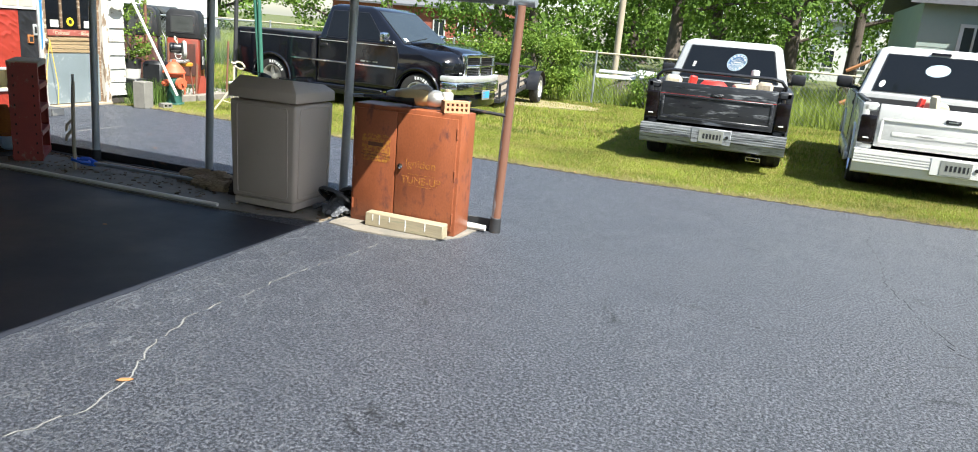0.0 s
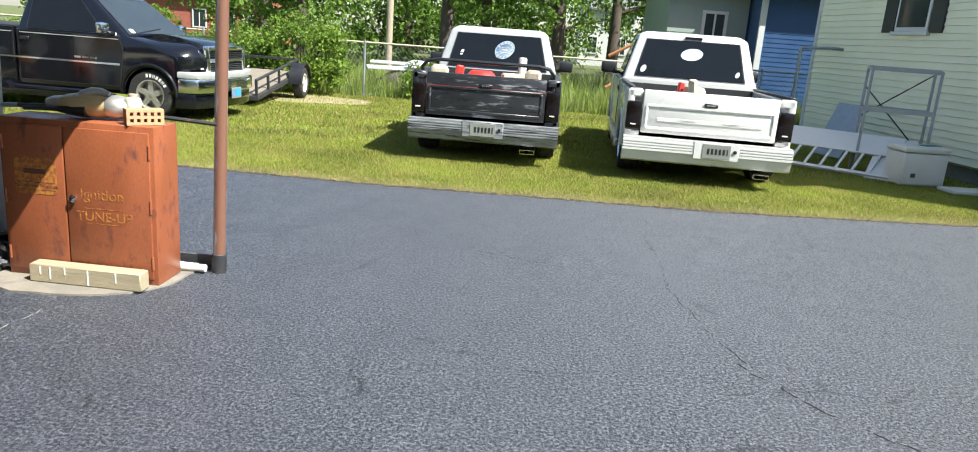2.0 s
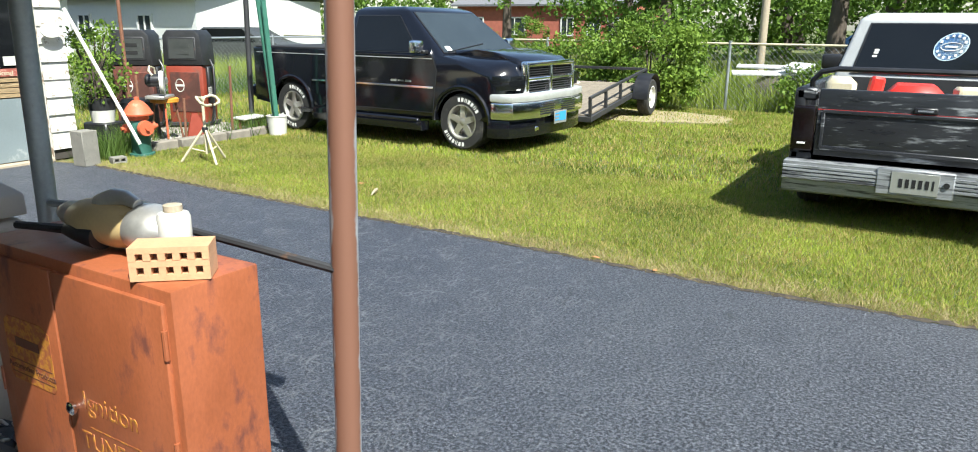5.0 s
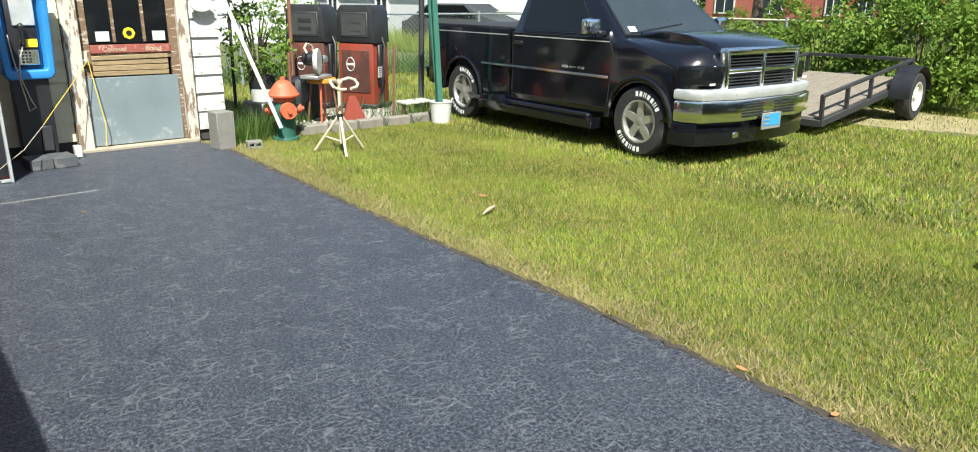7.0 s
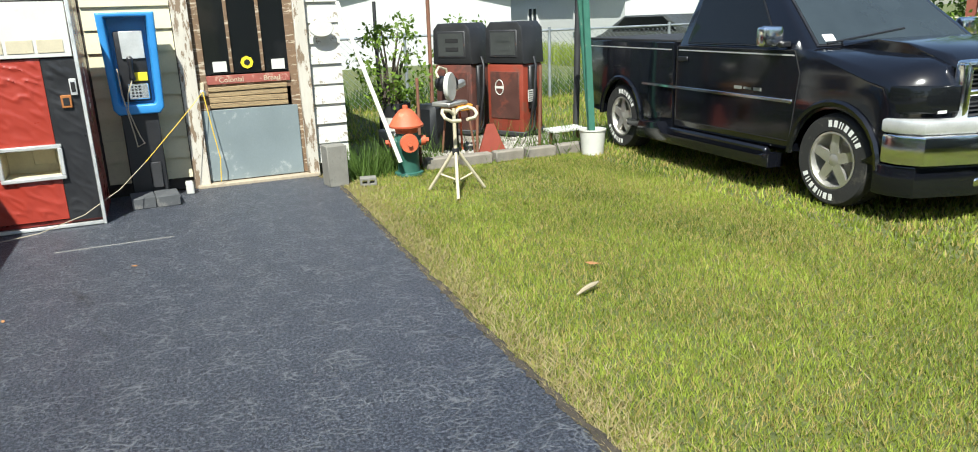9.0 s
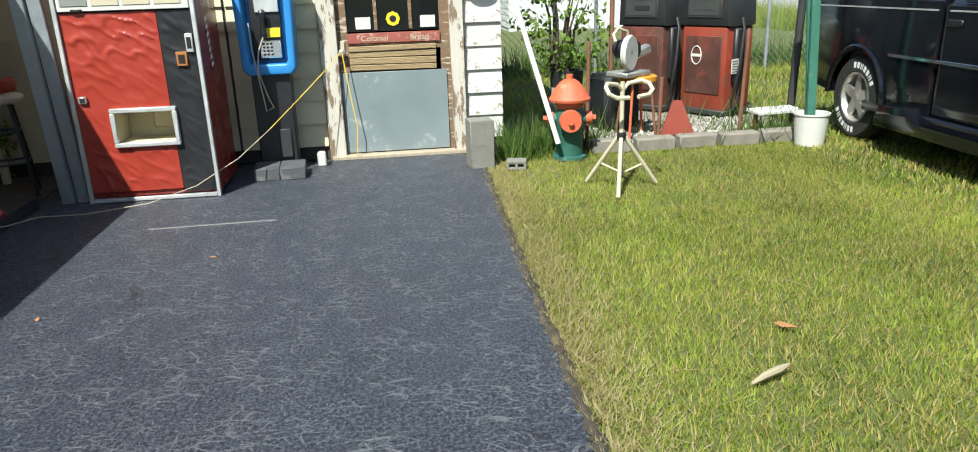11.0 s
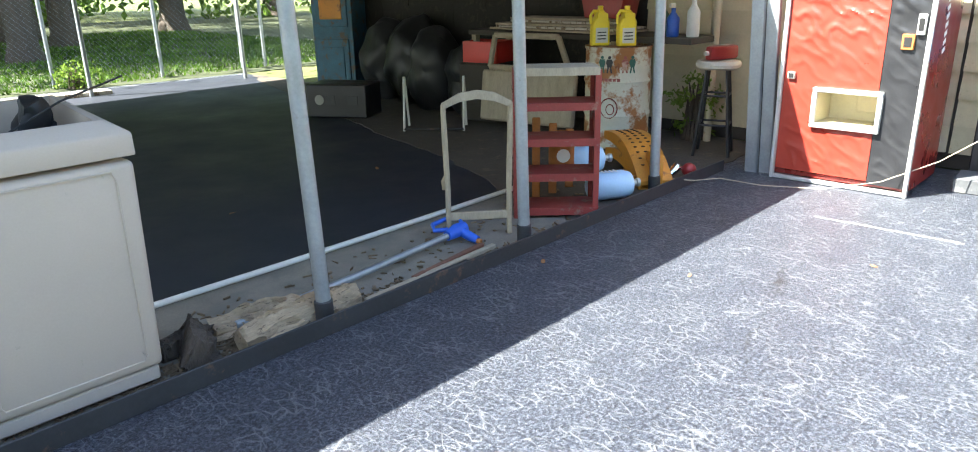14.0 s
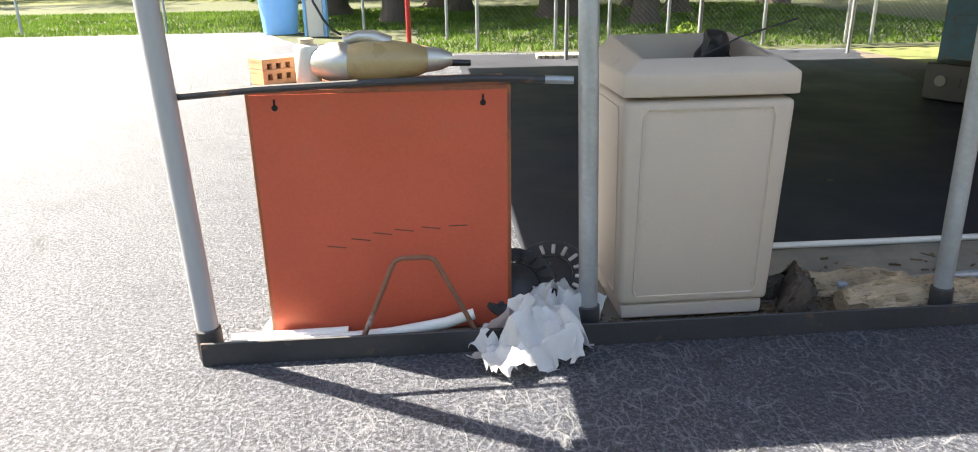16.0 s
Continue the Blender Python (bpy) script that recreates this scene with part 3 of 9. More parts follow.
# ---- ground ----
def ragged(poly, step, amount, seed):
    """The outline of poly with points every step, moved about."""
    rnd, out = random.Random(seed), []
    for i, p in enumerate(poly):
        q = poly[(i + 1) % len(poly)]
        k = max(1, int(math.dist(p, q) / step))
        for j in range(k):
            f = j / k
            out.append((p[0] + (q[0] - p[0]) * f + rnd.uniform(-amount, amount), p[1] + (q[1] - p[1]) * f + rnd.uniform(-amount, amount)))
    return out


def patch(name, poly, z0, z1, material, label="", category="ground", step=0.12, amount=0.02, seed=1):
    bm = N()
    prism(bm, ragged(poly, step, amount, seed), z0, z1, axis="z")
    return solo(name, bm, material, label=label, category=category, kind="structure")


def ground_sheet():
    rows = [-420, -160, -70, -30, -14, -9, -5, 0, 4, 8, 10, 13, 16, 20, 26, 36, 60, 120, 260, 420]
    verts = [(x, y, -0.02) for y in rows for x in rows]
    k = len(rows)
    faces = [(j * k + i, j * k + i + 1, (j + 1) * k + i + 1, (j + 1) * k + i) for j in range(k - 1) for i in range(k - 1)]
    ob = new("ground", sheet_mesh("ground", verts, faces, M["soil"]))
    tagged(ob, "sunlit lawn soil with thin green and dry grass", "ground", kind="structure")


ground_sheet()
EDGE = [(-8.5, 8.72), (-7.0, 8.655), (-5.75, 8.61), (-4.45, 8.57), (-2.95, 8.55), (-2.0, 8.51), (-1.0, 8.47), (0.5, 8.53), (2.3, 8.55), (3.8, 8.74), (6.0, 9.05), (14, 10.2)]
patch("road", [(-9.08, 8.60)] + EDGE + [(14, -9.4), (1.2, -9.4), (0.2, -6.9), (-2.6, -4.4), (-9.08, -3.9)], -0.08, 0.0, M["asphalt"],
      "freshly sealed black asphalt driveway with fine cracks", "driveway", 0.10, 0.016)
# crumbled dark soil where the lawn meets the asphalt
_r = random.Random(17)
_line = []
for (_xa, _ya), (_xb, _yb) in zip(EDGE, EDGE[1:]):
    _k = int((_xb - _xa) / 0.035)
    _line += [(_xa + (_xb - _xa) * _i / _k, _ya + (_yb - _ya) * _i / _k + _r.uniform(-0.012, 0.012)) for _i in range(_k)]
_bm = N()
_vs = [(_bm.verts.new((x, y - _r.uniform(0.0, 0.022), 0.002)), _bm.verts.new((x + _r.uniform(-0.01, 0.01), y + 0.014, 0.016 * _r.random() + 0.004)), _bm.verts.new((x, y + 0.055, -0.015))) for x, y in _line]
for _a, _b in zip(_vs, _vs[1:]):
    _bm.faces.new((_a[0], _b[0], _b[1], _a[1]))
    _bm.faces.new((_a[1], _b[1], _b[2], _a[2]))
solo("edge_soil", _bm, M["wet_soil"], label="crumbled dark soil edge between asphalt and lawn", category="ground", kind="structure")
# smoother, darker sheet laid over the driveway below the roof
patch("road_2", [(-9.08, -3.7), (-2.7, -4.1), (-2.8, -3.0), (-2.75, 4.50), (-6.4, 4.50), (-9.08, 4.6)], -0.04, 0.004, M["smooth_dark_asphalt"], "smooth near-black asphalt under the lean-to roof", "driveway", 0.15, 0.012, 12)
# darkened soil sheet that paints tree shade over the south lawn
patch("lawn", [(-24, -26), (16, -26), (16, -9.45), (1.15, -9.45), (0.15, -6.95), (-2.65, -4.45), (-9.08, -3.95), (-24, -4.2)], -0.06, -0.008, M["shade_soil"], "lawn soil under the trees, coloured darker for their shade", "ground", 0.6, 0.05, 21)
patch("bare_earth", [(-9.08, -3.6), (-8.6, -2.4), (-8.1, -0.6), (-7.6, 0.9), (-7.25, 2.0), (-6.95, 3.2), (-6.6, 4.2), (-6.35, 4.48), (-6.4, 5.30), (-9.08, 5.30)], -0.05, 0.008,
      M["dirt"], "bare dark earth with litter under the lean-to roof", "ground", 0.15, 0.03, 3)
patch("pad", [(-6.42, 4.5), (-3.6, 4.55), (-2.75, 4.72), (-2.66, 5.32), (-6.42, 5.32)], -0.05, 0.010, M["concrete"], "dirty concrete strip under the posts", "concrete pad", 0.15, 0.012, 4)
patch("pad_2", [(-2.68, 4.72), (-2.4, 4.66), (-2.0, 4.70), (-1.78, 4.80), (-1.66, 5.0), (-1.60, 5.30), (-2.68, 5.30)], -0.05, 0.012, M["concrete"],
      "pale stained concrete slab under the cabinet", "concrete pad", 0.09, 0.012, 5)
patch("dirt_patch", [(-6.4, 16.6), (-4.9, 16.2), (-3.2, 16.9), (-3.4, 18.0), (-5.2, 18.3), (-6.6, 17.6)], -0.05, -0.006, M["dry_dirt"], "worn bare soil round the trailer wheel", "ground", 0.2, 0.1, 6)


# ---- the old store: wall with the door ----
WX = -9.10


def store():
    house = thing("house", label="old wooden store with peeling white lap siding and boarded door", category="house", kind="structure")
    bm = N()
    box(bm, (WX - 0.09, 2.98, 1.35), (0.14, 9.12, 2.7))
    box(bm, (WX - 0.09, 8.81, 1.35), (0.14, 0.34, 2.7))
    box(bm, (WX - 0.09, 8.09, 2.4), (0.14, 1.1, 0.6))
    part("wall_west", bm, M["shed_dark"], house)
    bm = N()
    box(bm, (WX - 2.6, 8.91, 1.35), (4.9, 0.14, 2.7))
    box(bm, (WX - 5.0, 3.7, 1.35), (0.14, 10.3, 2.7))
    box(bm, (WX - 2.6, -1.5, 1.35), (4.9, 0.14, 2.7))
    part("wall_north", bm, M["white_siding"], house)
    bm = N()
    box(bm, (WX - 2.6, 3.7, -0.0), (4.9, 10.2, 0.06))
    part("floor", bm, M["shed_dark"], house)
    bm = N()
    prism(bm, [(-1.95, 2.62), (3.7, 4.2), (9.3, 2.62), (9.3, 2.72), (3.7, 4.32), (-1.95, 2.72)], WX - 5.4, WX + 0.35, axis="x")
    part("roof", bm, M["roof_grey"], house)
    bm = N()
    box(bm, (WX - 2.5, 3.7, 2.62), (4.8, 10.2, 0.06))
    part("ceiling", bm, M["shed_dark"], house)
    # door frame
    for y, w in ((7.49, 0.15), (8.60, 0.12)):
        bm = N()
        box(bm, (WX + 0.025, y, 1.05), (0.07, w, 2.1), bevel=0.006)
        part("door_frame", bm, M["frame_white"], house)
    bm = N()
    box(bm, (WX + 0.025, 8.05, 2.15), (0.07, 1.25, 0.14), bevel=0.006)
    part("door_frame", bm, M["frame_white"], house)
    bm = N()
    box(bm, (WX + 0.02, 8.04, 0.015), (0.16, 1.2, 0.04), bevel=0.008)
    part("door_sill", bm, M["grey_wood"], house)


store()


def store_door():
    d = thing("door_1", pose(WX - 0.03, 8.055, 0), "weathered brown door with a grey sheet metal lower half and three panes", "door", kind="structure")
    bm = N()
    for y in (-0.45, 0.45):
        box(bm, (0, y, 1.04), (0.045, 0.10, 2.0), bevel=0.004)
    for z, h in ((0.10, 0.16), (0.98, 0.08), (1.98, 0.12)):
        box(bm, (0, 0, z), (0.04, 0.82, h), bevel=0.004)
    for y in (-0.15, 0.15):
        box(bm, (0.002, y, 1.52), (0.035, 0.032, 0.82), bevel=0.003)
    part("door_frame", bm, M["old_paint_wood"], d)
    bm = N()
    box(bm, (0.032, -0.02, 0.40), (0.012, 0.93, 0.71), bevel=0.003)
    part("kick_plate", bm, M["kick_sheet"], d, "dented grey-blue sheet metal kick plate")
    rnd = random.Random(4)
    z = 0.765
    for h in (0.052, 0.06, 0.055, 0.05):
        bm = N()
        box(bm, (0.024 + rnd.uniform(0, 0.012), -0.02, z + h / 2), (0.022, 0.76, h - 0.006), bevel=0.004, rx=rnd.uniform(-0.7, 0.7))
        crumple(bm, 0.004, 9, z)
        part("board", bm, M["tan_board"], d)
        z += h
    bm = N()
    box(bm, (0.03, 0.0, 1.045), (0.02, 0.80, 0.085), bevel=0.003)
    sign = part("sign_strip", bm, M["red_faded"], d, "faded red strip with pale lettering")
    letters("Colonial", 0.07, 0.002, M["cream_paint"], sign, pose(0.042, -0.17, 1.02, 90, 0, 90))
    letters("Bread", 0.07, 0.002, M["cream_paint"], sign, pose(0.042, 0.22, 1.02, 90, 0, 90))
    for y in (-0.28, 0.0, 0.28):
        bm = N()
        box(bm, (-0.005, y, 1.52), (0.006, 0.27, 0.84))
        part("pane", bm, M["dark_glass"], d)
    bm = N()
    lathe(bm, [(0.062, 0), (0.062, 0.004)], 8, pose(0.004, 0.0, 1.20, 0, 90, 0))
    part("sticker", bm, M["jug_yellow"], d, "yellow eight-sided sticker on the glass")
    bm = N()
    lathe(bm, [(0.03, 0.004), (0.03, 0.007)], 10, pose(0.004, 0.0, 1.20, 0, 90, 0))
    part("sticker_mark", bm, M["black_plastic"], d)
    for y in (-0.28, 0.28):
        bm = N()
        box(bm, (0.006, y + 0.02, 1.17), (0.004, 0.13, 0.10))
        part("notice", bm, M["white_plastic"], d)
    bm = N()
    lathe(bm, [(0.012, 0.0), (0.014, 0.03), (0.032, 0.04), (0.034, 0.062), (0.018, 0.075)], 14, pose(0.02, -0.455, 0.93, 0, 90, 0))
    part("knob", bm, M["dull_alloy"], d)
    bm = N()
    box(bm, (0.03, -0.455, 0.97), (0.02, 0.045, 0.12), bevel=0.004)
    part("lock", bm, M["cream_paint"], d)


store_door()

# cable from the door handle down to the ground by the machine
bm = N()
tube(bm, [(-9.00, 7.60, 0.95), (-8.90, 7.50, 0.85), (-8.76, 7.36, 0.72), (-8.58, 7.18, 0.56), (-8.4, 7.02, 0.42)], 0.0036, 6)
cord = thing("extension_cord", label="yellow and pale extension cord slung from the door knob", category="cord")
part("upper_cord", bm, M["yellow_rope"], cord, "yellow cord")
bm = N()
tube(bm, [(-8.4, 7.02, 0.42), (-8.16, 6.80, 0.25), (-7.94, 6.52, 0.11), (-7.82, 6.2, 0.03), (-7.72, 5.8, 0.008), (-7.68, 5.5, 0.02), (-7.4, 5.44, 0.05), (-7.15, 5.2, 0.09), (-7.0, 4.9, 0.1)], 0.0036, 6)
part("lower_cord", bm, M["pale_cable"], cord, "pale worn cord")
bm = N()
tube(bm, [(-9.00, 7.60, 0.95), (-8.985, 7.64, 0.6), (-8.98, 7.68, 0.3), (-8.98, 7.66, 0.06)], 0.005, 6)
part("loose_end", bm, M["yellow_rope"], cord)


# ---- the open lean-to ----
def canopy():
    c = thing("lean_to", label="low open lean-to with galvanised pipe posts and a sheet roof", category="canopy", kind="structure")
    x0, x1, y0, y1, z = -9.02, -1.50, -3.3, 5.36, 1.86
    k = 150
    verts, faces = [], []
    for i in range(k + 1):
        x = x0 + (x1 - x0) * i / k
        zz = z + 0.012 * math.sin(i * 1.25)
        verts += [(x, y0, zz + 0.25), (x, y1, zz), (x, y0, zz + 0.254), (x, y1, zz + 0.004)]
    for i in range(k):
        a, b = i * 4, i * 4 + 4
        faces += [(a, b, b + 1, a + 1), (a + 2, a + 3, b + 3, b + 2)]
    for a in (0, k * 4):
        faces.append((a, a + 1, a + 3, a + 2))
    faces += [(i * 4 + j, i * 4 + 4 + j, i * 4 + 6 + j, i * 4 + 2 + j) for i in range(k) for j in (0, 1)]
    ob = new("roof_sheet", sheet_mesh("roof_sheet", verts, faces, M["tin_roof"]))
    ob.parent = c
    bm = N()
    box(bm, ((x0 + x1) / 2, 5.325, 1.815), (x1 - x0, 0.06, 0.06))
    part("roof_beam", bm, M["galv"], c)
    bm = N()
    box(bm, ((x0 - 1.62) / 2, 5.362, 1.825), (-1.62 - x0, 0.012, 0.07))
    part("fascia", bm, M["canopy_green"], c, "green painted fascia strip")
    bm = N()
    cyl(bm, (-1.62, 5.365, 1.825), (-1.33, 5.365, 1.82), 0.04, n=12)
    part("fascia_end", bm, M["galv"], c)
    for x in (-2.9, -4.33, -5.7, -7.11, -8.6):
        bm = N()
        prism(bm, [(y0 + 0.1, 1.99), (5.3, 1.78), (5.3, 1.84), (y0 + 0.1, 2.09)], x - 0.025, x + 0.025, axis="x")
        part("rafter", bm, M["galv"], c)
    bm = N()
    box(bm, (-4.72, 5.385, 0.045), (6.5, 0.012, 0.09), bevel=0.003)
    box(bm, (-4.72, 5.355, 0.006), (6.5, 0.06, 0.012))
    part("ground_rail", bm, M["dark_steel"], c, "dark steel angle along the ground")
    # half rusted corner pipe
    m, nt, b, vec = blank("half_rusted_pipe")
    sx = nt.nodes.new("ShaderNodeSeparateXYZ")
    nt.links.new(vec, sx.inputs[0])
    n = _tex(nt, "ShaderNodeTexNoise", 6, vec, 6)
    ad = nt.nodes.new("ShaderNodeMath")
    ad.operation = "MULTIPLY_ADD"
    ad.inputs[1].default_value = 0.07
    nt.links.new(n.outputs[0], ad.inputs[0])
    df = nt.nodes.new("ShaderNodeMath")
    df.operation = "SUBTRACT"
    nt.links.new(sx.outputs[0], df.inputs[0])
    nt.links.new(sx.outputs[1], df.inputs[1])
    nt.links.new(df.outputs[0], ad.inputs[2])
    fac = _ramp(nt, ad.outputs[0], [(0.052, (0, 0, 0)), (0.062, (1, 1, 1))])
    nt.links.new(_mix(nt, fac, (0.30, 0.315, 0.33), (0.19, 0.088, 0.055)), b.inputs["Base Color"])
    b.inputs["Roughness"].default_value, b.inputs["Metallic"].default_value = 0.6, 0.15
    for x, r in ((-1.49, 0.038), (-2.90, 0.036), (-4.33, 0.034), (-5.70, 0.034), (-7.11, 0.034)):
        p = thing("post", pose(x, 5.29 if x < -2 else 5.325, 0, 0, 1.7, 0), "galvanised steel pipe post in a dark base sleeve" if x < -2 else "corner pipe post, rusted on one side", "post", "lean-to posts")
        bm = N()
        cyl(bm, (0, 0, 0.02), (0, 0, 1.79), r, n=16)
        part("pipe", bm, M["galv"] if x < -2 else m, p)
        bm = N()
        lathe(bm, [(r + 0.008, 0.0), (r + 0.008, 0.12), (r + 0.003, 0.125)], 16)
        part("sleeve", bm, M["dark_steel"], p)
    bm = N()
    tube(bm, [(-1.47, 5.30, 0.955), (-1.75, 5.285, 0.972), (-2.15, 5.285, 0.985), (-2.5, 5.285, 0.99), (-2.80, 5.275, 0.975)], 0.013, 8)
    bar = solo("loose_bar", bm, M["dark_steel"], label="thin dark bar tied across two posts", category="bar")
    bm = N()
    cyl(bm, (-2.72, 5.277, 0.979), (-2.82, 5.274, 0.973), 0.0145, n=8)
    part("bar_end", bm, M["galv"], bar, "pale bare end of the bar")
    # back wall of the lean-to is the store, open otherwise
    for x in (-8.75, -6.4, -4.4):
        bm = N()
        cyl(bm, (0, 0, 0), (0, 0, 2.05), 0.03, n=12)
        solo("back_post", bm, M["galv"], pose(x, -3.2, 0), "galvanised pipe post at the open back", "post", "back posts")


canopy()


# ---- vehicles: x is forward, the origin lies on the ground under the rear bumper ----
def wheel(parent, x, y, R, w, side, rim_mat, style, letters_on=False):
    m = pose(x, y, R, 90 * side, 0, 0)  # local z points to the outside
    tyre = N()
    h = w / 2
    lathe(tyre, [(R * 0.60, -h * 0.85), (R * 0.64, -h), (R * 0.93, -h), (R * 0.985, -h * 0.82), (R, -h * 0.5), (R, h * 0.5), (R * 0.985, h * 0.82), (R * 0.93, h), (R * 0.64, h), (R * 0.60, h * 0.85)], 40, m, False)
    for k in range(56):
        a = k / 56 * 2 * math.pi
        for s in (-1, 1):
            box(tyre, m @ Vector((R * 1.0 * math.cos(a + 0.03 * s), R * 1.0 * math.sin(a + 0.03 * s), s * h * 0.42)), (0.016, 0.016, 0.016))
    t = part("tyre", tyre, M["rubber"], parent)
    rim = N()
    rr = R * 0.62
    lathe(rim, [(rr * 0.98, h * 0.86), (rr, h * 0.97), (rr * 0.93, h * 0.98), (rr * 0.88, h * 0.75), (rr * 0.84, 0.0), (rr * 0.5, -h * 0.1), (0.01, -h * 0.1)], 36, m, False)
    part("rim", rim, rim_mat, parent)
    if style == "spoke":
        for k in range(5):
            a = k / 5 * 2 * math.pi + 0.3
            bm = N()
            c, s = math.cos(a), math.sin(a)
            q = []
            for rad, wd, zz in ((rr * 0.2, 0.045, h * 0.62), (rr * 0.9, 0.036, h * 0.60)):
                q += [(rad * c - wd * s, rad * s + wd * c, zz), (rad * c + wd * s, rad * s - wd * c, zz)]
            slab(bm, [m @ Vector(q[1]), m @ Vector(q[3]), m @ Vector(q[2]), m @ Vector(q[0])], 0.03)
            part("spoke", bm, rim_mat, parent)
    else:
        bm = N()
        lathe(bm, [(rr * 0.86, h * 0.5), (rr * 0.6, h * 0.62), (rr * 0.4, h * 0.55), (0.01, h * 0.55)], 24, m, False)
        for k in range(8):
            a = k / 8 * 2 * math.pi
            box(bm, m @ Vector((rr * 0.68 * math.cos(a), rr * 0.68 * math.sin(a), h * 0.60)), (0.02, 0.02, 0.02))
        part("disc", bm, rim_mat, parent)
    bm = N()
    lathe(bm, [(rr * 0.26, h * 0.55), (rr * 0.24, h * 0.8), (rr * 0.16, h * 0.86), (0.005, h * 0.87)], 18, m, False)
    part("hub", bm, M["dull_alloy"] if style == "spoke" else rim_mat, parent)
    if letters_on:
        for base in (0.5, 3.6):
            bm = N()
            for k in range(7):
                a = base + k * 0.19
                q = [(R * f * math.cos(a + d), R * f * math.sin(a + d), h * 1.004) for f, d in ((0.72, 0.0), (0.86, 0.0), (0.86, 0.11), (0.72, 0.13))]
                if k % 3 == 1:
                    slab(bm, [m @ Vector(p) for p in on_quad(q, 0, 1, 0, 0.3)], 0.002)
                    slab(bm, [m @ Vector(p) for p in on_quad(q, 0, 1, 0.7, 1)], 0.002)
                else:
                    slab(bm, [m @ Vector(p) for p in q], 0.002)
            part("tyre_marking", bm, M["white_letter"], t)


def arch(xc, R, zs, zc):
    """Points of a wheel arch, from the front to the back along the sill."""
    out = []
    for k in range(13):
        a = math.pi * k / 12
        out.append((xc + R * math.cos(a), max(zs, zc + R * math.sin(a))))
    return out


def pickup(name, m, label, S):
    """S: the sizes and materials of one truck."""
    t = thing(name, m, label, "pickup truck")
    W, L, zs, zb, xr, xf, R = S["W"], S["L"], S["sill"], S["rail"], S["xr"], S["xf"], S["R"]
    xc, xw, zc = S["cab"], S["cowl"], S["zcowl"]
    h = W / 2
    paint = S["paint"]
    ra = R * 1.22
    # body: bed sides, then the solid front half
    side = [(0.10, zs + 0.06), (0.10, zb - 0.02), (0.13, zb), (xc - 0.015, zb), (xc - 0.015, zs)] + arch(xr, ra, zs, R)
    for y0, y1 in ((-h, -h + 0.085), (h - 0.085, h)):
        bm = N()
        prism(bm, side[::-1], y0, y1, bevel=0.022)
        part("bed_side", bm, paint, t)
    lo = [(xc, zs), (xc, zc), (xw - 0.02, zc), (L - S.get("slope", 0.55), S["hood"]), (L - 0.16, S["hood"] - S.get("drop", 0.10)), (L - 0.08, S["hood"] - 0.20), (L - 0.06, 0.45), (L - 0.12, zs + 0.02)] + arch(xf, ra, zs, R)
    bm = N()
    prism(bm, lo[::-1], -h, h, bevel=0.045, seg=3)
    if S.get("wings"):
        # wings fall away beside the bonnet and the nose is rounded in plan
        for yy in (-0.94, -0.85, -0.74, -0.62, 0.62, 0.74, 0.85, 0.94):
            bmesh.ops.bisect_plane(bm, geom=list(bm.verts) + list(bm.edges) + list(bm.faces), dist=1e-5, plane_co=(0, yy, 0), plane_no=(0, 1, 0))
        for v in bm.verts:
            o = max(0.0, min(1.0, (abs(v.co.y) - 0.60) / 0.39))
            f = max(0.0, min(1.0, (v.co.x - xw + 0.05) / 0.5))
            if v.co.z > 0.95:
                v.co.z -= S["wings"] * f * o * o
            if v.co.x > xf + ra + 0.02:
                v.co.x -= 0.20 * o * o
    body = part("body", bm, paint, t)
    bm = N()
    box(bm, ((0.1 + xc) / 2, 0, zs + 0.33), (xc - 0.1, W - 0.17, 0.04))
    box(bm, (xc - 0.05, 0, (zs + zb) / 2 + 0.15), (0.05, W - 0.17, zb - zs - 0.32))
    for s in (-1, 1):
        box(bm, (xr, s * (h - 0.17), zs + 0.42), (ra * 2, 0.18, 0.2), bevel=0.03)
    part("bed_floor", bm, M["bedliner"], t)
    bm = N()
    box(bm, ((L) / 2, 0, zs + 0.06), (L - 0.5, W - 0.55, 0.2))
    cyl(bm, (xr, -h + 0.2, R), (xr, h - 0.2, R), 0.05)
    cyl(bm, (xf, -h + 0.2, R), (xf, h - 0.2, R), 0.05)
    for x in (xr, xf):
        for s in (-1, 1):
            box(bm, (x, s * (h - 0.42), R + 0.22), (ra * 1.9, 0.06, ra * 1.3))
    part("underbody", bm, M["under"], t)
    # cab
    zr, b0, b1, r0, r1 = S["roof"], xc + 0.02, xw, xc + 0.13, xw - S["rake"]
    wb, wr = h - 0.03, h - S["tuck"]
    base = [(b0, -wb, zc - 0.01), (b1, -wb, zc - 0.01), (b1, wb, zc - 0.01), (b0, wb, zc - 0.01)]
    top = [(r0, -wr, zr - 0.05), (r1, -wr, zr - 0.05), (r1, wr, zr - 0.05), (r0, wr, zr - 0.05)]
    bm = N()
    vb, vt = [bm.verts.new(p) for p in base], [bm.verts.new(p) for p in top]
    vc = [bm.verts.new((p[0] + (0.10 if i in (0, 3) else -0.16), p[1] * 0.86, zr)) for i, p in enumerate(top)]
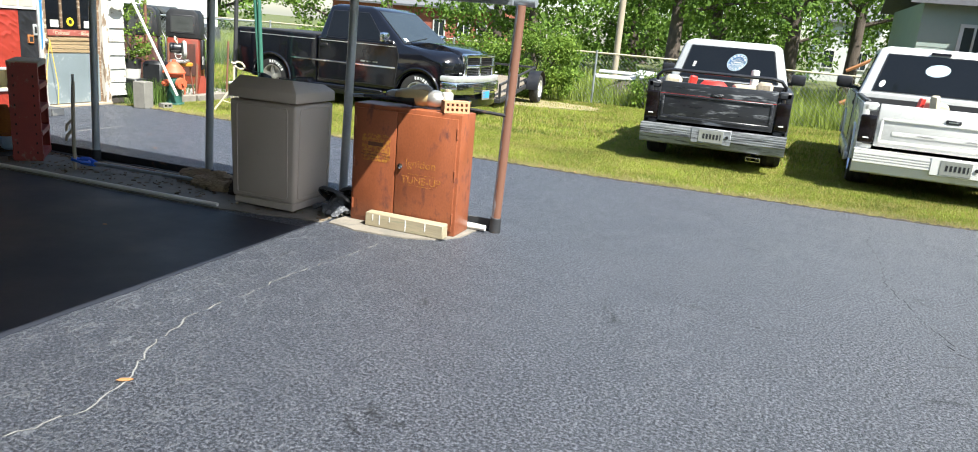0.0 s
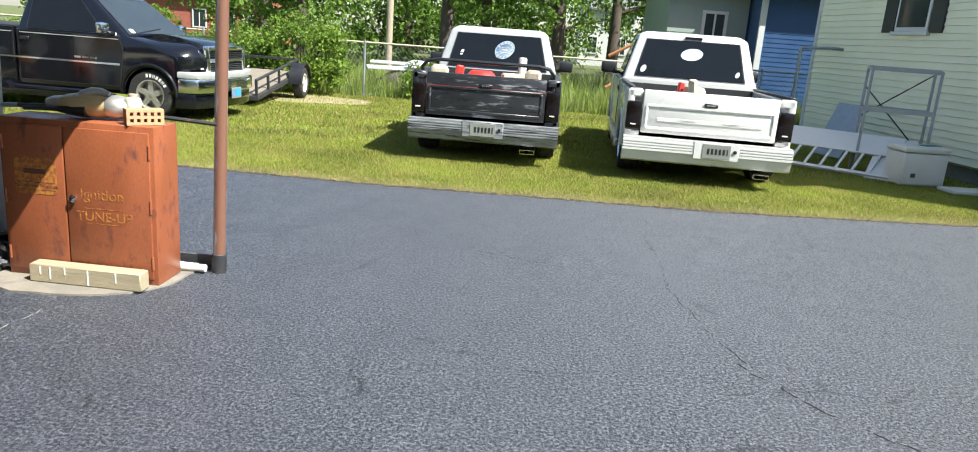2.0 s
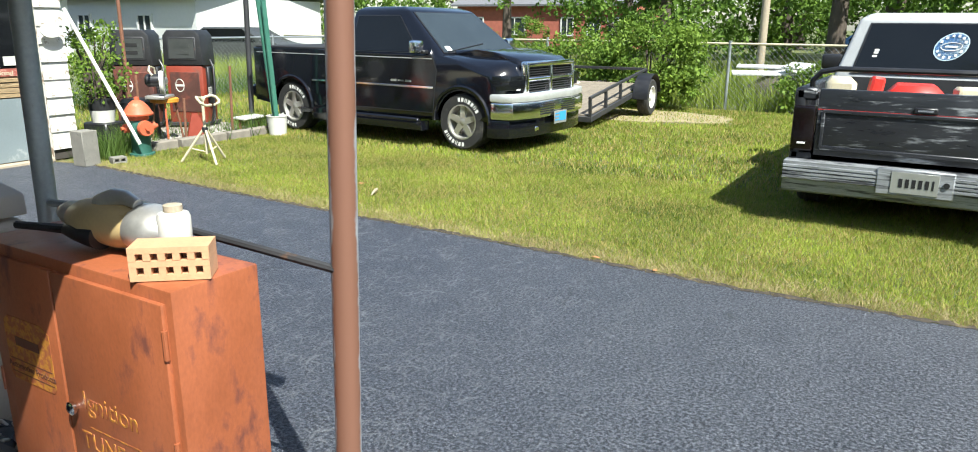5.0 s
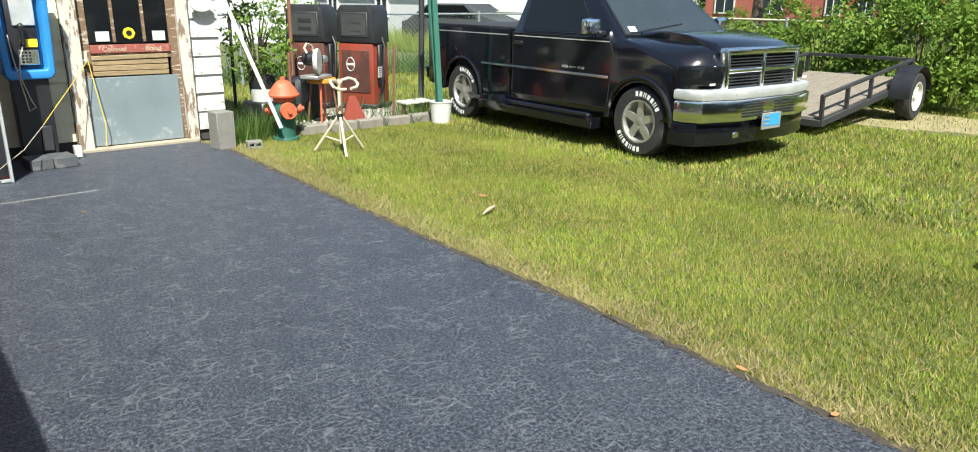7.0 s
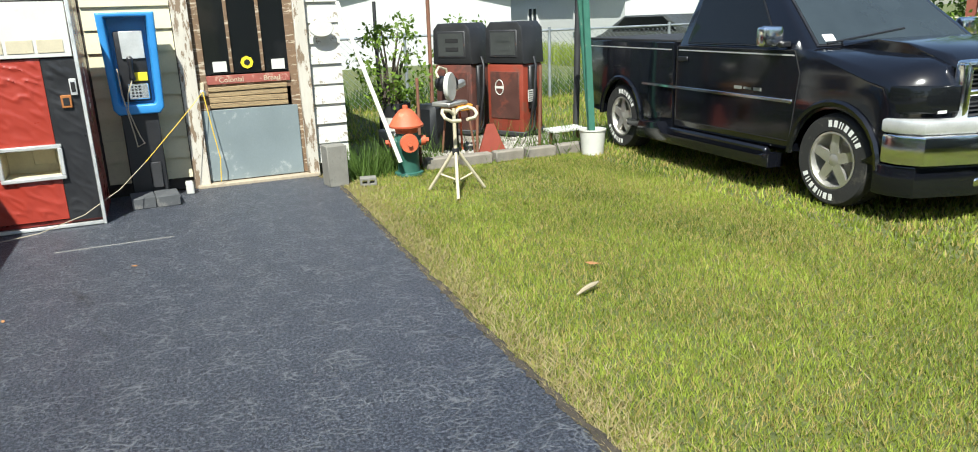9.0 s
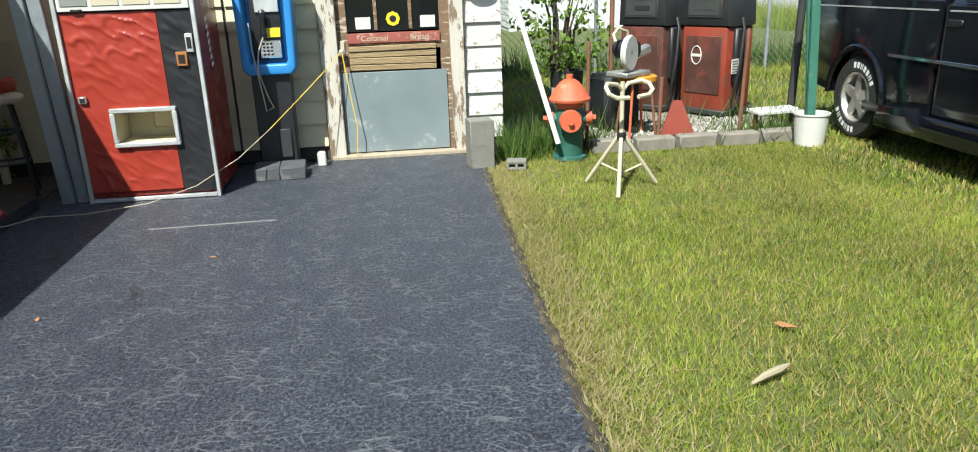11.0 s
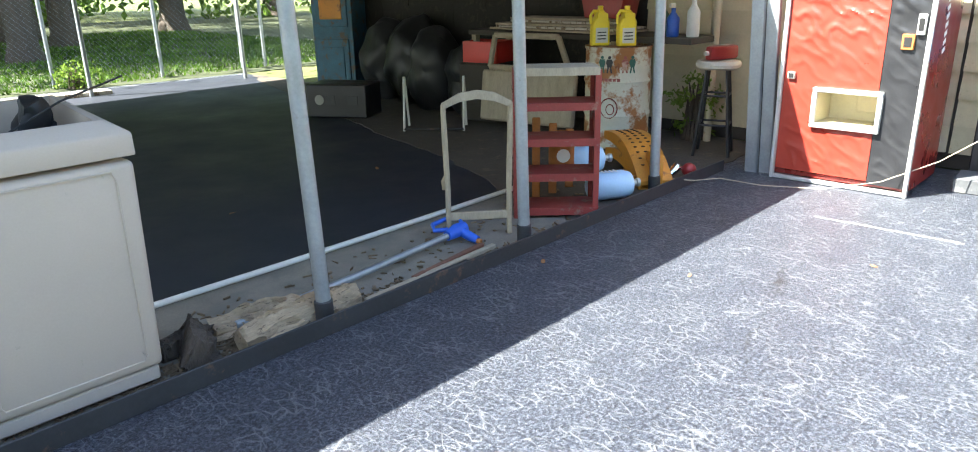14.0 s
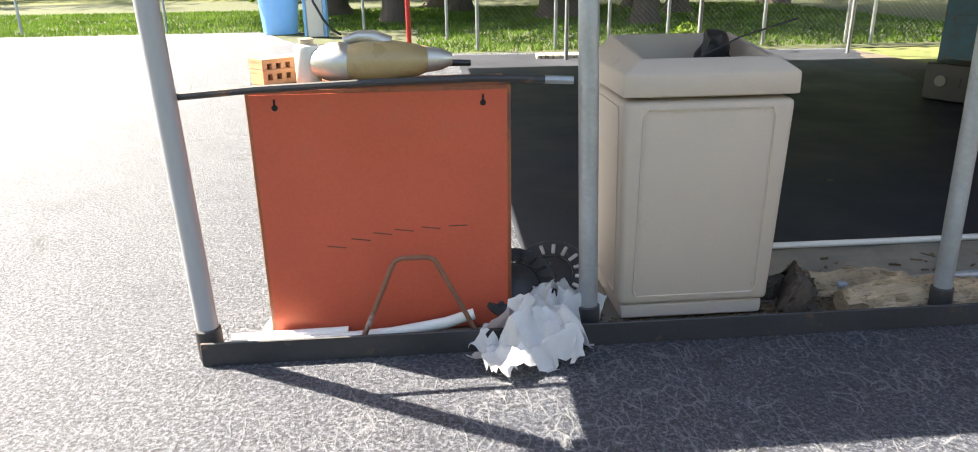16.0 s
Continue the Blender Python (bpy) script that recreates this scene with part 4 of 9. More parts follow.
    for lo_, hi_ in ((vb, vt), (vt, vc)):
        for i in range(4):
            bm.faces.new((lo_[i], lo_[(i + 1) % 4], hi_[(i + 1) % 4], hi_[i]))
    bm.faces.new(vc)
    bm.faces.new(vb[::-1])
    es = [e for e in bm.edges if not (e.verts[0] in vb and e.verts[1] in vb)]
    bmesh.ops.bevel(bm, geom=es, offset=0.035, segments=3, profile=0.5, affect="EDGES")
    cab = part("cab", bm, S.get("cab_paint", paint), t)
    quads = {"rear_window": (base[3], base[0], top[0], top[3]), "windscreen": (base[1], base[2], top[2], top[1]),
             "side_window": (base[0], base[1], top[1], top[0]), "side_window_left": (base[2], base[3], top[3], top[2])}
    for key, q in quads.items():
        bm = N()
        u0, u1, v0, v1 = {"rear_window": (0.09, 0.91, 0.10, 0.90), "windscreen": (0.06, 0.94, 0.05, 0.93)}.get(key, (0.10, 0.80, 0.05, 0.86) if key == "side_window" else (0.20, 0.90, 0.05, 0.86))
        slab(bm, on_quad(q, u0 - 0.012, u1 + 0.012, v0 - 0.02, v1 + 0.02, 0.001), 0.008)
        seal = part("window_seal", bm, M["black_plastic"], cab)
        bm = N()
        slab(bm, on_quad(q, u0, u1, v0, v1, 0.004), 0.009)
        part("window" if "side" in key else key, bm, M["screen_glass"] if key == "windscreen" else M["dark_glass"], cab)
    S["rear_quad"] = quads["rear_window"]
    S["screen_quad"] = quads["windscreen"]
    # doors
    for s in (-1, 1):
        bm = N()
        y = s * (h - 0.0005)
        door = [(xc + 0.06, zs + 0.10), (xc + 0.06, zc - 0.02), (xw - 0.12, zc - 0.02), (xw - 0.05, zc - 0.2), (xw - 0.12, zs + 0.10)]
        prism(bm, door if s < 0 else door[::-1], y - 0.006, y + 0.006, bevel=0.005, seg=1)
        d = part("door", bm, paint, t)
        bm = N()
        for p, q in zip(door, door[1:] + door[:1]):
            tube(bm, [(p[0], y + s * 0.003, p[1]), (q[0], y + s * 0.003, q[1])], 0.005, 4)
        part("door_seam", bm, M["under"], d)
        bm = N()
        box(bm, (xc + 0.17, y + s * 0.012, zc - 0.14), (0.16, 0.02, 0.05), bevel=0.008)
        part("door_handle", bm, S["handle"], d)
        bm = N()
        box(bm, (xw - 0.28, s * (h + 0.13), zc + 0.10), (0.10, 0.22, 0.17), bevel=0.035, seg=2)
        mi = part("mirror", bm, S["mirror"], t)
        bm = N()
        box(bm, (xw - 0.24, s * (h + 0.01), zc + 0.03), (0.06, 0.10, 0.05), bevel=0.01)
        part("mirror_arm", bm, M["black_plastic"], mi)
        bm = N()
        pts = [(xr + ra * math.cos(a), y + s * 0.006, R + ra * math.sin(a)) for a in [math.pi * k / 14 for k in range(15)]]
        tube(bm, pts, S["lip"], 6)
        part("arch_lip", bm, paint, t)
        bm = N()
        pts = [(xf + ra * math.cos(a), y + s * 0.006, R + ra * math.sin(a)) for a in [math.pi * k / 14 for k in range(15)]]
        tube(bm, pts, S["lip"], 6)
        part("arch_lip", bm, paint, t)
        bm = N()
        box(bm, (xc + 0.3, s * (h - 0.01), zs - 0.03), (xf - xr - 2 * ra, 0.10, 0.09), bevel=0.02)
        part("sill_board", bm, S.get("sill_mat", paint), t)
        if S.get("stripe"):
            bm = N()
            box(bm, ((xr + ra + xf - ra) / 2, y + s * 0.009, zs + 0.43), (xf - xr - 2 * ra - 0.02, 0.012, 0.03), bevel=0.004)
            part("side_trim", bm, M["chrome"], t, "thin bright side trim")
        for x in (xr, xf):
            wt = thing("wheel")
            wt.parent = t
            wheel(wt, x, s * (h - S["tw"] / 2 - 0.005), R, S["tw"], -1 if s > 0 else 1, S["rim"], S["style"], S.get("raised", False))
    return t


def rear_end(t, S):
    """Tailgate, lamps, bumper and plate."""
    W, zb, zs = S["W"], S["rail"], S["sill"]
    h = W / 2
    paint = S["tailgate"]
    z0, z1 = S["zbump1"] + 0.04, zb
    gw = W - 0.36
    bm = N()
    box(bm, (0.10, 0, (z0 + z1) / 2), (0.05, gw, z1 - z0), bevel=0.012, seg=2)
    gate = part("tailgate", bm, paint, t)
    zz0, zz1 = z0 + 0.06, z1 - 0.17
    bm = N()
    for zz, hh in ((zz0, 0.035), (zz1, 0.03)):
        box(bm, (0.072, 0, zz), (0.02, gw - 0.08, hh), bevel=0.007)
    for s in (-1, 1):
        box(bm, (0.072, s * (gw / 2 - 0.045), (zz0 + zz1) / 2), (0.02, 0.03, zz1 - zz0), bevel=0.007)
    part("tailgate_moulding", bm, paint, gate)
    if S.get("inner_panel"):
        bm = N()
        box(bm, (0.075, 0, zz0 + 0.10), (0.018, gw * 0.78, 0.045), bevel=0.006)
        for s in (-1, 1):
            box(bm, (0.072, s * gw * 0.16, zz0 + 0.10), (0.012, gw * 0.12, 0.035), bevel=0.005)
        part("tailgate_rib", bm, paint, gate)
    bm = N()
    box(bm, (0.068, 0, z1 - 0.125), (0.02, 0.15, 0.045), bevel=0.008)
    hd = part("tailgate_handle", bm, M["black_plastic"], gate, "black pull handle")
    bm = N()
    box(bm, (0.06, 0, z1 - 0.125), (0.012, 0.10, 0.014))
    part("handle_rim", bm, M["chrome"], hd)
    if S.get("red_line"):
        bm = N()
        box(bm, (0.074, 0, z1 - 0.155), (0.004, gw, 0.006))
        part("pin_stripe", bm, M["sign_red"], gate, "thin red pinstripe")
    for s in (-1, 1):
        bm = N()
        box(bm, (0.115, s * (h - 0.088), (z0 + z1 - 0.15) / 2 + 0.02), (0.10, 0.165, z1 - z0 - 0.16), bevel=0.02, seg=2)
        lamp = part("tail_lamp", bm, M["lamp_red"], t, "smoked dark tail lamp")
        bm = N()
        box(bm, (0.062, s * (h - 0.088), z0 + 0.09), (0.006, 0.06, 0.014))
        part("lamp_mark", bm, M["white_letter"], lamp)
        bm = N()
        box(bm, (0.135, s * (h - 0.088), z1 - 0.045), (0.07, 0.165, 0.10), bevel=0.02)
        part("lamp_surround", bm, S["paint"], t)
        bm = N()
        box(bm, (0.135, s * (h - 0.088), z0 - 0.01), (0.07, 0.165, 0.06), bevel=0.01)
        part("lamp_base", bm, S["paint"], t)
    b0, b1 = S["zbump0"], S["zbump1"]
    mid = b0 + (b1 - b0) * 0.5
    bm = N()
    prof = [(0.14, b0), (0.02, b0 + 0.01), (-0.02, b0 + 0.03), (-0.045, mid - 0.01), (-0.06, mid)]
    k = 4
    for i in range(k):
        za, zc_ = mid + (b1 - 0.02 - mid) * i / k, mid + (b1 - 0.02 - mid) * (i + 1) / k
        prof += [(-0.06, za + 0.004), (-0.06, zc_ - 0.008), (-0.048, zc_ - 0.006), (-0.048, zc_ - 0.002)]
    prof += [(-0.05, b1), (0.14, b1)]
    prism(bm, prof, -h - 0.005, h + 0.005)
    bump = part("rear_bumper", bm, S["bumper"], t)
    bm = N()
    py = S.get("plate_y", 0.0)
    box(bm, (-0.052, py, (mid + b1) / 2 - 0.02), (0.03, 0.50, 0.2), bevel=0.01)
    part("plate_recess", bm, S["recess"], bump)
    bm = N()
    box(bm, (-0.07, py, (mid + b1) / 2 - 0.02), (0.006, 0.305, 0.155), bevel=0.002)
    pl = part("number_plate", bm, M["plate"], bump, "worn number plate with dark characters")
    bm = N()
    for i in range(5):
        box(bm, (-0.0745, py + 0.088 - i * 0.042, (mid + b1) / 2 - 0.02), (0.002, 0.024, 0.062))
    box(bm, (-0.0745, py - 0.118, (mid + b1) / 2 - 0.02), (0.002, 0.012, 0.07))
    part("plate_bars", bm, M["black_plastic"], pl)
    bm = N()
    lathe(bm, [(0.02, 0), (0.02, 0.012), (0.006, 0.012)], 12, pose(-0.066, py - 0.2, (mid + b1) / 2 - 0.01, 0, -90, 0))
    part("lock_knob", bm, M["black_plastic"], bump)
    bm = N()
    ex = S["exhaust"]
    for zz in (-0.022, 0.022):
        box(bm, (0.02, ex, b0 - 0.05 + zz), (0.16, 0.17, 0.006))
    for yy in (-0.085, 0.085):
        box(bm, (0.02, ex + yy, b0 - 0.05), (0.16, 0.006, 0.05))
    part("exhaust_tip", bm, M["chrome"], t, "flat chrome exhaust tip")
    bm = N()
    cyl(bm, (0.06, ex, b0 - 0.05), (0.9, ex, b0 - 0.03), 0.03)
    part("exhaust_pipe", bm, M["under"], t)


DARK = dict(W=1.80, L=4.75, sill=0.30, rail=1.05, xr=0.95, xf=3.80, R=0.325, cab=2.02, cowl=3.45, zcowl=1.03, hood=1.03, roof=1.64, rake=0.62, tuck=0.20, tw=0.24, lip=0.018,
            paint=M["black_worn"], cab_paint=M["grey_primer"], tailgate=M["black_worn"], bumper=M["worn_bumper"], recess=M["worn_bumper"], handle=M["black_plastic"], mirror=M["black_plastic"],
            rim=M["dull_alloy"], style="disc", zbump0=0.24, zbump1=0.50, plate_y=0.0, exhaust=-0.55, red_line=True)
dark = pickup("pickup_truck", pose(-0.20, 10.42, 0.0, 0, 0, 90) @ Matrix.Scale(1.07, 4), "oxidised black pickup truck with grey primer cab parked on the lawn", DARK)
rear_end(dark, DARK)
# hoop rail over the bed, sticker on the rear window, junk in the bed
bm = N()
tube(bm, [(0.24, 0.80, 1.04), (0.22, 0.80, 1.10), (0.20, 0.74, 1.17), (0.19, 0.62, 1.195), (0.19, -0.62, 1.195), (0.20, -0.74, 1.17), (0.22, -0.80, 1.10), (0.24, -0.80, 1.04)], 0.022, 8)
part("hoop_rail", bm, M["black_plastic"], dark)


def window_spot(parent, S, u, v, r, material, name, label="", oval=1.0):
    q = on_quad(S["rear_quad"], 0, 1, 0, 1, 0.014)
    a, b, d = q[0], q[1], q[3]
    ux, vx = (b - a).normalized(), (d - a).normalized()
    c = on_quad(q, u, u, v, v)[0]
    bm = N()
    n = ux.cross(vx).normalized()
    ring0 = [bm.verts.new(c + ux * r * oval * math.cos(k * 0.2618) + vx * r * math.sin(k * 0.2618)) for k in range(24)]
    ring1 = [bm.verts.new(vv.co + n * 0.002) for vv in ring0]
    bm.faces.new(ring0[::-1])
    bm.faces.new(ring1)
    for k in range(24):
        bm.faces.new((ring0[k], ring0[(k + 1) % 24], ring1[(k + 1) % 24], ring1[k]))
    return part(name, bm, material, parent, label), c + n * 0.004, ux, vx


M["sticker_blue"] = mat("faded_blue_sticker", (0.05, 0.16, 0.36), 0.5, var=0.15)
M["sticker_pale"] = mat("pale_sticker", (0.55, 0.68, 0.74), 0.5, var=0.1)
st, c, ux, vx = window_spot(dark, DARK, 0.56, 0.55, 0.135, M["sticker_pale"], "window_sticker", "round blue and white window sticker")
window_spot(st, DARK, 0.56, 0.55, 0.127, M["sticker_blue"], "sticker_disc")
bm = N()
n = ux.cross(vx)
for k in range(14):
    if k not in (0, 7):
        a = k / 14 * 6.283
        p = c + ux * 0.105 * math.cos(a) + vx * 0.105 * math.sin(a)
        slab(bm, [p + ux * i + vx * j + n * 0.001 for i, j in ((-0.010, -0.012), (0.010, -0.012), (0.010, 0.012), (-0.010, 0.012))], 0.002)
tube(bm, [c + ux * 0.085 * math.cos(k * 0.314) + vx * 0.04 * math.sin(k * 0.314) for k in range(20)], 0.004, 4, True)
slab(bm, [c + ux * i + vx * j + n * 0.001 for i, j in ((-0.05, -0.008), (0.05, -0.008), (0.05, 0.008), (-0.05, 0.008))], 0.002)
part("sticker_marks", bm, M["white_letter"], st)
bm = N()
p = on_quad(DARK["rear_quad"], 0.17, 0.17, 0.36, 0.36, 0.014)[0]
for j in (0, 0.035, 0.06):
    slab(bm, [p + ux * i + vx * (k + j) for i, k in ((-0.02, 0), (0.02, 0), (0.02, 0.02), (-0.02, 0.02))], 0.002)
part("window_mark", bm, M["white_letter"], dark)


def bed_junk(base, items, label):
    for (x, y, z, sx, sy, sz, rz, rx, key, nm, lab) in items:
        bm = N()
        box(bm, (0, 0, sz / 2), (sx, sy, sz), bevel=min(sx, sy, sz) * 0.18)
        crumple(bm, 0.006, 8, x)
        solo(nm, bm, M[key], base @ pose(x, y, z, rx, 0, rz), lab, nm.split("_")[-1])


bed_junk(dark.matrix_world, [
    (0.45, 0.62, 0.66, 0.28, 0.22, 0.46, 10, 0, "cream_paint", "cardboard_box", "pale cardboard box in the truck bed"),
    (0.40, 0.42, 0.66, 0.10, 0.10, 0.48, 20, 8, "bright_red", "fuel_can", "red and white can in the truck bed"),
    (0.55, 0.10, 0.66, 0.45, 0.40, 0.42, 6, 0, "bright_red", "tool_case", "flat red case in the truck bed"),
    (0.50, -0.30, 0.66, 0.12, 0.30, 0.42, 30, 0, "cream_paint", "wood_scrap", "pale scrap of wood in the truck bed"),
    (0.62, -0.40, 0.66, 0.10, 0.09, 0.62, 15, 0, "white_plastic", "plastic_bottle", "white bottle standing in the truck bed"),
    (0.60, -0.55, 0.66, 0.22, 0.20, 0.47, 0, 0, "grey_wood", "wooden_box", "brown box in the truck bed")], "")

WHITE = dict(W=1.84, L=4.9, sill=0.30, rail=1.02, xr=0.85, xf=3.85, R=0.325, cab=2.0, cowl=3.5, zcowl=1.06, hood=1.04, roof=1.70, rake=0.66, tuck=0.20, tw=0.25, lip=0.02,
             paint=M["white_paint"], tailgate=M["white_paint"], bumper=M["white_paint"], recess=M["white_paint"], handle=M["black_plastic"], mirror=M["black_plastic"],
             rim=M["chrome"], style="spoke", zbump0=0.22, zbump1=0.50, plate_y=-0.10, exhaust=-0.62, inner_panel=True)
white = pickup("pickup_truck", pose(2.58, 10.08, 0.0, 0, 0, 90 - 3.0) @ Matrix.Scale(1.10, 4), "white pickup truck with smoked tail lamps parked on the lawn", WHITE)
rear_end(white, WHITE)
window_spot(white, WHITE, 0.50, 0.62, 0.085, M["sticker_pale"], "window_sticker", "oval pale window sticker", 1.7)
for u, w in ((0.13, 0.05), (0.87, 0.04)):
    window_spot(white, WHITE, u, 0.25, w, M["white_letter"], "window_sticker", "", 0.7)
bm = N()
q = on_quad(WHITE["rear_quad"], 0.42, 0.58, 0.95, 1.0, 0.0)
slab(bm, q, 0.03)
part("brake_lamp", bm, M["lamp_red"], white)
for s in (-1, 1):
    bm = N()
    box(bm, (1.05, s * 0.875, 1.035), (1.85, 0.07, 0.03), bevel=0.01)
    part("bed_rail", bm, M["black_plastic"], white)
    bm = N()
    box(bm, (2.35, s * 0.93, 0.28), (2.0, 0.06, 0.18), bevel=0.03, seg=2)
    part("side_skirt", bm, M["white_paint"], white)
bed_junk(white.matrix_world, [
    (0.6, 0.35, 0.66, 0.08, 0.05, 0.45, 20, 10, "bright_red", "fuel_can", "small red can in the white truck's bed"),
    (0.62, 0.20, 0.66, 0.28, 0.20, 0.42, 30, 14, "cream_paint", "work_glove", "cream bundle lying in the white truck's bed"),
    (0.60, 0.12, 0.66, 0.09, 0.07, 0.50, 60, -12, "cream_paint", "folded_cloth", "cream cloth lying in the white truck's bed")], "")

RAM = dict(W=1.98, L=5.00, wings=0.13, sill=0.36, rail=1.24, xr=0.96, xf=4.20, R=0.37, cab=2.02, cowl=3.85, zcowl=1.22, hood=1.17, slope=0.30, drop=0.05, roof=1.84, rake=0.72, tuck=0.24, tw=0.28, lip=0.028,
           paint=M["black_gloss"], handle=M["black_plastic"], mirror=M["chrome"], sill_mat=M["black_gloss"], rim=M["dull_alloy"], style="spoke", stripe=True, raised=True)
RAM_POSE = pose(-9.58, 13.22, 0.0, 0, 0, -3.4)
ram = pickup("pickup_truck", RAM_POSE, "glossy black pickup truck with chrome grille and bumper on the lawn", RAM)


def ram_front(t):
    L, h = 5.24, 0.99
    # raised bonnet, stepping down to the wings
    bm = N()
    prism(bm, [(3.78, 1.18), (3.80, 1.27), (4.2, 1.285), (4.45, 1.26), (4.80, 1.19), (4.90, 1.12), (4.90, 1.0), (3.78, 1.0)], -0.62, 0.62, bevel=0.05, seg=3)
    part("bonnet", bm, M["black_gloss"], t)
    # grille: a chrome surround, a cross and dark slats
    bm = N()
    x = 5.18
    for z, hh in ((1.12, 0.07), (0.74, 0.06)):
        box(bm, (x, 0, z), (0.10, 1.26, hh), bevel=0.02, seg=2)
    for y in (-0.60, 0.0, 0.60):
        box(bm, (x, y, 0.93), (0.10, 0.07 if y else 0.06, 0.42), bevel=0.02, seg=2)
    box(bm, (x + 0.005, 0, 0.93), (0.08, 1.2, 0.045), bevel=0.012)
    g = part("grille", bm, M["chrome"], t, "chrome grille surround with a cross")
    bm = N()
    box(bm, (x - 0.03, 0, 0.93), (0.04, 1.2, 0.38))
    part("grille_mesh", bm, M["under"], g)
    for zc in (0.835, 1.02):
        for k in range(5):
            for s in (-1, 1):
                bm = N()
                box(bm, (x + 0.01, s * 0.30, zc - 0.06 + k * 0.03), (0.03, 0.53, 0.009))
                part("slat", bm, M["dark_steel"], g)
    for s in (-1, 1):
        bm = N()
        prism(bm, [(a, s * b) for a, b in ((4.93, 0.985), (5.06, 0.95), (5.16, 0.84), (5.20, 0.64), (5.0, 0.64), (4.90, 0.9))], 0.80, 0.985, axis="z", bevel=0.012)
        hl = part("headlamp", bm, M["dark_glass"], t, "smoked headlamp")
        bm = N()
        box(bm, (5.208, s * 0.80, 0.815), (0.006, 0.08, 0.02))
        part("lamp_mark", bm, M["white_letter"], hl)
    # bumper: grey cap above, chrome face below
    bm = N()
    cap = [(-1.015, 4.92), (-1.01, 5.06), (-0.93, 5.20), (-0.5, 5.32), (0.5, 5.32), (0.93, 5.20), (1.01, 5.06), (1.015, 4.92), (0.9, 4.92), (0.8, 5.02), (-0.8, 5.02), (-0.9, 4.92)]
    prism(bm, [(b, a) for a, b in cap], 0.66, 0.76, axis="z", bevel=0.02)
    part("bumper_cap", bm, M["alu"], t, "grey bumper cap")
    bm = N()
    prism(bm, [(b + 0.015, a) for a, b in cap], 0.44, 0.655, axis="z", bevel=0.02)
    fb = part("front_bumper", bm, M["chrome"], t, "chrome front bumper")
    for s in (-1, 1):
        bm = N()
        for k in range(5):
            box(bm, (5.342, s * 0.28, 0.49 + k * 0.03), (0.012, 0.34, 0.016))
        part("bumper_vent", bm, M["black_plastic"], fb)
    bm = N()
    prism(bm, [(b - 0.04, a) for a, b in cap], 0.20, 0.435, axis="z", bevel=0.02)
    part("air_dam", bm, M["black_gloss"], t)
    bm = N()
    box(bm, (5.28, -0.45, 0.30), (0.02, 0.09, 0.06), bevel=0.01)
    part("fog_lamp", bm, M["chrome"], t)
    bm = N()
    box(bm, (5.365, 0.02, 0.42), (0.012, 0.33, 0.17), bevel=0.004)
    pl = part("front_plate", bm, M["plate"], t, "blue and white striped front plate in a pale frame")
    bm = N()
    box(bm, (5.373, 0.07, 0.43), (0.004, 0.17, 0.12))
    for k in range(3):
        box(bm, (5.373, -0.07, 0.385 + k * 0.042), (0.004, 0.12, 0.016))
    part("plate_field", bm, M["plate_blue"], pl)
    for c in t.children:
        if c.name.split(".")[0] in ("grille", "headlamp", "bumper_cap", "front_bumper", "air_dam", "fog_lamp", "front_plate"):
            c.location.x -= 0.25
    for s in (-1, 1):
        bm = N()
        box(bm, (1.08, s * (h + 0.001), 1.165), (1.78, 0.006, 0.012))
        part("pin_stripe", bm, M["alu"], t, "thin silver pinstripe")
        bm = N()
        box(bm, (2.92, s * (h + 0.007), 1.165), (1.62, 0.006, 0.012))
        part("pin_stripe", bm, M["alu"], t, "thin silver pinstripe")
    # badge bars on the near door, running board, rear bumper, mirror glints, wiper
    bm = N()
    for k in range(3):
        box(bm, (3.05 + k * 0.13, -h - 0.008, 0.86), (0.10, 0.008, 0.028 if k != 1 else 0.02))
    part("badge_bars", bm, M["plate"], t)
    for s in (-1, 1):
        bm = N()
        prism(bm, [(1.5, 0.30), (1.55, 0.40), (1.9, 0.42), (2.0, 0.30), (3.5, 0.30), (3.55, 0.34), (3.62, 0.34), (3.62, 0.22), (1.5, 0.22)], s * 1.02 - 0.09, s * 1.02 + 0.09, bevel=0.015)
        part("running_board", bm, M["black_gloss"], t)
    bm = N()
    box(bm, (0.02, 0, 0.55), (0.14, 1.9, 0.2), bevel=0.03)
    part("rear_bumper", bm, M["black_gloss"], t)
    bm = N()
    box(bm, (0.10, 0, 0.94), (0.06, 1.62, 0.56), bevel=0.02)
    part("tailgate", bm, M["black_gloss"], t)
    for s in (-1, 1):
        bm = N()
        box(bm, (0.11, s * 0.90, 0.95), (0.06, 0.14, 0.4), bevel=0.015)
        part("tail_lamp", bm, M["lamp_red"], t)
    bm = N()
    q = on_quad(RAM["screen_quad"], 0.10, 0.6, 0.05, 0.2, 0.016)
    tube(bm, [q[0], q[2]], 0.010, 6)
    part("wiper", bm, M["black_plastic"], t)
    bm = N()
    slab(bm, on_quad(RAM["screen_quad"], 0.10, 0.16, 0.08, 0.17, 0.014), 0.002)
    part("screen_sticker", bm, M["white_letter"], t)


ram_front(ram)
bm = N()
prism(bm, [(2.0, 1.235), (2.0, 1.262), (0.12, 1.262), (0.12, 1.235)], -0.95, 0.95, bevel=0.01)
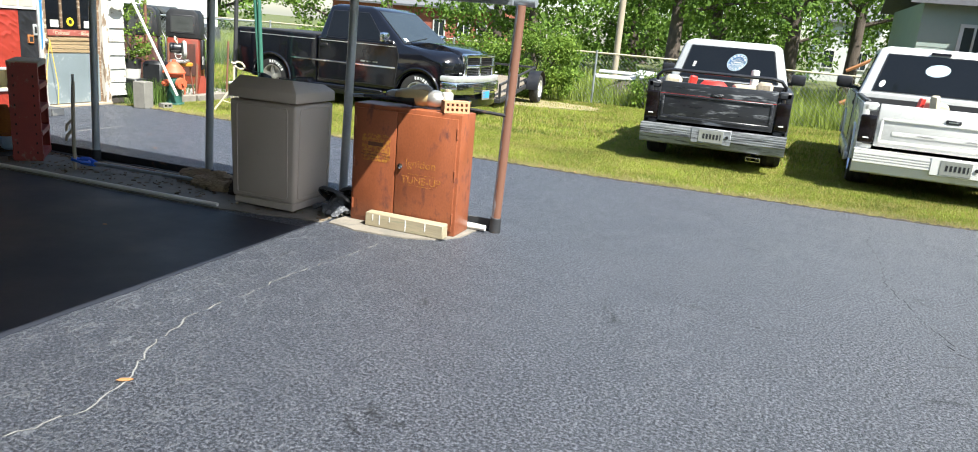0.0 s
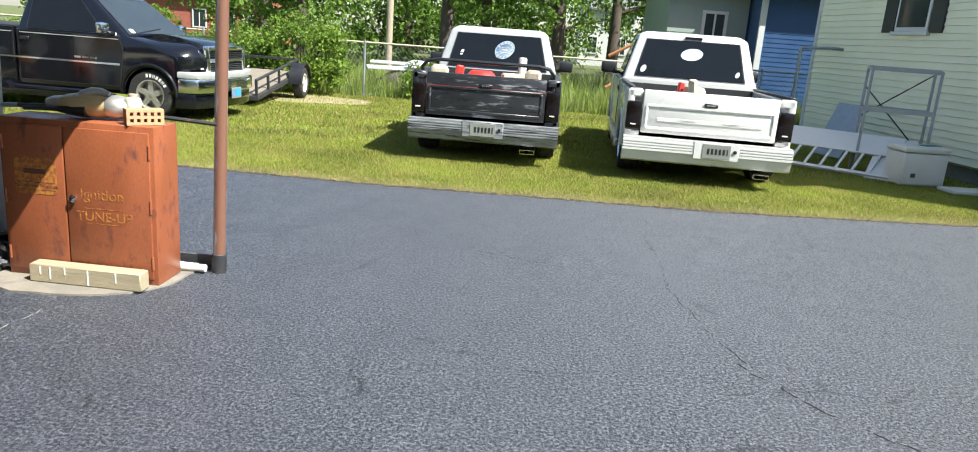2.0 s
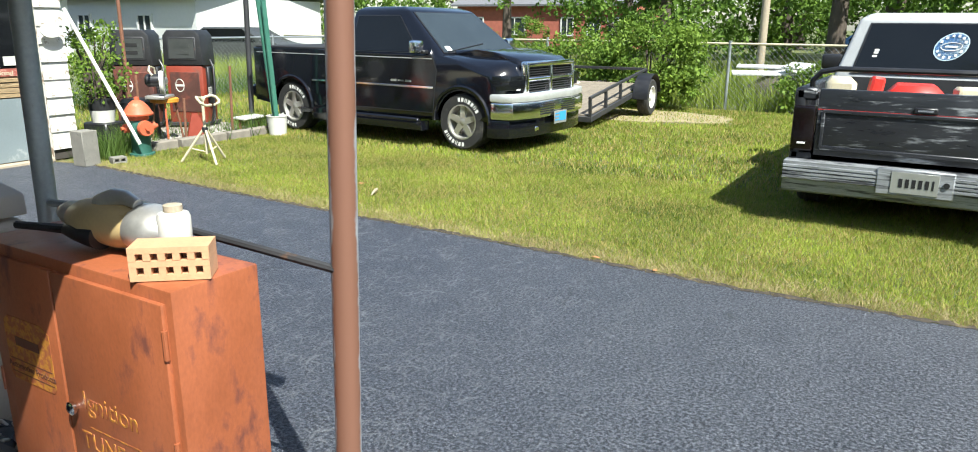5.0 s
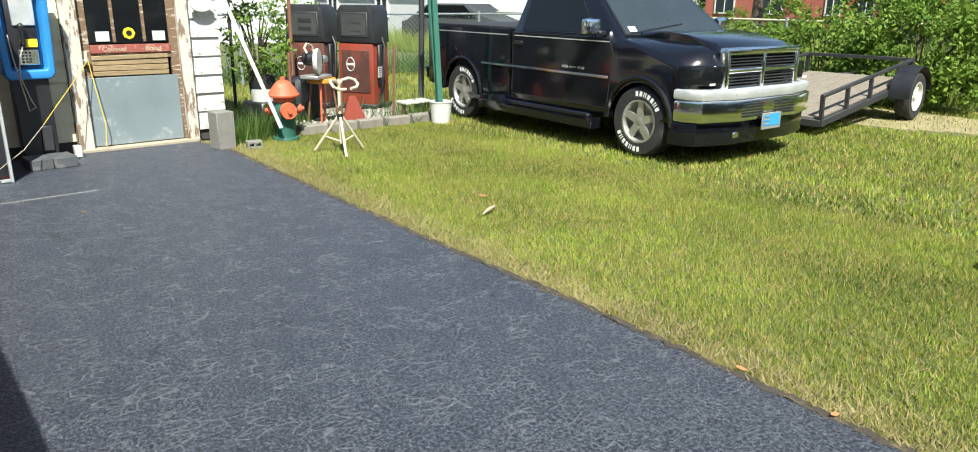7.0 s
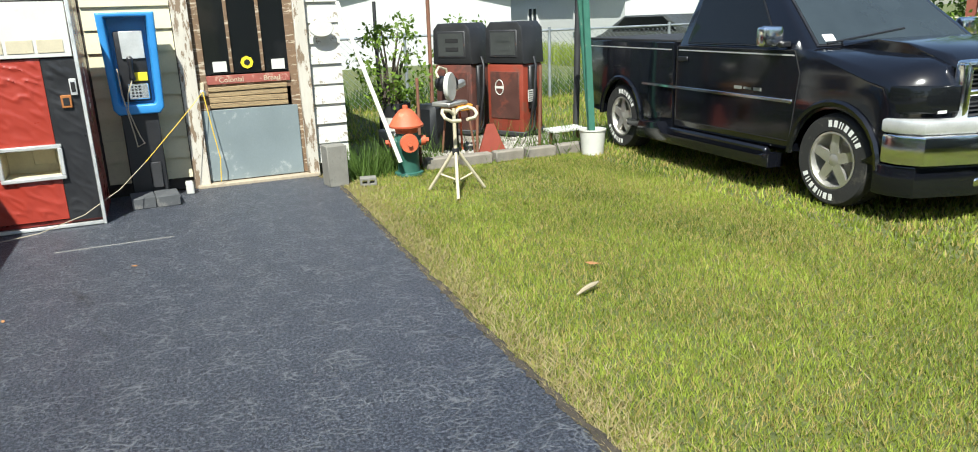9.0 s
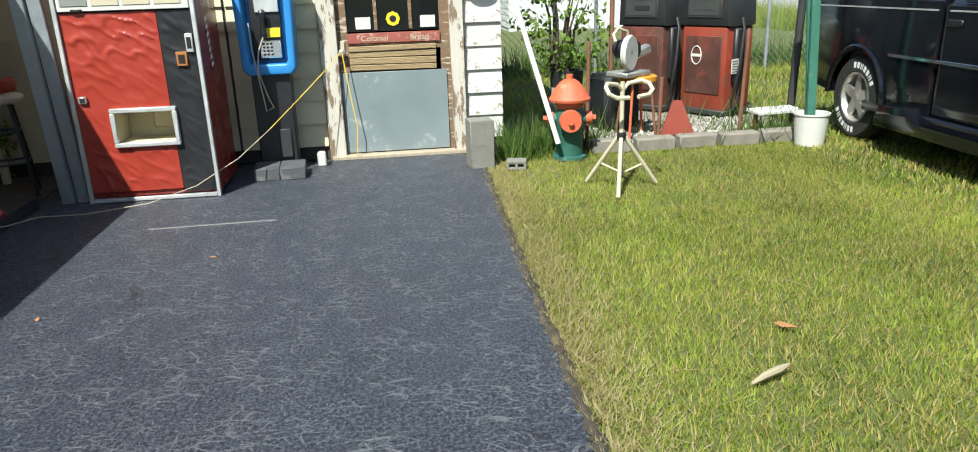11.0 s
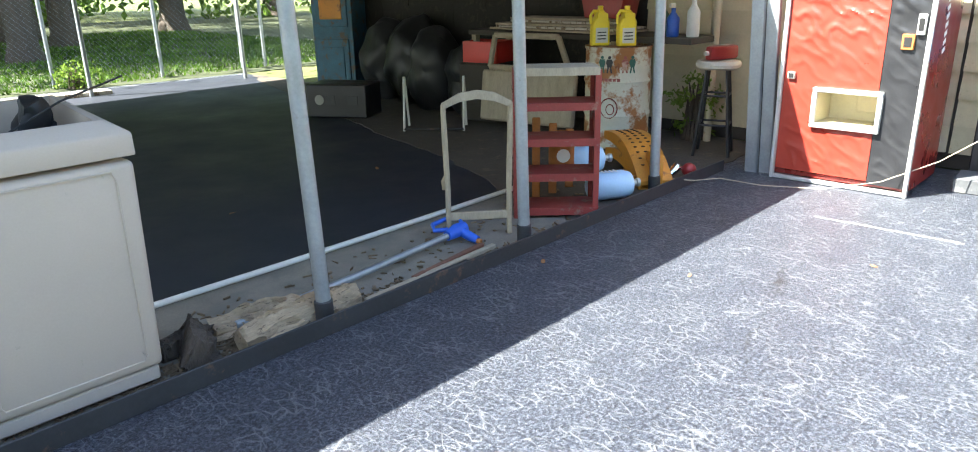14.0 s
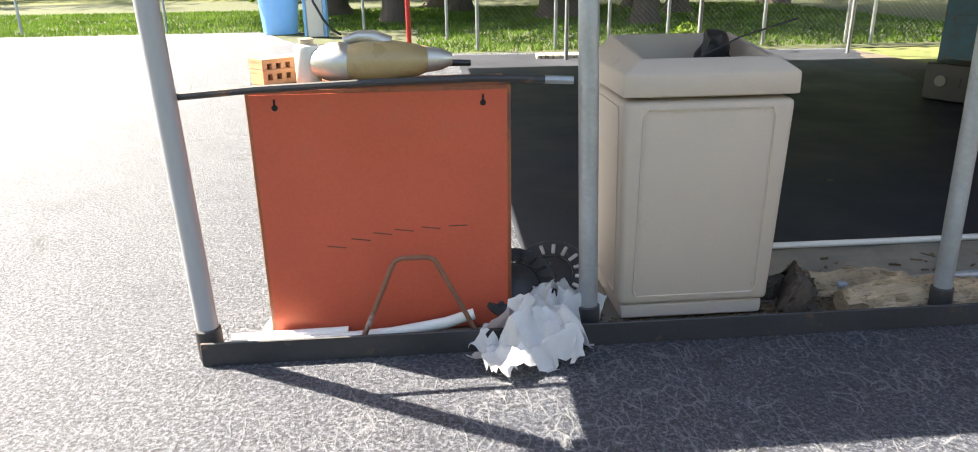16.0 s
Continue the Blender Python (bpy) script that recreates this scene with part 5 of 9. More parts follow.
part("bed_cover", bm, M["bedliner"], ram, "flat black bed cover")


# ---- round the corner post ----
def tool_cabinet():
    c = thing("tool_cabinet", pose(-2.15, 5.08, 0.012), "rusty orange steel tool cabinet with two doors and faded yellow decals", "cabinet")
    w, d, h = 0.92, 0.28, 0.945
    bm = N()
    box(bm, (0, 0, h / 2), (w, d, h), bevel=0.006, seg=2)
    part("body", bm, M["cabinet"], c)
    bm = N()
    box(bm, (0, d / 2 + 0.003, h / 2), (w - 0.03, 0.006, h - 0.03))
    back = part("back_panel", bm, M["cabinet_back"], c, "bright orange back panel with keyholes")
    for x in (-0.36, 0.36):
        bm = N()
        lathe(bm, [(0.011, 0), (0.011, 0.002)], 10, pose(x, d / 2 + 0.0065, h - 0.06, -90, 0, 0))
        box(bm, (x, d / 2 + 0.0075, h - 0.042), (0.007, 0.002, 0.024))
        part("keyhole", bm, M["under"], back)
    bm = N()
    for k, (x, z) in enumerate(((0.10, 0.39), (0.02, 0.41), (-0.06, 0.42), (-0.16, 0.425), (-0.26, 0.43), (0.19, 0.365))):
        box(bm, (x, d / 2 + 0.0072, z), (0.07, 0.001, 0.004), ry=-8 if k != 4 else 0)
    part("scratches", bm, M["decal_dark"], back)
    for x0, x1, nm in ((-0.435, -0.075, "door"), (-0.065, 0.435, "door")):
        bm = N()
        box(bm, ((x0 + x1) / 2, -d / 2 - 0.006, 0.475), (x1 - x0, 0.018, 0.87), bevel=0.005, seg=2)
        dr = part(nm, bm, M["cabinet"], c)
        hx = x0 + 0.0 if x0 < -0.2 else x1
        for z in (0.14, 0.48, 0.80):
            bm = N()
            cyl(bm, (hx, -d / 2 - 0.012, z - 0.04), (hx, -d / 2 - 0.012, z + 0.04), 0.008, n=8)
            part("hinge", bm, M["cabinet"], dr)
        if x0 > -0.2:
            bm = N()
            lathe(bm, [(0.010, 0), (0.012, 0.01), (0.020, 0.014), (0.021, 0.024), (0.010, 0.03)], 14, pose(-0.02, -d / 2 - 0.013, 0.50, 90, 0, 0))
            part("knob", bm, M["chrome"], dr)
            front = -d / 2 - 0.0158
            letters("Ignition", 0.088, 0.0008, M["decal_yellow"], dr, pose(0.145, front, 0.50, 90, 0, 0))
            bm = N()
            box(bm, (0.155, front, 0.445), (0.24, 0.001, 0.004))
            box(bm, (0.155, front, 0.355), (0.22, 0.001, 0.004))
            part("decal_line", bm, M["decal_yellow"], dr)
            letters("TUNE-UP", 0.082, 0.0008, M["decal_yellow"], dr, pose(0.155, front, 0.37, 90, 0, 0))
        else:
            bm = N()
            prism(bm, [(-0.37, 0.52), (-0.355, 0.505), (-0.135, 0.505), (-0.12, 0.52), (-0.12, 0.70), (-0.16, 0.72), (-0.34, 0.72), (-0.37, 0.70)], -d / 2 - 0.0165, -d / 2 - 0.0155)
            dec = part("decal", bm, M["decal_yellow"], dr, "faded yellow product decal")
            letters("Automotive Products", 0.030, 0.0006, M["decal_dark"], dec, pose(-0.245, -d / 2 - 0.0172, 0.545, 90, 0, 0))
            bm = N()
            box(bm, (-0.245, -d / 2 - 0.0168, 0.575), (0.235, 0.001, 0.003))
            box(bm, (-0.245, -d / 2 - 0.0168, 0.53), (0.235, 0.001, 0.003))
            box(bm, (-0.25, -d / 2 - 0.0168, 0.64), (0.13, 0.001, 0.03))
            part("decal_bars", bm, M["decal_dark"], dec)
    return c


tool_cabinet()
bm = N()
box(bm, (0, 0, 0.055), (0.68, 0.095, 0.11), bevel=0.006)
crumple(bm, 0.003, 7, 1)
tb = solo("timber_beam", bm, M["timber"], pose(-2.07, 4.865, 0.012, 0, 0, -1.5), "short weathered timber beam lying against the cabinet doors", "timber")
bm = N()
for x, k in ((-0.27, 0.05), (-0.21, 0.075), (-0.12, 0.04), (0.02, 0.09), (0.19, 0.06)):
    box(bm, (x, -0.0495, 0.10 - k / 2), (0.008, 0.002, k))
part("paint_drips", bm, M["white_letter"], tb, "white paint drips")
bm = N()
cyl(bm, (-1.98, 5.25, 0.036), (-1.55, 5.265, 0.036), 0.024, n=14)
solo("white_pipe", bm, M["pvc"], label="short white plastic pipe lying behind the cabinet", category="pipe")



def on_top():
    z = 0.96
    b = thing("holed_brick", pose(-1.79, 5.03, z, 0, 0, 40), "tan extruded brick with ten round holes", "brick")
    bm = N()
    # solid bars round two rows of five holes
    L_, D_, H_ = 0.20, 0.095, 0.09
    for zz in (0.008, H_ / 2, H_ - 0.008):
        box(bm, (0, 0, zz), (L_, D_, 0.016))
    for k in range(6):
        x = -L_ / 2 + 0.009 + k * (L_ - 0.018) / 5
        for zz in (0.0275, 0.0675):
            box(bm, (x, 0, zz), (0.018, D_ - 0.001, 0.026))
    part("brick_body", bm, M["brick"], b)
    bm = N()
    box(bm, (0, 0.004, H_ / 2), (L_ - 0.02, D_ - 0.05, H_ - 0.02))
    part("hole_shade", bm, M["rust"], b)
    s = thing("spray_can", pose(-1.90, 5.12, z), "white aerosol can with a worn label", "can")
    bm = N()
    lathe(bm, [(0.042, 0), (0.045, 0.004), (0.045, 0.125), (0.040, 0.135), (0.02, 0.142)], 20)
    part("can_body", bm, M["white_plastic"], s)
    bm = N()
    lathe(bm, [(0.026, 0.141), (0.026, 0.158), (0.02, 0.16)], 16)
    part("cap", bm, M["grey_wood"], s)
    # silver handheld vacuum lying on its side
    v = thing("handheld_vacuum", pose(-2.05, 5.12, z, 0, 0, 4), "old silver and tan handheld vacuum cleaner lying on the cabinet", "vacuum cleaner")
    bm = N()
    my = Matrix.Translation((0, 0, 0.075)) @ pose(0, 0, 0, 0, -90, 0)
    lathe(bm, [(0.028, -0.05), (0.062, -0.02), (0.075, 0.05), (0.074, 0.16), (0.058, 0.24), (0.045, 0.27)], 20, my @ Matrix.Diagonal((0.95, 1.3, 1, 1)))
    part("body", bm, M["tan_enamel"], v, "tan motor body")
    bm = N()
    lathe(bm, [(0.01, -0.155), (0.045, -0.13), (0.068, -0.07), (0.07, -0.02), (0.06, 0.0)], 20, my @ Matrix.Diagonal((1.0, 1.25, 1, 1)))
    part("nose", bm, M["dull_alloy"], v, "dented silver nose cap")
    bm = N()
    lathe(bm, [(0.046, 0.268), (0.04, 0.32), (0.022, 0.36)], 16, my)
    part("tail", bm, M["dull_alloy"], v)
    bm = N()
    tube(bm, [(-0.14, -0.02, 0.13), (-0.08, -0.02, 0.155), (-0.03, -0.02, 0.16), (0.02, -0.02, 0.145)], [0.03, 0.028, 0.022, 0.016], 10)
    part("neck", bm, M["dull_alloy"], v)
    bm = N()
    tube(bm, [(-0.24, -0.07, 0.05), (-0.34, -0.09, 0.05), (-0.44, -0.1, 0.045)], [0.016, 0.013, 0.012], 8)
    lathe(bm, [(0.014, 0.0), (0.032, 0.08), (0.042, 0.16), (0.044, 0.19)], 20, Matrix.Translation((-0.28, -0.065, 0.048)) @ pose(0, 0, 0, 0, 90, 0) @ Matrix.Diagonal((0.9, 1, 1, 1)))
    part("nozzle", bm, M["black_plastic"], v, "dark tapered nozzle")


on_top()

bm = N()
tube(bm, [(-2.02, 5.335, 0.0), (-2.16, 5.325, 0.325), (-2.175, 5.32, 0.348), (-2.20, 5.32, 0.358), (-2.29, 5.32, 0.358), (-2.315, 5.32, 0.348), (-2.33, 5.325, 0.325), (-2.48, 5.335, 0.02)], 0.010, 8)
solo("wire_stand", bm, M["rust"], label="bent dark steel rod standing behind the cabinet", category="stand")
bm = N()
tube(bm, [(-1.62, 5.30, 0.03), (-1.9, 5.30, 0.035), (-2.15, 5.29, 0.045), (-2.35, 5.28, 0.07), (-2.46, 5.275, 0.10)], 0.022, 12)
solo("plastic_hose", bm, M["pvc"], label="whitish plastic tube lying along the steel rail", category="hose")


def litter_bin():
    b = thing("litter_bin", pose(-3.32, 5.00, 0.03), "beige panelled litter bin with an open hopper lid", "litter bin")
    w, d = 0.31, 0.27

    def ring(bm, s, z, sy=None):
        return [bm.verts.new((x * w * s, y * d * (sy or s), z)) for x, y in ((-1, -1), (1, -1), (1, 1), (-1, 1))]

    bm = N()
    box(bm, (0, 0, 0.03), (w * 1.84, d * 1.84, 0.06), bevel=0.008)
    part("base", bm, M["bin"], b)
    bm = N()
    r0, r1 = ring(bm, 0.97, 0.06), ring(bm, 1.02, 0.86)
    for i in range(4):
        bm.faces.new((r0[i], r0[(i + 1) % 4], r1[(i + 1) % 4], r1[i]))
    bm.faces.new(r0[::-1])
    bm.faces.new(r1)
    bmesh.ops.bevel(bm, geom=list(bm.edges), offset=0.025, segments=3, profile=0.5, affect="EDGES")
    body = part("body", bm, M["bin"], b)
    for i, (nx, ny) in enumerate(((0, 1), (1, 0), (0, -1), (-1, 0))):
        bm = N()
        half, off = (w, d) if nx == 0 else (d, w)
        for pts in ([(-0.74, 0.14), (-0.78, 0.12), (-0.78, 0.80), (-0.74, 0.83), (0.74, 0.83), (0.78, 0.80), (0.78, 0.12), (0.74, 0.10), (-0.74, 0.10), (-0.78, 0.12)],):
            q = []
            for u, z in pts:
                o = off * (0.97 + 0.05 * (z - 0.06) / 0.8) + 0.001
                q.append((u * half, ny * o, z) if nx == 0 else (nx * o, u * half, z))
            tube(bm, q, 0.0045, 5)
        part("panel_bead", bm, M["bin"], body)
    bm = N()
    a, c1 = ring(bm, 1.04, 0.875), ring(bm, 1.035, 0.955)
    e, f = ring(bm, 0.80, 1.050, 0.84), ring(bm, 0.74, 1.045, 0.79)
    for v_ in e[2:] + f[2:]:
        v_.co.z -= 0.045
    g = ring(bm, 0.72, 0.60, 0.72)
    for lo_, hi_ in ((a, c1), (c1, e), (e, f), (f, g)):
        for i in range(4):
            bm.faces.new((lo_[i], lo_[(i + 1) % 4], hi_[(i + 1) % 4], hi_[i]))
    bm.faces.new(a[::-1])
    bm.faces.new(g)
    bmesh.ops.bevel(bm, geom=[x for x in bm.edges if x.verts[0] in a + c1 + e and x.verts[1] in a + c1 + e], offset=0.007, segments=2, profile=0.5, affect="EDGES")
    part("lid", bm, M["bin"], b, "moulded hopper lid")
    bm = N()
    bmesh.ops.create_icosphere(bm, subdivisions=3, radius=0.09, matrix=Matrix.Translation((-0.12, -0.08, 0.985)) @ Matrix.Diagonal((0.8, 0.6, 1.0, 1)))
    crumple(bm, 0.06, 14, 2)
    solo("rubbish_bag", bm, M["black_bag"], b.matrix_world, "black crumpled rubbish in the bin's hopper", "rubbish")
    bm = N()
    tube(bm, [(-0.02, 0.02, 0.97), (-0.2, 0.0, 1.05), (-0.45, -0.06, 1.11)], 0.004, 5)
    solo("thin_stick", bm, M["dark_steel"], b.matrix_world, "thin dark rod sticking out of the bin", "rod")
    bm = N()
    bmesh.ops.create_icosphere(bm, subdivisions=2, radius=0.05, matrix=Matrix.Translation((0.10, 0.03, 0.93)) @ Matrix.Diagonal((1.1, 0.8, 0.4, 1)))
    crumple(bm, 0.02, 14, 5)
    solo("paper_scrap", bm, M["white_bag"], b.matrix_world, "white paper scrap in the bin's hopper", "paper")


litter_bin()


def plastic_bag(m, seed, size, key, label):
    """A draped, folded bag: a crumpled sheet over a low heap."""
    k = 34
    bm = N()
    vs = {}
    rnd = random.Random(seed)
    for i in range(k):
        for j in range(k):
            u, v = i / (k - 1) * 2 - 1, j / (k - 1) * 2 - 1
            p = Vector((u * size[0], v * size[1], 0))
            rad = math.sqrt(u * u + v * v)
            n1 = noise.noise(Vector((u * 1.9 + seed, v * 1.9, 0.3)))
            n2 = noise.noise(Vector((u * 5.5, v * 5.5 + seed, 1.3)))
            n3 = abs(noise.noise(Vector((u * 11, v * 4.0 + seed, 2.3))))
            p.z = max(0.006, size[2] * (1.0 - rad * 0.85) + n1 * size[2] * 0.5 + n2 * size[2] * 0.18 - n3 * size[2] * 0.16) + rnd.uniform(0, 0.002)
            p.x += n2 * size[0] * 0.16
            p.y += n1 * size[1] * 0.22
            vs[i, j] = bm.verts.new(p)
    for i in range(k - 1):
        for j in range(k - 1):
            u, v = i / (k - 1) * 2 - 1, j / (k - 1) * 2 - 1
            if math.hypot(u, v) + 0.35 * noise.noise(Vector((u * 2.6, v * 2.6, seed))) < 0.93 and math.hypot(u - 0.45, v + 0.2) > 0.13:
                bm.faces.new((vs[i, j], vs[i + 1, j], vs[i + 1, j + 1], vs[i, j + 1]))
    for v in [v for v in bm.verts if not v.link_faces]:
        bm.verts.remove(v)
    bmesh.ops.solidify(bm, geom=list(bm.faces), thickness=0.002)
    return solo("plastic_bag", bm, M[key], m, label, "plastic bag")


plastic_bag(pose(-2.66, 5.42, 0.0, 0, 0, 15), 3, (0.24, 0.19, 0.24), "white_bag", "crumpled white plastic bag draped over the steel rail")
plastic_bag(pose(-2.80, 5.20, 0.02, 0, 0, 70), 8, (0.14, 0.16, 0.22), "white_bag", "white plastic bag bunched up beside the bin")
plastic_bag(pose(-2.78, 4.98, 0.012, 0, 0, 20), 5, (0.20, 0.13, 0.17), "grey_bag", "grey plastic sheet crumpled between bin and cabinet")


def wheel_cover(m, label, key):
    h = thing("wheel_cover", m, label, "wheel cover", "wheel covers")
    bm = N()
    lathe(bm, [(0.165, 0.0), (0.170, 0.018), (0.158, 0.034), (0.135, 0.028), (0.09, 0.034)], 30, None, False)
    part("rim_ring", bm, M["dark_steel"], h)
    bm = N()
    lathe(bm, [(0.088, 0.034), (0.085, 0.03), (0.05, 0.05), (0.005, 0.055)], 24, None, False)
    part("centre_cap", bm, M["dark_steel"], h)
    for k in range(16):
        a = k / 16 * 6.283
        bm = N()
        box(bm, (0.12 * math.cos(a), 0.12 * math.sin(a), 0.034), (0.045, 0.016, 0.01), rz=math.degrees(a), bevel=0.003)
        part("vane", bm, M[key], h)


wheel_cover(pose(-2.64, 5.12, 0.14, 35, 0, 190), "ribbed dark wheel cover leaning behind the bag", "black_plastic")
wheel_cover(pose(-2.80, 5.02, 0.12, 40, 0, 165), "chrome wheel cover leaning against the post", "dull_alloy")

# ---- along the concrete strip ----
bm = N()
tube(bm, [(-3.62, 4.56, 0.035), (-4.6, 4.555, 0.03), (-5.6, 4.54, 0.03), (-6.5, 4.52, 0.03)], 0.016, 10)
solo("white_pipe", bm, M["pvc"], label="long white plastic pipe lying along the asphalt edge", category="pipe")


def yard_hydrant():
    h = thing("yard_hydrant", label="blue cast pump head on a long grey pipe, lying down", category="hand pump")
    bm = N()
    tube(bm, [(-4.0, 5.10, 0.06), (-4.7, 5.05, 0.06), (-5.42, 4.98, 0.07)], 0.018, 10)
    part("pipe", bm, M["galv"], h)
    bm = N()
    tube(bm, [(-5.38, 4.985, 0.07), (-5.46, 4.98, 0.08), (-5.53, 4.97, 0.08)], [0.03, 0.042, 0.036], 12)
    tube(bm, [(-5.48, 4.98, 0.08), (-5.50, 5.05, 0.05), (-5.51, 5.10, 0.035)], [0.03, 0.028, 0.024], 10)
    part("head", bm, M["pump_blue"], h)
    bm = N()
    tube(bm, [(-5.53, 4.97, 0.09), (-5.56, 4.90, 0.11), (-5.50, 4.84, 0.11), (-5.40, 4.84, 0.10), (-5.36, 4.90, 0.09), (-5.42, 4.95, 0.09)], 0.014, 8)
    part("lever", bm, M["pump_blue"], h)
    bm = N()
    cyl(bm, (-5.505, 5.10, 0.035), (-5.512, 5.125, 0.028), 0.017, n=10)
    part("nozzle", bm, M["rust_orange"], h)


yard_hydrant()


def split_log(m, size, seed, label, key="log"):
    bm = N()
    k = 12
    rings = []
    rnd = random.Random(seed)
    prof = [(math.cos(a) * size[1] * rnd.uniform(0.7, 1.05), abs(math.sin(a)) * size[2] * rnd.uniform(0.75, 1.05) if math.sin(a) > 0 else 0.0) for a in [6.283 * j / 11 for j in range(11)]]
    for i in range(k):
        u = i / (k - 1) - 0.5
        f = 1 - 0.25 * abs(u) ** 3 * 8 * rnd.uniform(0.5, 1)
        rings.append([bm.verts.new((u * size[0] + rnd.uniform(-0.012, 0.012), y * f + rnd.uniform(-0.008, 0.008), max(0, z * f + rnd.uniform(-0.008, 0.008)))) for y, z in prof])
    for a, b in zip(rings, rings[1:]):
        for j in range(11):
            bm.faces.new((a[j], a[(j + 1) % 11], b[(j + 1) % 11], b[j]))
    bm.faces.new(rings[0][::-1])
    bm.faces.new(rings[-1])
    bmesh.ops.subdivide_edges(bm, edges=list(bm.edges), cuts=2, use_grid_fill=True)
    for v in bm.verts:
        n = noise.noise(Vector((v.co.x * 6, v.co.y * 34, v.co.z * 34 + seed))) + 0.6 * noise.noise(Vector((v.co.x * 25, v.co.y * 70, v.co.z * 70 + seed)))
        v.co += Vector((0.6 * n, n, n)) * 0.026
        v.co.z = max(0.0, v.co.z)
    return solo("firewood_log", bm, M[key], m, label, "log", "split logs")


split_log(pose(-4.25, 5.22, 0.012, 0, 0, 4), (0.62, 0.07, 0.13), 2, "split weathered log lying along the rail")
split_log(pose(-4.12, 5.08, 0.012, 0, 0, -8), (0.42, 0.07, 0.12), 6, "grey split log behind another log")
split_log(pose(-3.80, 5.16, 0.012, 0, 0, 70), (0.28, 0.08, 0.16), 9, "dark rotten piece of log beside the bin", "bark")
split_log(pose(-3.76, 5.05, 0.012, 0, 0, 20), (0.22, 0.06, 0.10), 11, "dark rotten piece of log beside the bin", "bark")
for k, (x, y, r, l, key) in enumerate(((-5.05, 5.24, 3, 0.95, "grey_wood"), (-5.2, 5.19, 8, 0.6, "rust"), (-4.9, 5.29, 1, 0.7, "dark_steel"))):
    bm = N()
    box(bm, (0, 0, 0.014), (l, 0.035, 0.025), bevel=0.005)
    crumple(bm, 0.006, 5, k)
    solo("wood_strip", bm, M[key], pose(x, y, 0.012, 0, 0, r), "thin weathered wood strip on the ground", "wood scrap", "wood strips")


def wooden_frame():
    f = thing("chair_frame", pose(-5.64, 4.99, 0.012, 0, 0, 139), "bare grey wooden chair-back frame with an arched top, leaning upright", "chair frame")
    for x in (-0.18, 0.18):
        bm = N()
        tube(bm, [(x, 0, 0), (x * 1.0, 0.0, 0.3), (x * 1.04, -0.01, 0.60), (x * 1.06, -0.02, 0.78)], [0.016, 0.017, 0.017, 0.015], 6)
        part("upright", bm, M["grey_wood"], f)
    bm = N()
    prism(bm, [(-0.20, 0.75), (-0.1, 0.80), (0, 0.815), (0.1, 0.80), (0.20, 0.75), (0.20, 0.79), (0.1, 0.845), (0, 0.86), (-0.1, 0.845), (-0.20, 0.79)], -0.03, -0.008, bevel=0.004)
    part("top_rail", bm, M["grey_wood"], f)
    bm = N()
    box(bm, (0, 0, 0.12), (0.36, 0.02, 0.05), bevel=0.004)
    part("bottom_rail", bm, M["grey_wood"], f)
    bm = N()
    tube(bm, [(-0.18, 0.0, 0.38), (-0.20, 0.05, 0.32), (-0.2, 0.06, 0.27)], [0.012, 0.016, 0.01], 6)
    part("arm_stub", bm, M["grey_wood"], f)
    bm = N()
    tube(bm, [(0.18, 0.0, 0.42), (0.19, 0.05, 0.36), (0.19, 0.06, 0.30)], [0.012, 0.016, 0.01], 6)
    part("arm_stub", bm, M["grey_wood"], f)


wooden_frame()


def red_shelf():
    s = thing("metal_shelf", pose(-6.27, 5.06, 0.012, 0, 0, 133), "narrow dull red metal shelf unit, empty and rusty", "shelf")
    for x in (-0.26, 0.26):
        bm = N()
        box(bm, (x, 0, 0.46), (0.012, 0.24, 0.92), bevel=0.002)
        for y in (-0.12, 0.12):
            box(bm, (x * 0.95, y, 0.46), (0.035, 0.006, 0.92))
        up = part("side_panel", bm, M["shelf_red"], s)
        bm = N()
        for z in [0.08 + 0.09 * k for k in range(9)]:
            for y in (-0.08, 0.08):
                box(bm, (x * 1.026, y, z), (0.002, 0.012, 0.02))
        part("slot_holes", bm, M["under"], up)
    for z in (0.06, 0.28, 0.50, 0.72, 0.93):
        bm = N()
        box(bm, (0, 0, z), (0.51, 0.25, 0.012))
        for y in (-0.125, 0.125):
            box(bm, (0, y, z - 0.018), (0.51, 0.008, 0.045))
        part("shelf_board", bm, M["shelf_red"] if z < 0.9 else M["grey_wood"], s)


red_shelf()


def orange_slats():
    for k, (x, y) in enumerate(((-6.42, 4.78), (-6.50, 4.86), (-6.58, 4.94))):
        o = thing("orange_plank", pose(x, y, 0.01, -6, 0, 128), "orange-brown wooden slat leaning behind the shelf", "plank", "orange planks")
        bm = N()
        box(bm, (0, 0, 0.28), (0.055, 0.02, 0.56 - 0.08 * k), bevel=0.006)
        part("board", bm, M["rust_orange"], o)
    b = thing("jug", pose(-6.48, 4.95, 0.2), "orange jug with a round white face sticker", "jug")
    bm = N()
    lathe(bm, [(0.07, 0), (0.085, 0.02), (0.085, 0.2), (0.05, 0.26), (0.03, 0.3)], 18)
    part("jug_body", bm, M["rust_orange"], b)
    bm = N()
    lathe(bm, [(0.045, 0), (0.045, 0.004)], 16, pose(0.06, 0.062, 0.15, 90, 0, 135))
    part("round_label", bm, M["white_letter"], b)


orange_slats()


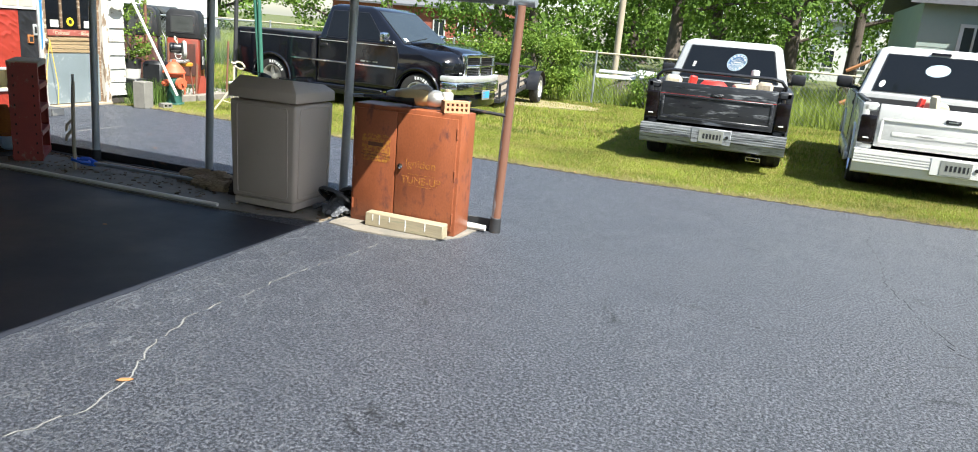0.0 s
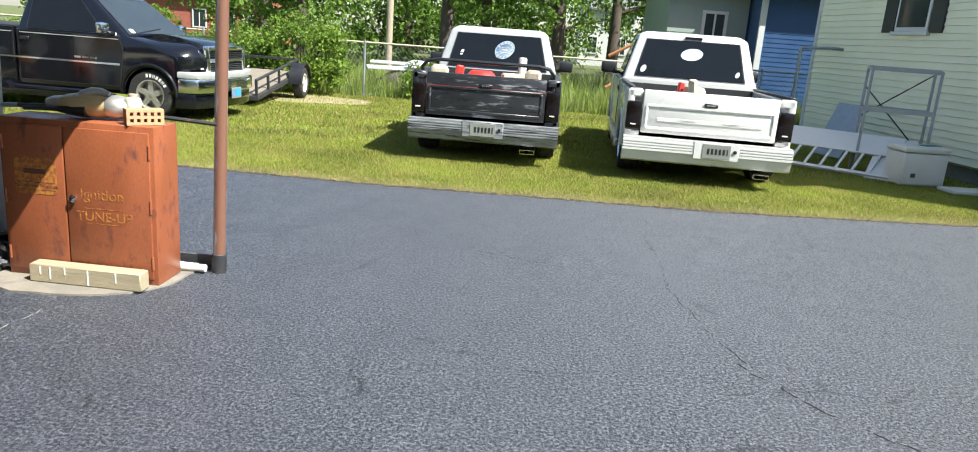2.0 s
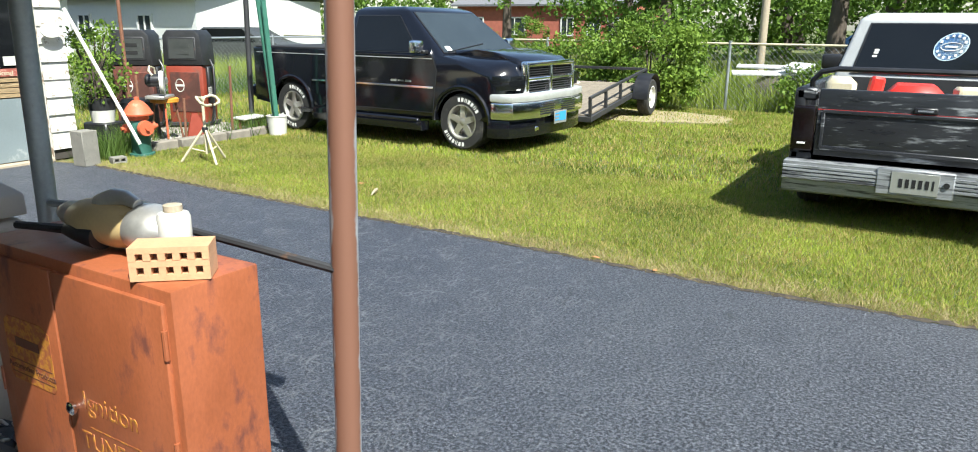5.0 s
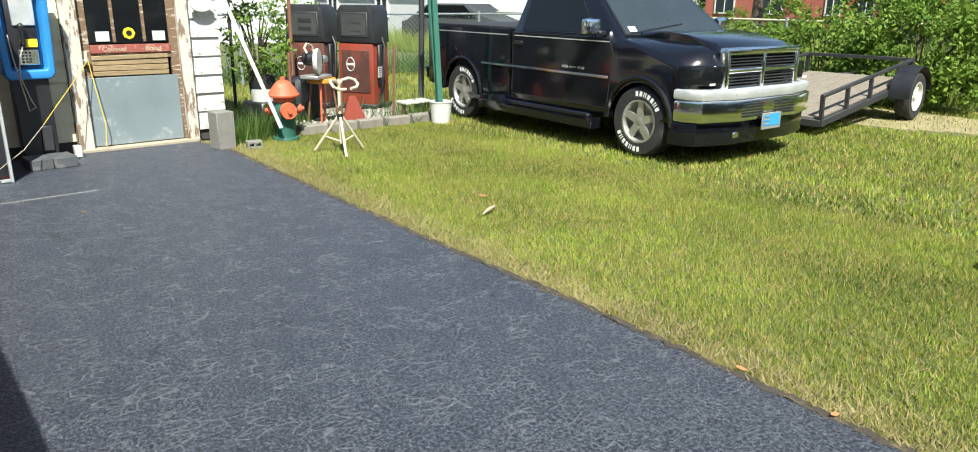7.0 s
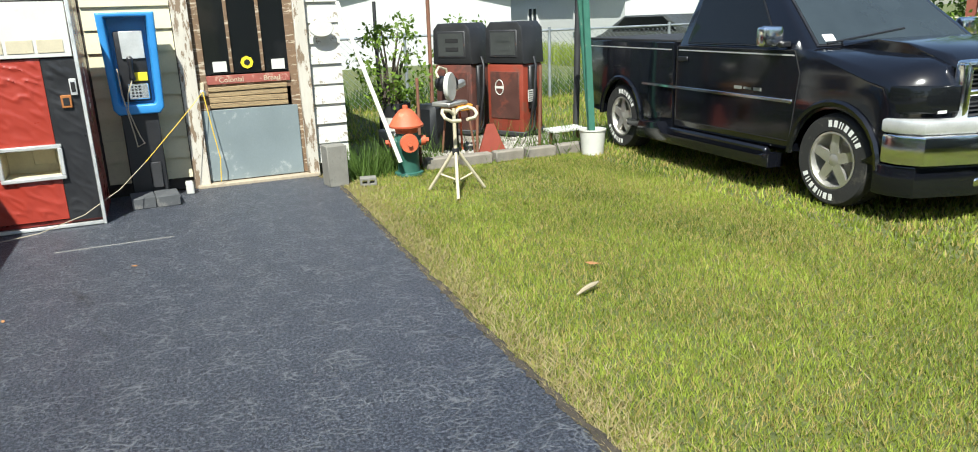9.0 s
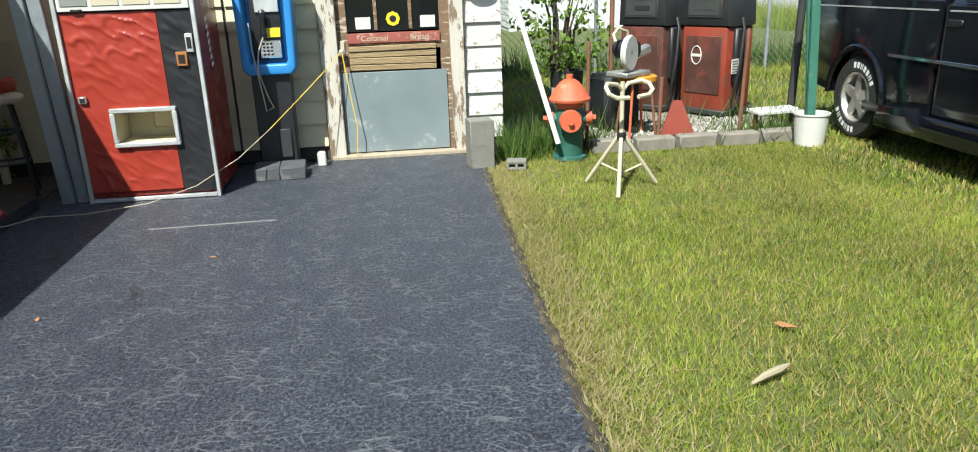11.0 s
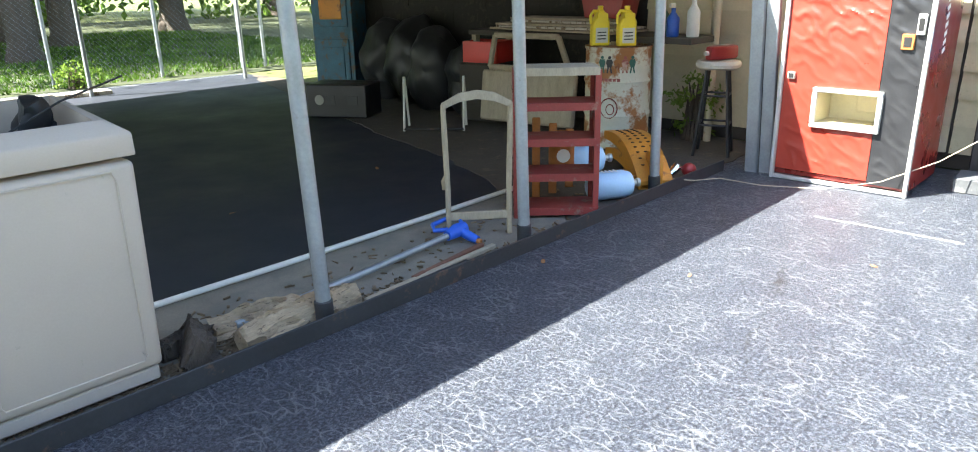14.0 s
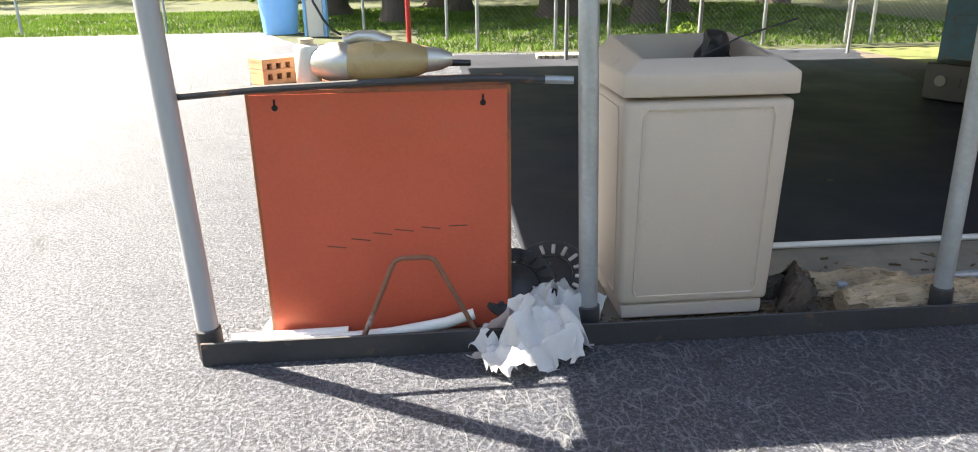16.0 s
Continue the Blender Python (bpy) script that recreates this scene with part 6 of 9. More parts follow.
def gas_cylinder(m, label):
    g = thing("gas_cylinder", m, label, "gas cylinder", "pale blue cylinders")
    bm = N()
    lathe(bm, [(0.02, -0.16), (0.07, -0.15), (0.095, -0.11), (0.097, 0.10), (0.08, 0.15), (0.03, 0.175)], 24, pose(0, 0, 0.097, 0, 90, 0))
    part("tank", bm, M["pale_blue"], g)
    bm = N()
    lathe(bm, [(0.022, 0.17), (0.02, 0.20), (0.03, 0.205), (0.03, 0.225)], 14, pose(0, 0, 0.097, 0, 90, 0))
    part("valve", bm, M["dull_alloy"], g)
    bm = N()
    for k in range(4):
        box(bm, (-0.05 + 0.03 * k, 0.0, 0.1945), (0.012, 0.06, 0.002))
    part("label_bars", bm, M["white_letter"], g)


gas_cylinder(pose(-6.74, 5.16, 0.012, 0, 0, 150), "pale blue gas cylinder lying on the ground")
gas_cylinder(pose(-6.72, 4.93, 0.16, 0, 0, 145), "pale blue gas cylinder lying on another")
bm = N()
tube(bm, [(-6.98 + 0.055 * math.cos(a * 0.7) + 0.012 * a * 0.3, 5.12 + 0.04 * math.sin(a * 0.7) + 0.002 * a, 0.03 + 0.002 * a) for a in range(36)], 0.010, 6)
solo("coiled_hose", bm, M["jug_blue"], label="dark blue coiled air hose on the ground", category="hose")


def ochre_step(m, label):
    """A curved, perforated step of cast iron."""
    s = thing("ramp_step", m, label, "ramp", "ochre ramps")
    bm = N()
    k = 14
    top = [(-0.42 + 0.84 * i / k, 0.20 + 0.06 * math.sin(math.pi * i / k) - 0.15 * (i / k) ** 3) for i in range(k + 1)]
    prism(bm, top + [(x, z - 0.03) for x, z in top[::-1]], -0.12, 0.12)
    deck = part("tread", bm, M["ochre"], s)
    for y in (-0.12, 0.12):
        bm = N()
        prism(bm, top + [(x, z - 0.06 - 0.03 * math.sin(3.14 * i / k)) for i, (x, z) in enumerate(top[::-1])], y - 0.008, y + 0.008)
        part("side_rib", bm, M["ochre"], s)
    for i in range(2, k - 1):
        for y in (-0.06, 0.0, 0.06):
            bm = N()
            x, z = top[i]
            lathe(bm, [(0.014, 0), (0.014, 0.003)], 8, Matrix.Translation((x, y, z + 0.0015)))
            part("hole", bm, M["under"], deck)


ochre_step(pose(-7.42, 4.94, 0.05, 0, 4, 52), "ochre yellow perforated metal step, rusty, stacked on another")
ochre_step(pose(-7.42, 4.96, -0.06, 0, 0, 52), "ochre yellow perforated metal step lying on the ground")
bm = N()
box(bm, (0, 0, 0.125), (0.20, 0.07, 0.25), bevel=0.018, seg=2)
solo("ramp_block", bm, M["ochre"], pose(-7.22, 5.22, 0.01, 0, 0, 50), "ochre yellow metal end block with rounded corners", "block")
bm = N()
for k in range(9):
    a = k * 0.7
    tube(bm, [(-6.95 - 0.03 * k, 5.0 - 0.02 * k, 0.02), (-7.12, 5.03, 0.10 + 0.01 * math.sin(a)), (-7.35, 4.9 + 0.02 * math.cos(a), 0.06)], 0.006, 5)
tagged(solo("wire_bundle", bm, M["rust_orange"], label="bundle of rusty bent wire on the ground", category="wire"), kind="stuff")
bm = N()
bmesh.ops.create_uvsphere(bm, u_segments=20, v_segments=12, radius=0.055, matrix=Matrix.Translation((-7.62, 5.28, 0.06)))
solo("maroon_ball", bm, M["dark_red"], label="small maroon ball on the ground", category="ball")
bm = N()
tube(bm, [(-7.45, 5.22, 0.05), (-7.50, 5.24, 0.10), (-7.55, 5.25, 0.08)], [0.03, 0.036, 0.02], 10)
solo("tap_fitting", bm, M["chrome"], label="chrome pipe fitting on the ground", category="fitting")


def drum():
    d = thing("oil_drum", pose(-8.28, 4.18, 0.01), "rusty white steel drum with faded printed figures", "drum")
    bm = N()
    prof = [(0.27, 0.0), (0.29, 0.01), (0.285, 0.03)]
    for z in (0.29, 0.58):
        prof += [(0.285, z - 0.03), (0.297, z), (0.285, z + 0.03)]
    prof += [(0.285, 0.84), (0.293, 0.855), (0.293, 0.87), (0.28, 0.87), (0.275, 0.855)]
    lathe(bm, prof, 36)
    part("shell", bm, M["drum"], d)

    def on_drum(a, z):
        return Matrix.Translation((0, 0, z)) @ pose(0, 0, 0, 0, 0, a) @ pose(0.2895, 0, 0, 90, 0, 90)

    cols = ("hydrant_green", "black_plastic", "rust_orange", "red_faded", "hydrant_green")
    for k, key in enumerate(cols):
        bm = N()
        m = on_drum(6 + k * 13, 0.66)
        lathe(bm, [(0.014, 0), (0.014, 0.002)], 10, m @ Matrix.Translation((0, 0.13, 0)))
        prism(bm, [(-0.018, 0.05), (0.018, 0.05), (0.03, 0.09), (0.02, 0.115), (-0.02, 0.115), (-0.03, 0.09)], 0.0, 0.002, m, axis="z")
        prism(bm, [(-0.016, 0.05), (-0.002, 0.05), (-0.012, 0.0), (-0.024, 0.0)], 0.0, 0.002, m, axis="z")
        prism(bm, [(0.002, 0.05), (0.016, 0.05), (0.026, 0.0), (0.014, 0.0)], 0.0, 0.002, m, axis="z")
        part("printed_figure", bm, M[key], d, "small printed figure shape")
    bm = N()
    for k in range(6):
        box(bm, (on_drum(0 + k * 7, 0.60)).translation, (0.006, 0.028, 0.03), rz=k * 7)
    part("printed_bars", bm, M["red_faded"], d)
    bm = N()
    m = on_drum(20, 0.36)
    tube(bm, [m @ Vector((0.075 * math.cos(k * 0.35), 0.085 * math.sin(k * 0.35), 0.0)) for k in range(18)], 0.005, 4, True)
    tube(bm, [m @ Vector((0.035 * math.cos(k * 0.35) + 0.01, 0.045 * math.sin(k * 0.35) - 0.01, 0.0)) for k in range(18)], 0.004, 4, True)
    part("printed_outline", bm, M["machine_side"], d)


drum()


def jug(m, key, label, cap="jug_yellow", h=0.30):
    """A handled plastic bottle with a printed panel."""
    j = thing("plastic_jug", m, label, "jug", "plastic jugs")
    bm = N()
    prism(bm, [(-0.075, 0), (0.075, 0), (0.08, 0.02), (0.08, h * 0.62), (0.055, h * 0.80), (0.02, h * 0.9), (0.02, h), (-0.02, h), (-0.035, h * 0.86), (-0.075, h * 0.7), (-0.08, 0.02)], -0.05, 0.05, bevel=0.02, seg=3)
    part("bottle", bm, M[key], j)
    bm = N()
    tube(bm, [(0.02, 0, h * 0.97), (0.06, 0, h * 0.98), (0.088, 0, h * 0.85), (0.082, 0, h * 0.62)], 0.013, 8)
    part("handle", bm, M[key], j)
    bm = N()
    lathe(bm, [(0.024, h), (0.024, h + 0.03), (0.018, h + 0.034)], 14)
    part("cap", bm, M[cap], j)
    bm = N()
    box(bm, (0, 0.0505, h * 0.30), (0.11, 0.003, h * 0.42))
    lab = part("label", bm, M["white_plastic"], j)
    bm = N()
    for k in range(3):
        box(bm, (0, 0.0525, h * (0.2 + 0.09 * k)), (0.08, 0.002, 0.010))
    part("label_bars", bm, M["black_plastic"], lab)


jug(pose(-8.16, 4.06, 0.88, 0, 0, -35), "jug_yellow", "bright yellow plastic jug on the drum")
jug(pose(-8.24, 4.28, 0.88, 0, 0, -35), "jug_yellow", "bright yellow plastic jug on the drum")


def stool():
    s = thing("bar_stool", pose(-8.42, 5.06, 0.01, 0, 0, 20), "dark metal stool with a worn cream round cushion", "stool")
    for k in range(4):
        a = math.radians(45 + 90 * k)
        bm = N()
        cyl(bm, (0.20 * math.cos(a), 0.20 * math.sin(a), 0), (0.11 * math.cos(a), 0.11 * math.sin(a), 0.72), 0.014, n=10)
        part("leg", bm, M["black_plastic"], s)
    for z, r in ((0.26, 0.17), (0.50, 0.142)):
        for k in range(4):
            a, b_ = math.radians(45 + 90 * k), math.radians(135 + 90 * k)
            bm = N()
            cyl(bm, (r * math.cos(a), r * math.sin(a), z), (r * math.cos(b_), r * math.sin(b_), z), 0.009, n=8)
            part("rung", bm, M["black_plastic"], s)
    bm = N()
    lathe(bm, [(0.15, 0.71), (0.175, 0.725), (0.18, 0.75), (0.165, 0.775), (0.02, 0.782)], 26)
    crumple(bm, 0.008, 9, 3)
    part("cushion", bm, M["cushion"], s, "worn cream cushion")
    j = thing("oil_jug", pose(-8.42, 5.06, 0.85, 90, 0, 75), "dark red plastic oil jug lying on the stool", "jug")
    bm = N()
    prism(bm, [(-0.06, -0.15), (0.06, -0.15), (0.065, 0.06), (0.03, 0.13), (-0.02, 0.14), (-0.065, 0.06)], -0.055, 0.055, bevel=0.02, seg=2)
    part("bottle", bm, M["dark_red"], j)
    bm = N()
    lathe(bm, [(0.018, 0.138), (0.018, 0.17)], 12, pose(0, 0, 0))
    part("cap", bm, M["white_plastic"], j)
    bm = N()
    box(bm, (0, 0.057, -0.05), (0.06, 0.003, 0.09))
    part("label", bm, M["cream_paint"], j)


stool()

for k, (x, y, top, r, key, lab) in enumerate((
        (-8.42, 5.44, (-8.5, 5.36, 1.66), 0.03, "dark_steel", "dark pipe leaning beside the stool"),
        (-8.86, 4.78, (-8.86, 4.80, 1.6), 0.035, "cream_paint", "thin pale pipe standing against the siding"))):
    bm = N()
    cyl(bm, (x, y, 0.0), top, r, n=12)
    solo("leaning_pipe", bm, M[key], label=lab, category="pipe")
for k, (y, dx) in enumerate(((5.56, 0.0), (5.66, -0.03))):
    p = thing("channel_post", pose(-8.07 + dx, y, 0, 2.0, 1.5, 0), "grey metal channel strip leaning beside the drinks machine", "metal strip", "channel strips")
    bm = N()
    box(bm, (0, 0, 0.83), (0.01, 0.085, 1.66), bevel=0.002)
    part("web", bm, M["galv"], p)
    for s in (-1, 1):
        bm = N()
        box(bm, (-0.018, s * 0.042, 0.83), (0.036, 0.008, 1.66))
        part("flange", bm, M["galv"], p)


def drinks_machine():
    v = thing("vending_machine", pose(-8.04, 6.20, 0.0), "old red and black drinks vending machine with a hollow delivery slot", "vending machine")
    w, d, h = 0.94, 0.66, 1.82
    for y in (-w / 2 + 0.012, w / 2 - 0.012):
        bm = N()
        box(bm, (-d / 2, y, h / 2 + 0.02), (d, 0.024, h - 0.04), bevel=0.004)
        part("side_panel", bm, M["machine_side"], v, "dark red enamel side")
    bm = N()
    box(bm, (-d / 2, 0, h - 0.012), (d, w - 0.05, 0.024))
    box(bm, (-d + 0.012, 0, h / 2), (0.024, w - 0.05, h - 0.05))
    box(bm, (-d / 2, 0, 0.05), (d - 0.04, w - 0.05, 0.03))
    part("case", bm, M["machine_side"], v, "dark red enamel case")
    bm = N()
    for y in (-w / 2 + 0.014, w / 2 - 0.014):
        box(bm, (0.012, y, h / 2), (0.03, 0.028, h), bevel=0.004)
    for z in (0.018, h - 0.014):
        box(bm, (0.012, 0, z), (0.03, w - 0.056, 0.028), bevel=0.004)
    part("door_trim", bm, M["alu"], v, "aluminium edge trim")

    def vinyl(y0, y1, z0, z1, key, name, hole=None, amp=0.006):
        ny, nz = int((y1 - y0) / 0.012), int((z1 - z0) / 0.012)
        bm = N()
        g = {}
        for i in range(ny + 1):
            for j in range(nz + 1):
                y, z = y0 + (y1 - y0) * i / ny, z0 + (z1 - z0) * j / nz
                f = min(1.0, min(y - y0, y1 - y, z - z0, z1 - z) / 0.04)
                up = 0.45 + 0.9 * max(0, min(1, (z - 0.75) / 0.4)) + (0.5 if z < 0.38 else 0)
                fold = 1 - abs(noise.noise(Vector((y * 8.0 + 2, z * 13.0 + y * 9, 0.4)))) * 4
                dx = amp * f * up * (max(0.0, fold) * 1.3 + noise.noise(Vector((y * 20, z * 17, 3.0))) * 0.45)
                g[i, j] = bm.verts.new((0.0 + dx, y, z))
        for i in range(ny):
            for j in range(nz):
                yc, zc = y0 + (y1 - y0) * (i + 0.5) / ny, z0 + (z1 - z0) * (j + 0.5) / nz
                if hole and hole[0] < yc < hole[1] and hole[2] < zc < hole[3]:
                    continue
                bm.faces.new((g[i, j], g[i + 1, j], g[i + 1, j + 1], g[i, j + 1]))
        for vv in [q for q in bm.verts if not q.link_faces]:
            bm.verts.remove(vv)
        r = bmesh.ops.extrude_face_region(bm, geom=list(bm.faces))
        for e in r["geom"]:
            if isinstance(e, bmesh.types.BMVert):
                e.co.x -= 0.02
        return part(name, bm, M[key], v)

    vinyl(-0.44, 0.20, 0.075, 1.355, "machine_red", "red_panel", (-0.20, 0.20, 0.44, 0.66), 0.0055)
    vinyl(0.204, 0.44, 0.055, 1.355, "machine_black", "black_panel", None, 0.004)
    bm = N()
    for z in (0.425, 0.675):
        box(bm, (0.016, 0.01, z), (0.035, 0.46, 0.032), bevel=0.005)
    for y in (-0.205, 0.225):
        box(bm, (0.016, y, 0.55), (0.035, 0.032, 0.22), bevel=0.005)
    slot = part("delivery_slot", bm, M["alu"], v, "aluminium frame round the delivery slot")
    bm = N()
    box(bm, (-0.16, 0.0, 0.43), (0.28, 0.40, 0.012))
    box(bm, (-0.16, 0.0, 0.67), (0.28, 0.40, 0.012))
    box(bm, (-0.30, 0.0, 0.55), (0.012, 0.40, 0.24))
    for y in (-0.205, 0.205):
        box(bm, (-0.16, y, 0.55), (0.28, 0.012, 0.24))
    part("slot_box", bm, M["cream_siding"], slot)
    bm = N()
    box(bm, (-0.28, 0.07, 0.56), (0.012, 0.16, 0.12), bevel=0.003)
    part("slot_flap", bm, M["cream_siding"], slot)
    bm = N()
    box(bm, (0.004, 0.0, 1.575), (0.03, 0.87, 0.42), bevel=0.004)
    head = part("header_panel", bm, M["white_plastic"], v, "white header panel with selection cards")
    for k in range(4):
        bm = N()
        box(bm, (0.021, -0.32 + 0.205 * k, 1.45), (0.006, 0.18, 0.10), bevel=0.002)
        part("selection_card", bm, M["cream_paint"] if k else M["plate"], head)
    for (y, z, sy, sz, key, nm) in ((0.335, 1.02, 0.075, 0.10, "rust_orange", "coin_return"), (0.40, 1.13, 0.05, 0.13, "alu", "coin_slot"), (-0.385, 0.76, 0.055, 0.05, "dull_alloy", "door_lock"), (-0.31, 1.37, 0.08, 0.02, "black_plastic", "header_clip")):
        bm = N()
        box(bm, (0.012, y, z), (0.022, sy, sz), bevel=0.004)
        p = part(nm, bm, M[key], v)
        bm = N()
        box(bm, (0.024, y, z), (0.004, sy * 0.6, sz * 0.6))
        part("recess", bm, M["under"], p)
    bm = N()
    for k in range(7):
        box(bm, (-0.30 + 0.006 * k, w / 2 + 0.0015, 0.95 + 0.055 * k), (0.06, 0.002, 0.03), ry=20)
    part("side_script", bm, M["white_letter"], v, "white faded script shape")


drinks_machine()


def pay_phone():
    p = thing("pay_phone", pose(-8.78, 7.03, 0), "blue moulded pay phone shell on a black pedestal", "pay phone")
    bm = N()
    box(bm, (-0.03, -0.005, 0.42), (0.16, 0.31, 0.80), bevel=0.01)
    part("pedestal", bm, M["black_plastic"], p)
    bm = N()
    box(bm, (0.055, 0.06, 0.24), (0.03, 0.10, 0.24), bevel=0.006)
    part("access_plate", bm, M["dark_steel"], p)
    bm = N()
    o = [(-0.21, 0.86), (-0.17, 0.81), (0.17, 0.81), (0.21, 0.86), (0.235, 1.70), (-0.235, 1.70)]
    i_ = [(-0.155, 0.92), (-0.135, 0.895), (0.135, 0.895), (0.155, 0.92), (0.17, 1.66), (-0.17, 1.66)]
    a = [bm.verts.new((0.10, y, z)) for y, z in o]
    b = [bm.verts.new((0.10, y, z)) for y, z in i_]
    c = [bm.verts.new((-0.12, y * 1.02, z)) for y, z in o]
    e = [bm.verts.new((-0.05, y * 0.92, z)) for y, z in i_]
    for r0, r1 in ((c, a), (a, b), (b, e)):
        for k in range(6):
            bm.faces.new((r0[k], r0[(k + 1) % 6], r1[(k + 1) % 6], r1[k]))
    bm.faces.new(e)
    bm.faces.new(c[::-1])
    bmesh.ops.bevel(bm, geom=[x for x in bm.edges if all(q in a + b for q in x.verts)], offset=0.015, segments=3, profile=0.5, affect="EDGES")
    part("shell", bm, M["phone_blue"], p, "bright blue plastic shell")
    bm = N()
    box(bm, (-0.02, 0.0, 1.23), (0.06, 0.24, 0.62), bevel=0.012, seg=2)
    unit = part("phone_unit", bm, M["black_plastic"], p)
    bm = N()
    box(bm, (0.018, 0.02, 1.42), (0.02, 0.19, 0.24), bevel=0.004)
    part("card_panel", bm, M["alu"], unit)
    bm = N()
    box(bm, (0.02, 0.04, 1.14), (0.02, 0.14, 0.075), bevel=0.003)
    part("yellow_card", bm, M["jug_yellow"], unit)
    bm = N()
    box(bm, (0.02, 0.02, 1.01), (0.025, 0.17, 0.14), bevel=0.006)
    ck = part("keypad_plate", bm, M["chrome"], unit)
    for r in range(4):
        for q in range(3):
            bm = N()
            box(bm, (0.035, -0.03 + 0.03 * q, 0.97 + 0.028 * r), (0.008, 0.018, 0.016), bevel=0.002)
            part("key", bm, M["black_plastic"], ck)
    bm = N()
    tube(bm, [(0.045, -0.015, 1.30), (0.075, -0.015, 1.29), (0.078, -0.015, 1.22), (0.075, -0.015, 1.14), (0.045, -0.015, 1.13)], [0.028, 0.026, 0.016, 0.026, 0.028], 10)
    part("handset", bm, M["black_plastic"], unit)
    bm = N()
    tube(bm, [(0.06, -0.015, 1.13), (0.09, -0.07, 1.0), (0.11, -0.09, 0.85), (0.10, -0.03, 0.62), (0.10, 0.0, 0.55), (0.105, -0.06, 0.52), (0.105, -0.07, 0.62), (0.09, -0.12, 1.0), (0.05, -0.13, 1.22)], 0.006, 6)
    part("handset_cord", bm, M["pale_cable"], unit, "pale hanging cord")
    for k, (y, x) in enumerate(((-0.105, 0.0), (0.10, 0.0))):
        bm = N()
        box(bm, (0, 0, 0.05), (0.30, 0.20, 0.10), bevel=0.006)
        solo("paving_block", bm, M["slate"], pose(-8.54, 7.05 + y, 0.0, 0, 0, 4), "flat dark concrete block on the ground by the phone", "block", "blocks by the phone")


pay_phone()
bm = N()
box(bm, (0, 0, 0.06), (0.10, 0.07, 0.12), bevel=0.01)
crumple(bm, 0.008, 12, 2)
solo("plaster_lump", bm, M["white_plastic"], pose(-8.86, 7.36, 0.0), "white lump of plaster on the ground beside the door", "rubble")


def cinder_block():
    b = thing("cinder_block", pose(-8.46, 8.70, 0, 0, 0, 6), "grey hollow concrete block standing on end", "concrete block")
    bm = N()
    for y in (-0.085, 0.085):
        box(bm, (0, y, 0.20), (0.20, 0.03, 0.40), bevel=0.006)
    for z in (0.018, 0.20, 0.382):
        box(bm, (0, 0, z), (0.20, 0.15, 0.035), bevel=0.004)
    box(bm, (0.092, 0, 0.2), (0.014, 0.16, 0.38))
    part("block_shell", bm, M["block"], b)


cinder_block()
bm = N()
for z in (0.012, 0.068):
    box(bm, (0, 0, z), (0.12, 0.16, 0.024), bevel=0.004)
for y in (-0.07, 0.0, 0.07):
    box(bm, (0, y, 0.04), (0.12, 0.022, 0.035))
solo("broken_block", bm, M["block"], pose(-8.30, 8.98, -0.005, 0, 0, -12), "broken piece of hollow block on the ground", "concrete block")
bm = N()
cyl(bm, (-8.42, 9.36, 0.16), (-9.0, 8.98, 1.75), 0.022, n=12)
solo("leaning_pole", bm, M["pvc"], label="long white pole leaning against the store wall", category="pole")
bm = N()
lathe(bm, [(0.10, 0.0), (0.105, 0.01), (0.10, 0.02)], 26, pose(-9.02, 8.80, 1.50, 0, 90, 0) @ Matrix.Diagonal((0.8, 1.2, 1, 1)))
solo("wall_disc", bm, M["white_plastic"], label="white round plate fixed to the siding", category="wall fitting")


# ---- the old pump island ----
def fire_hydrant():
    h = thing("fire_hydrant", pose(-8.60, 9.50, -0.01, 0, 0, -10), "old fire hydrant with red-orange bonnet and green barrel", "fire hydrant")
    bm = N()
    lathe(bm, [(0.15, 0), (0.15, 0.03), (0.115, 0.035), (0.11, 0.26), (0.125, 0.30), (0.125, 0.40), (0.10, 0.46)], 22)
    part("barrel", bm, M["hydrant_green"], h)
    bm = N()
    lathe(bm, [(0.175, 0.50), (0.18, 0.52), (0.165, 0.54), (0.13, 0.60), (0.085, 0.655), (0.05, 0.68), (0.03, 0.685), (0.028, 0.72), (0.01, 0.725)], 24)
    lathe(bm, [(0.11, 0.44), (0.12, 0.46), (0.12, 0.50), (0.11, 0.505)], 20)
    part("bonnet", bm, M["hydrant_red"], h)
    for d, r, l in (((1, 0), 0.085, 0.20), ((0, 1), 0.05, 0.19), ((0, -1), 0.05, 0.19)):
        bm = N()
        v = Vector((d[0], d[1], 0))
        cyl(bm, v * 0.08 + Vector((0, 0, 0.35)), v * (l - 0.05) + Vector((0, 0, 0.35)), r * 1.05, n=16)
        part("outlet", bm, M["hydrant_green"], h)
        bm = N()
        cyl(bm, v * (l - 0.05) + Vector((0, 0, 0.35)), v * l + Vector((0, 0, 0.35)), r * 1.15, r * 1.05, n=16)
        cyl(bm, v * l + Vector((0, 0, 0.35)), v * (l + 0.035) + Vector((0, 0, 0.35)), 0.025, n=6)
        part("cap", bm, M["hydrant_red"], h)


fire_hydrant()


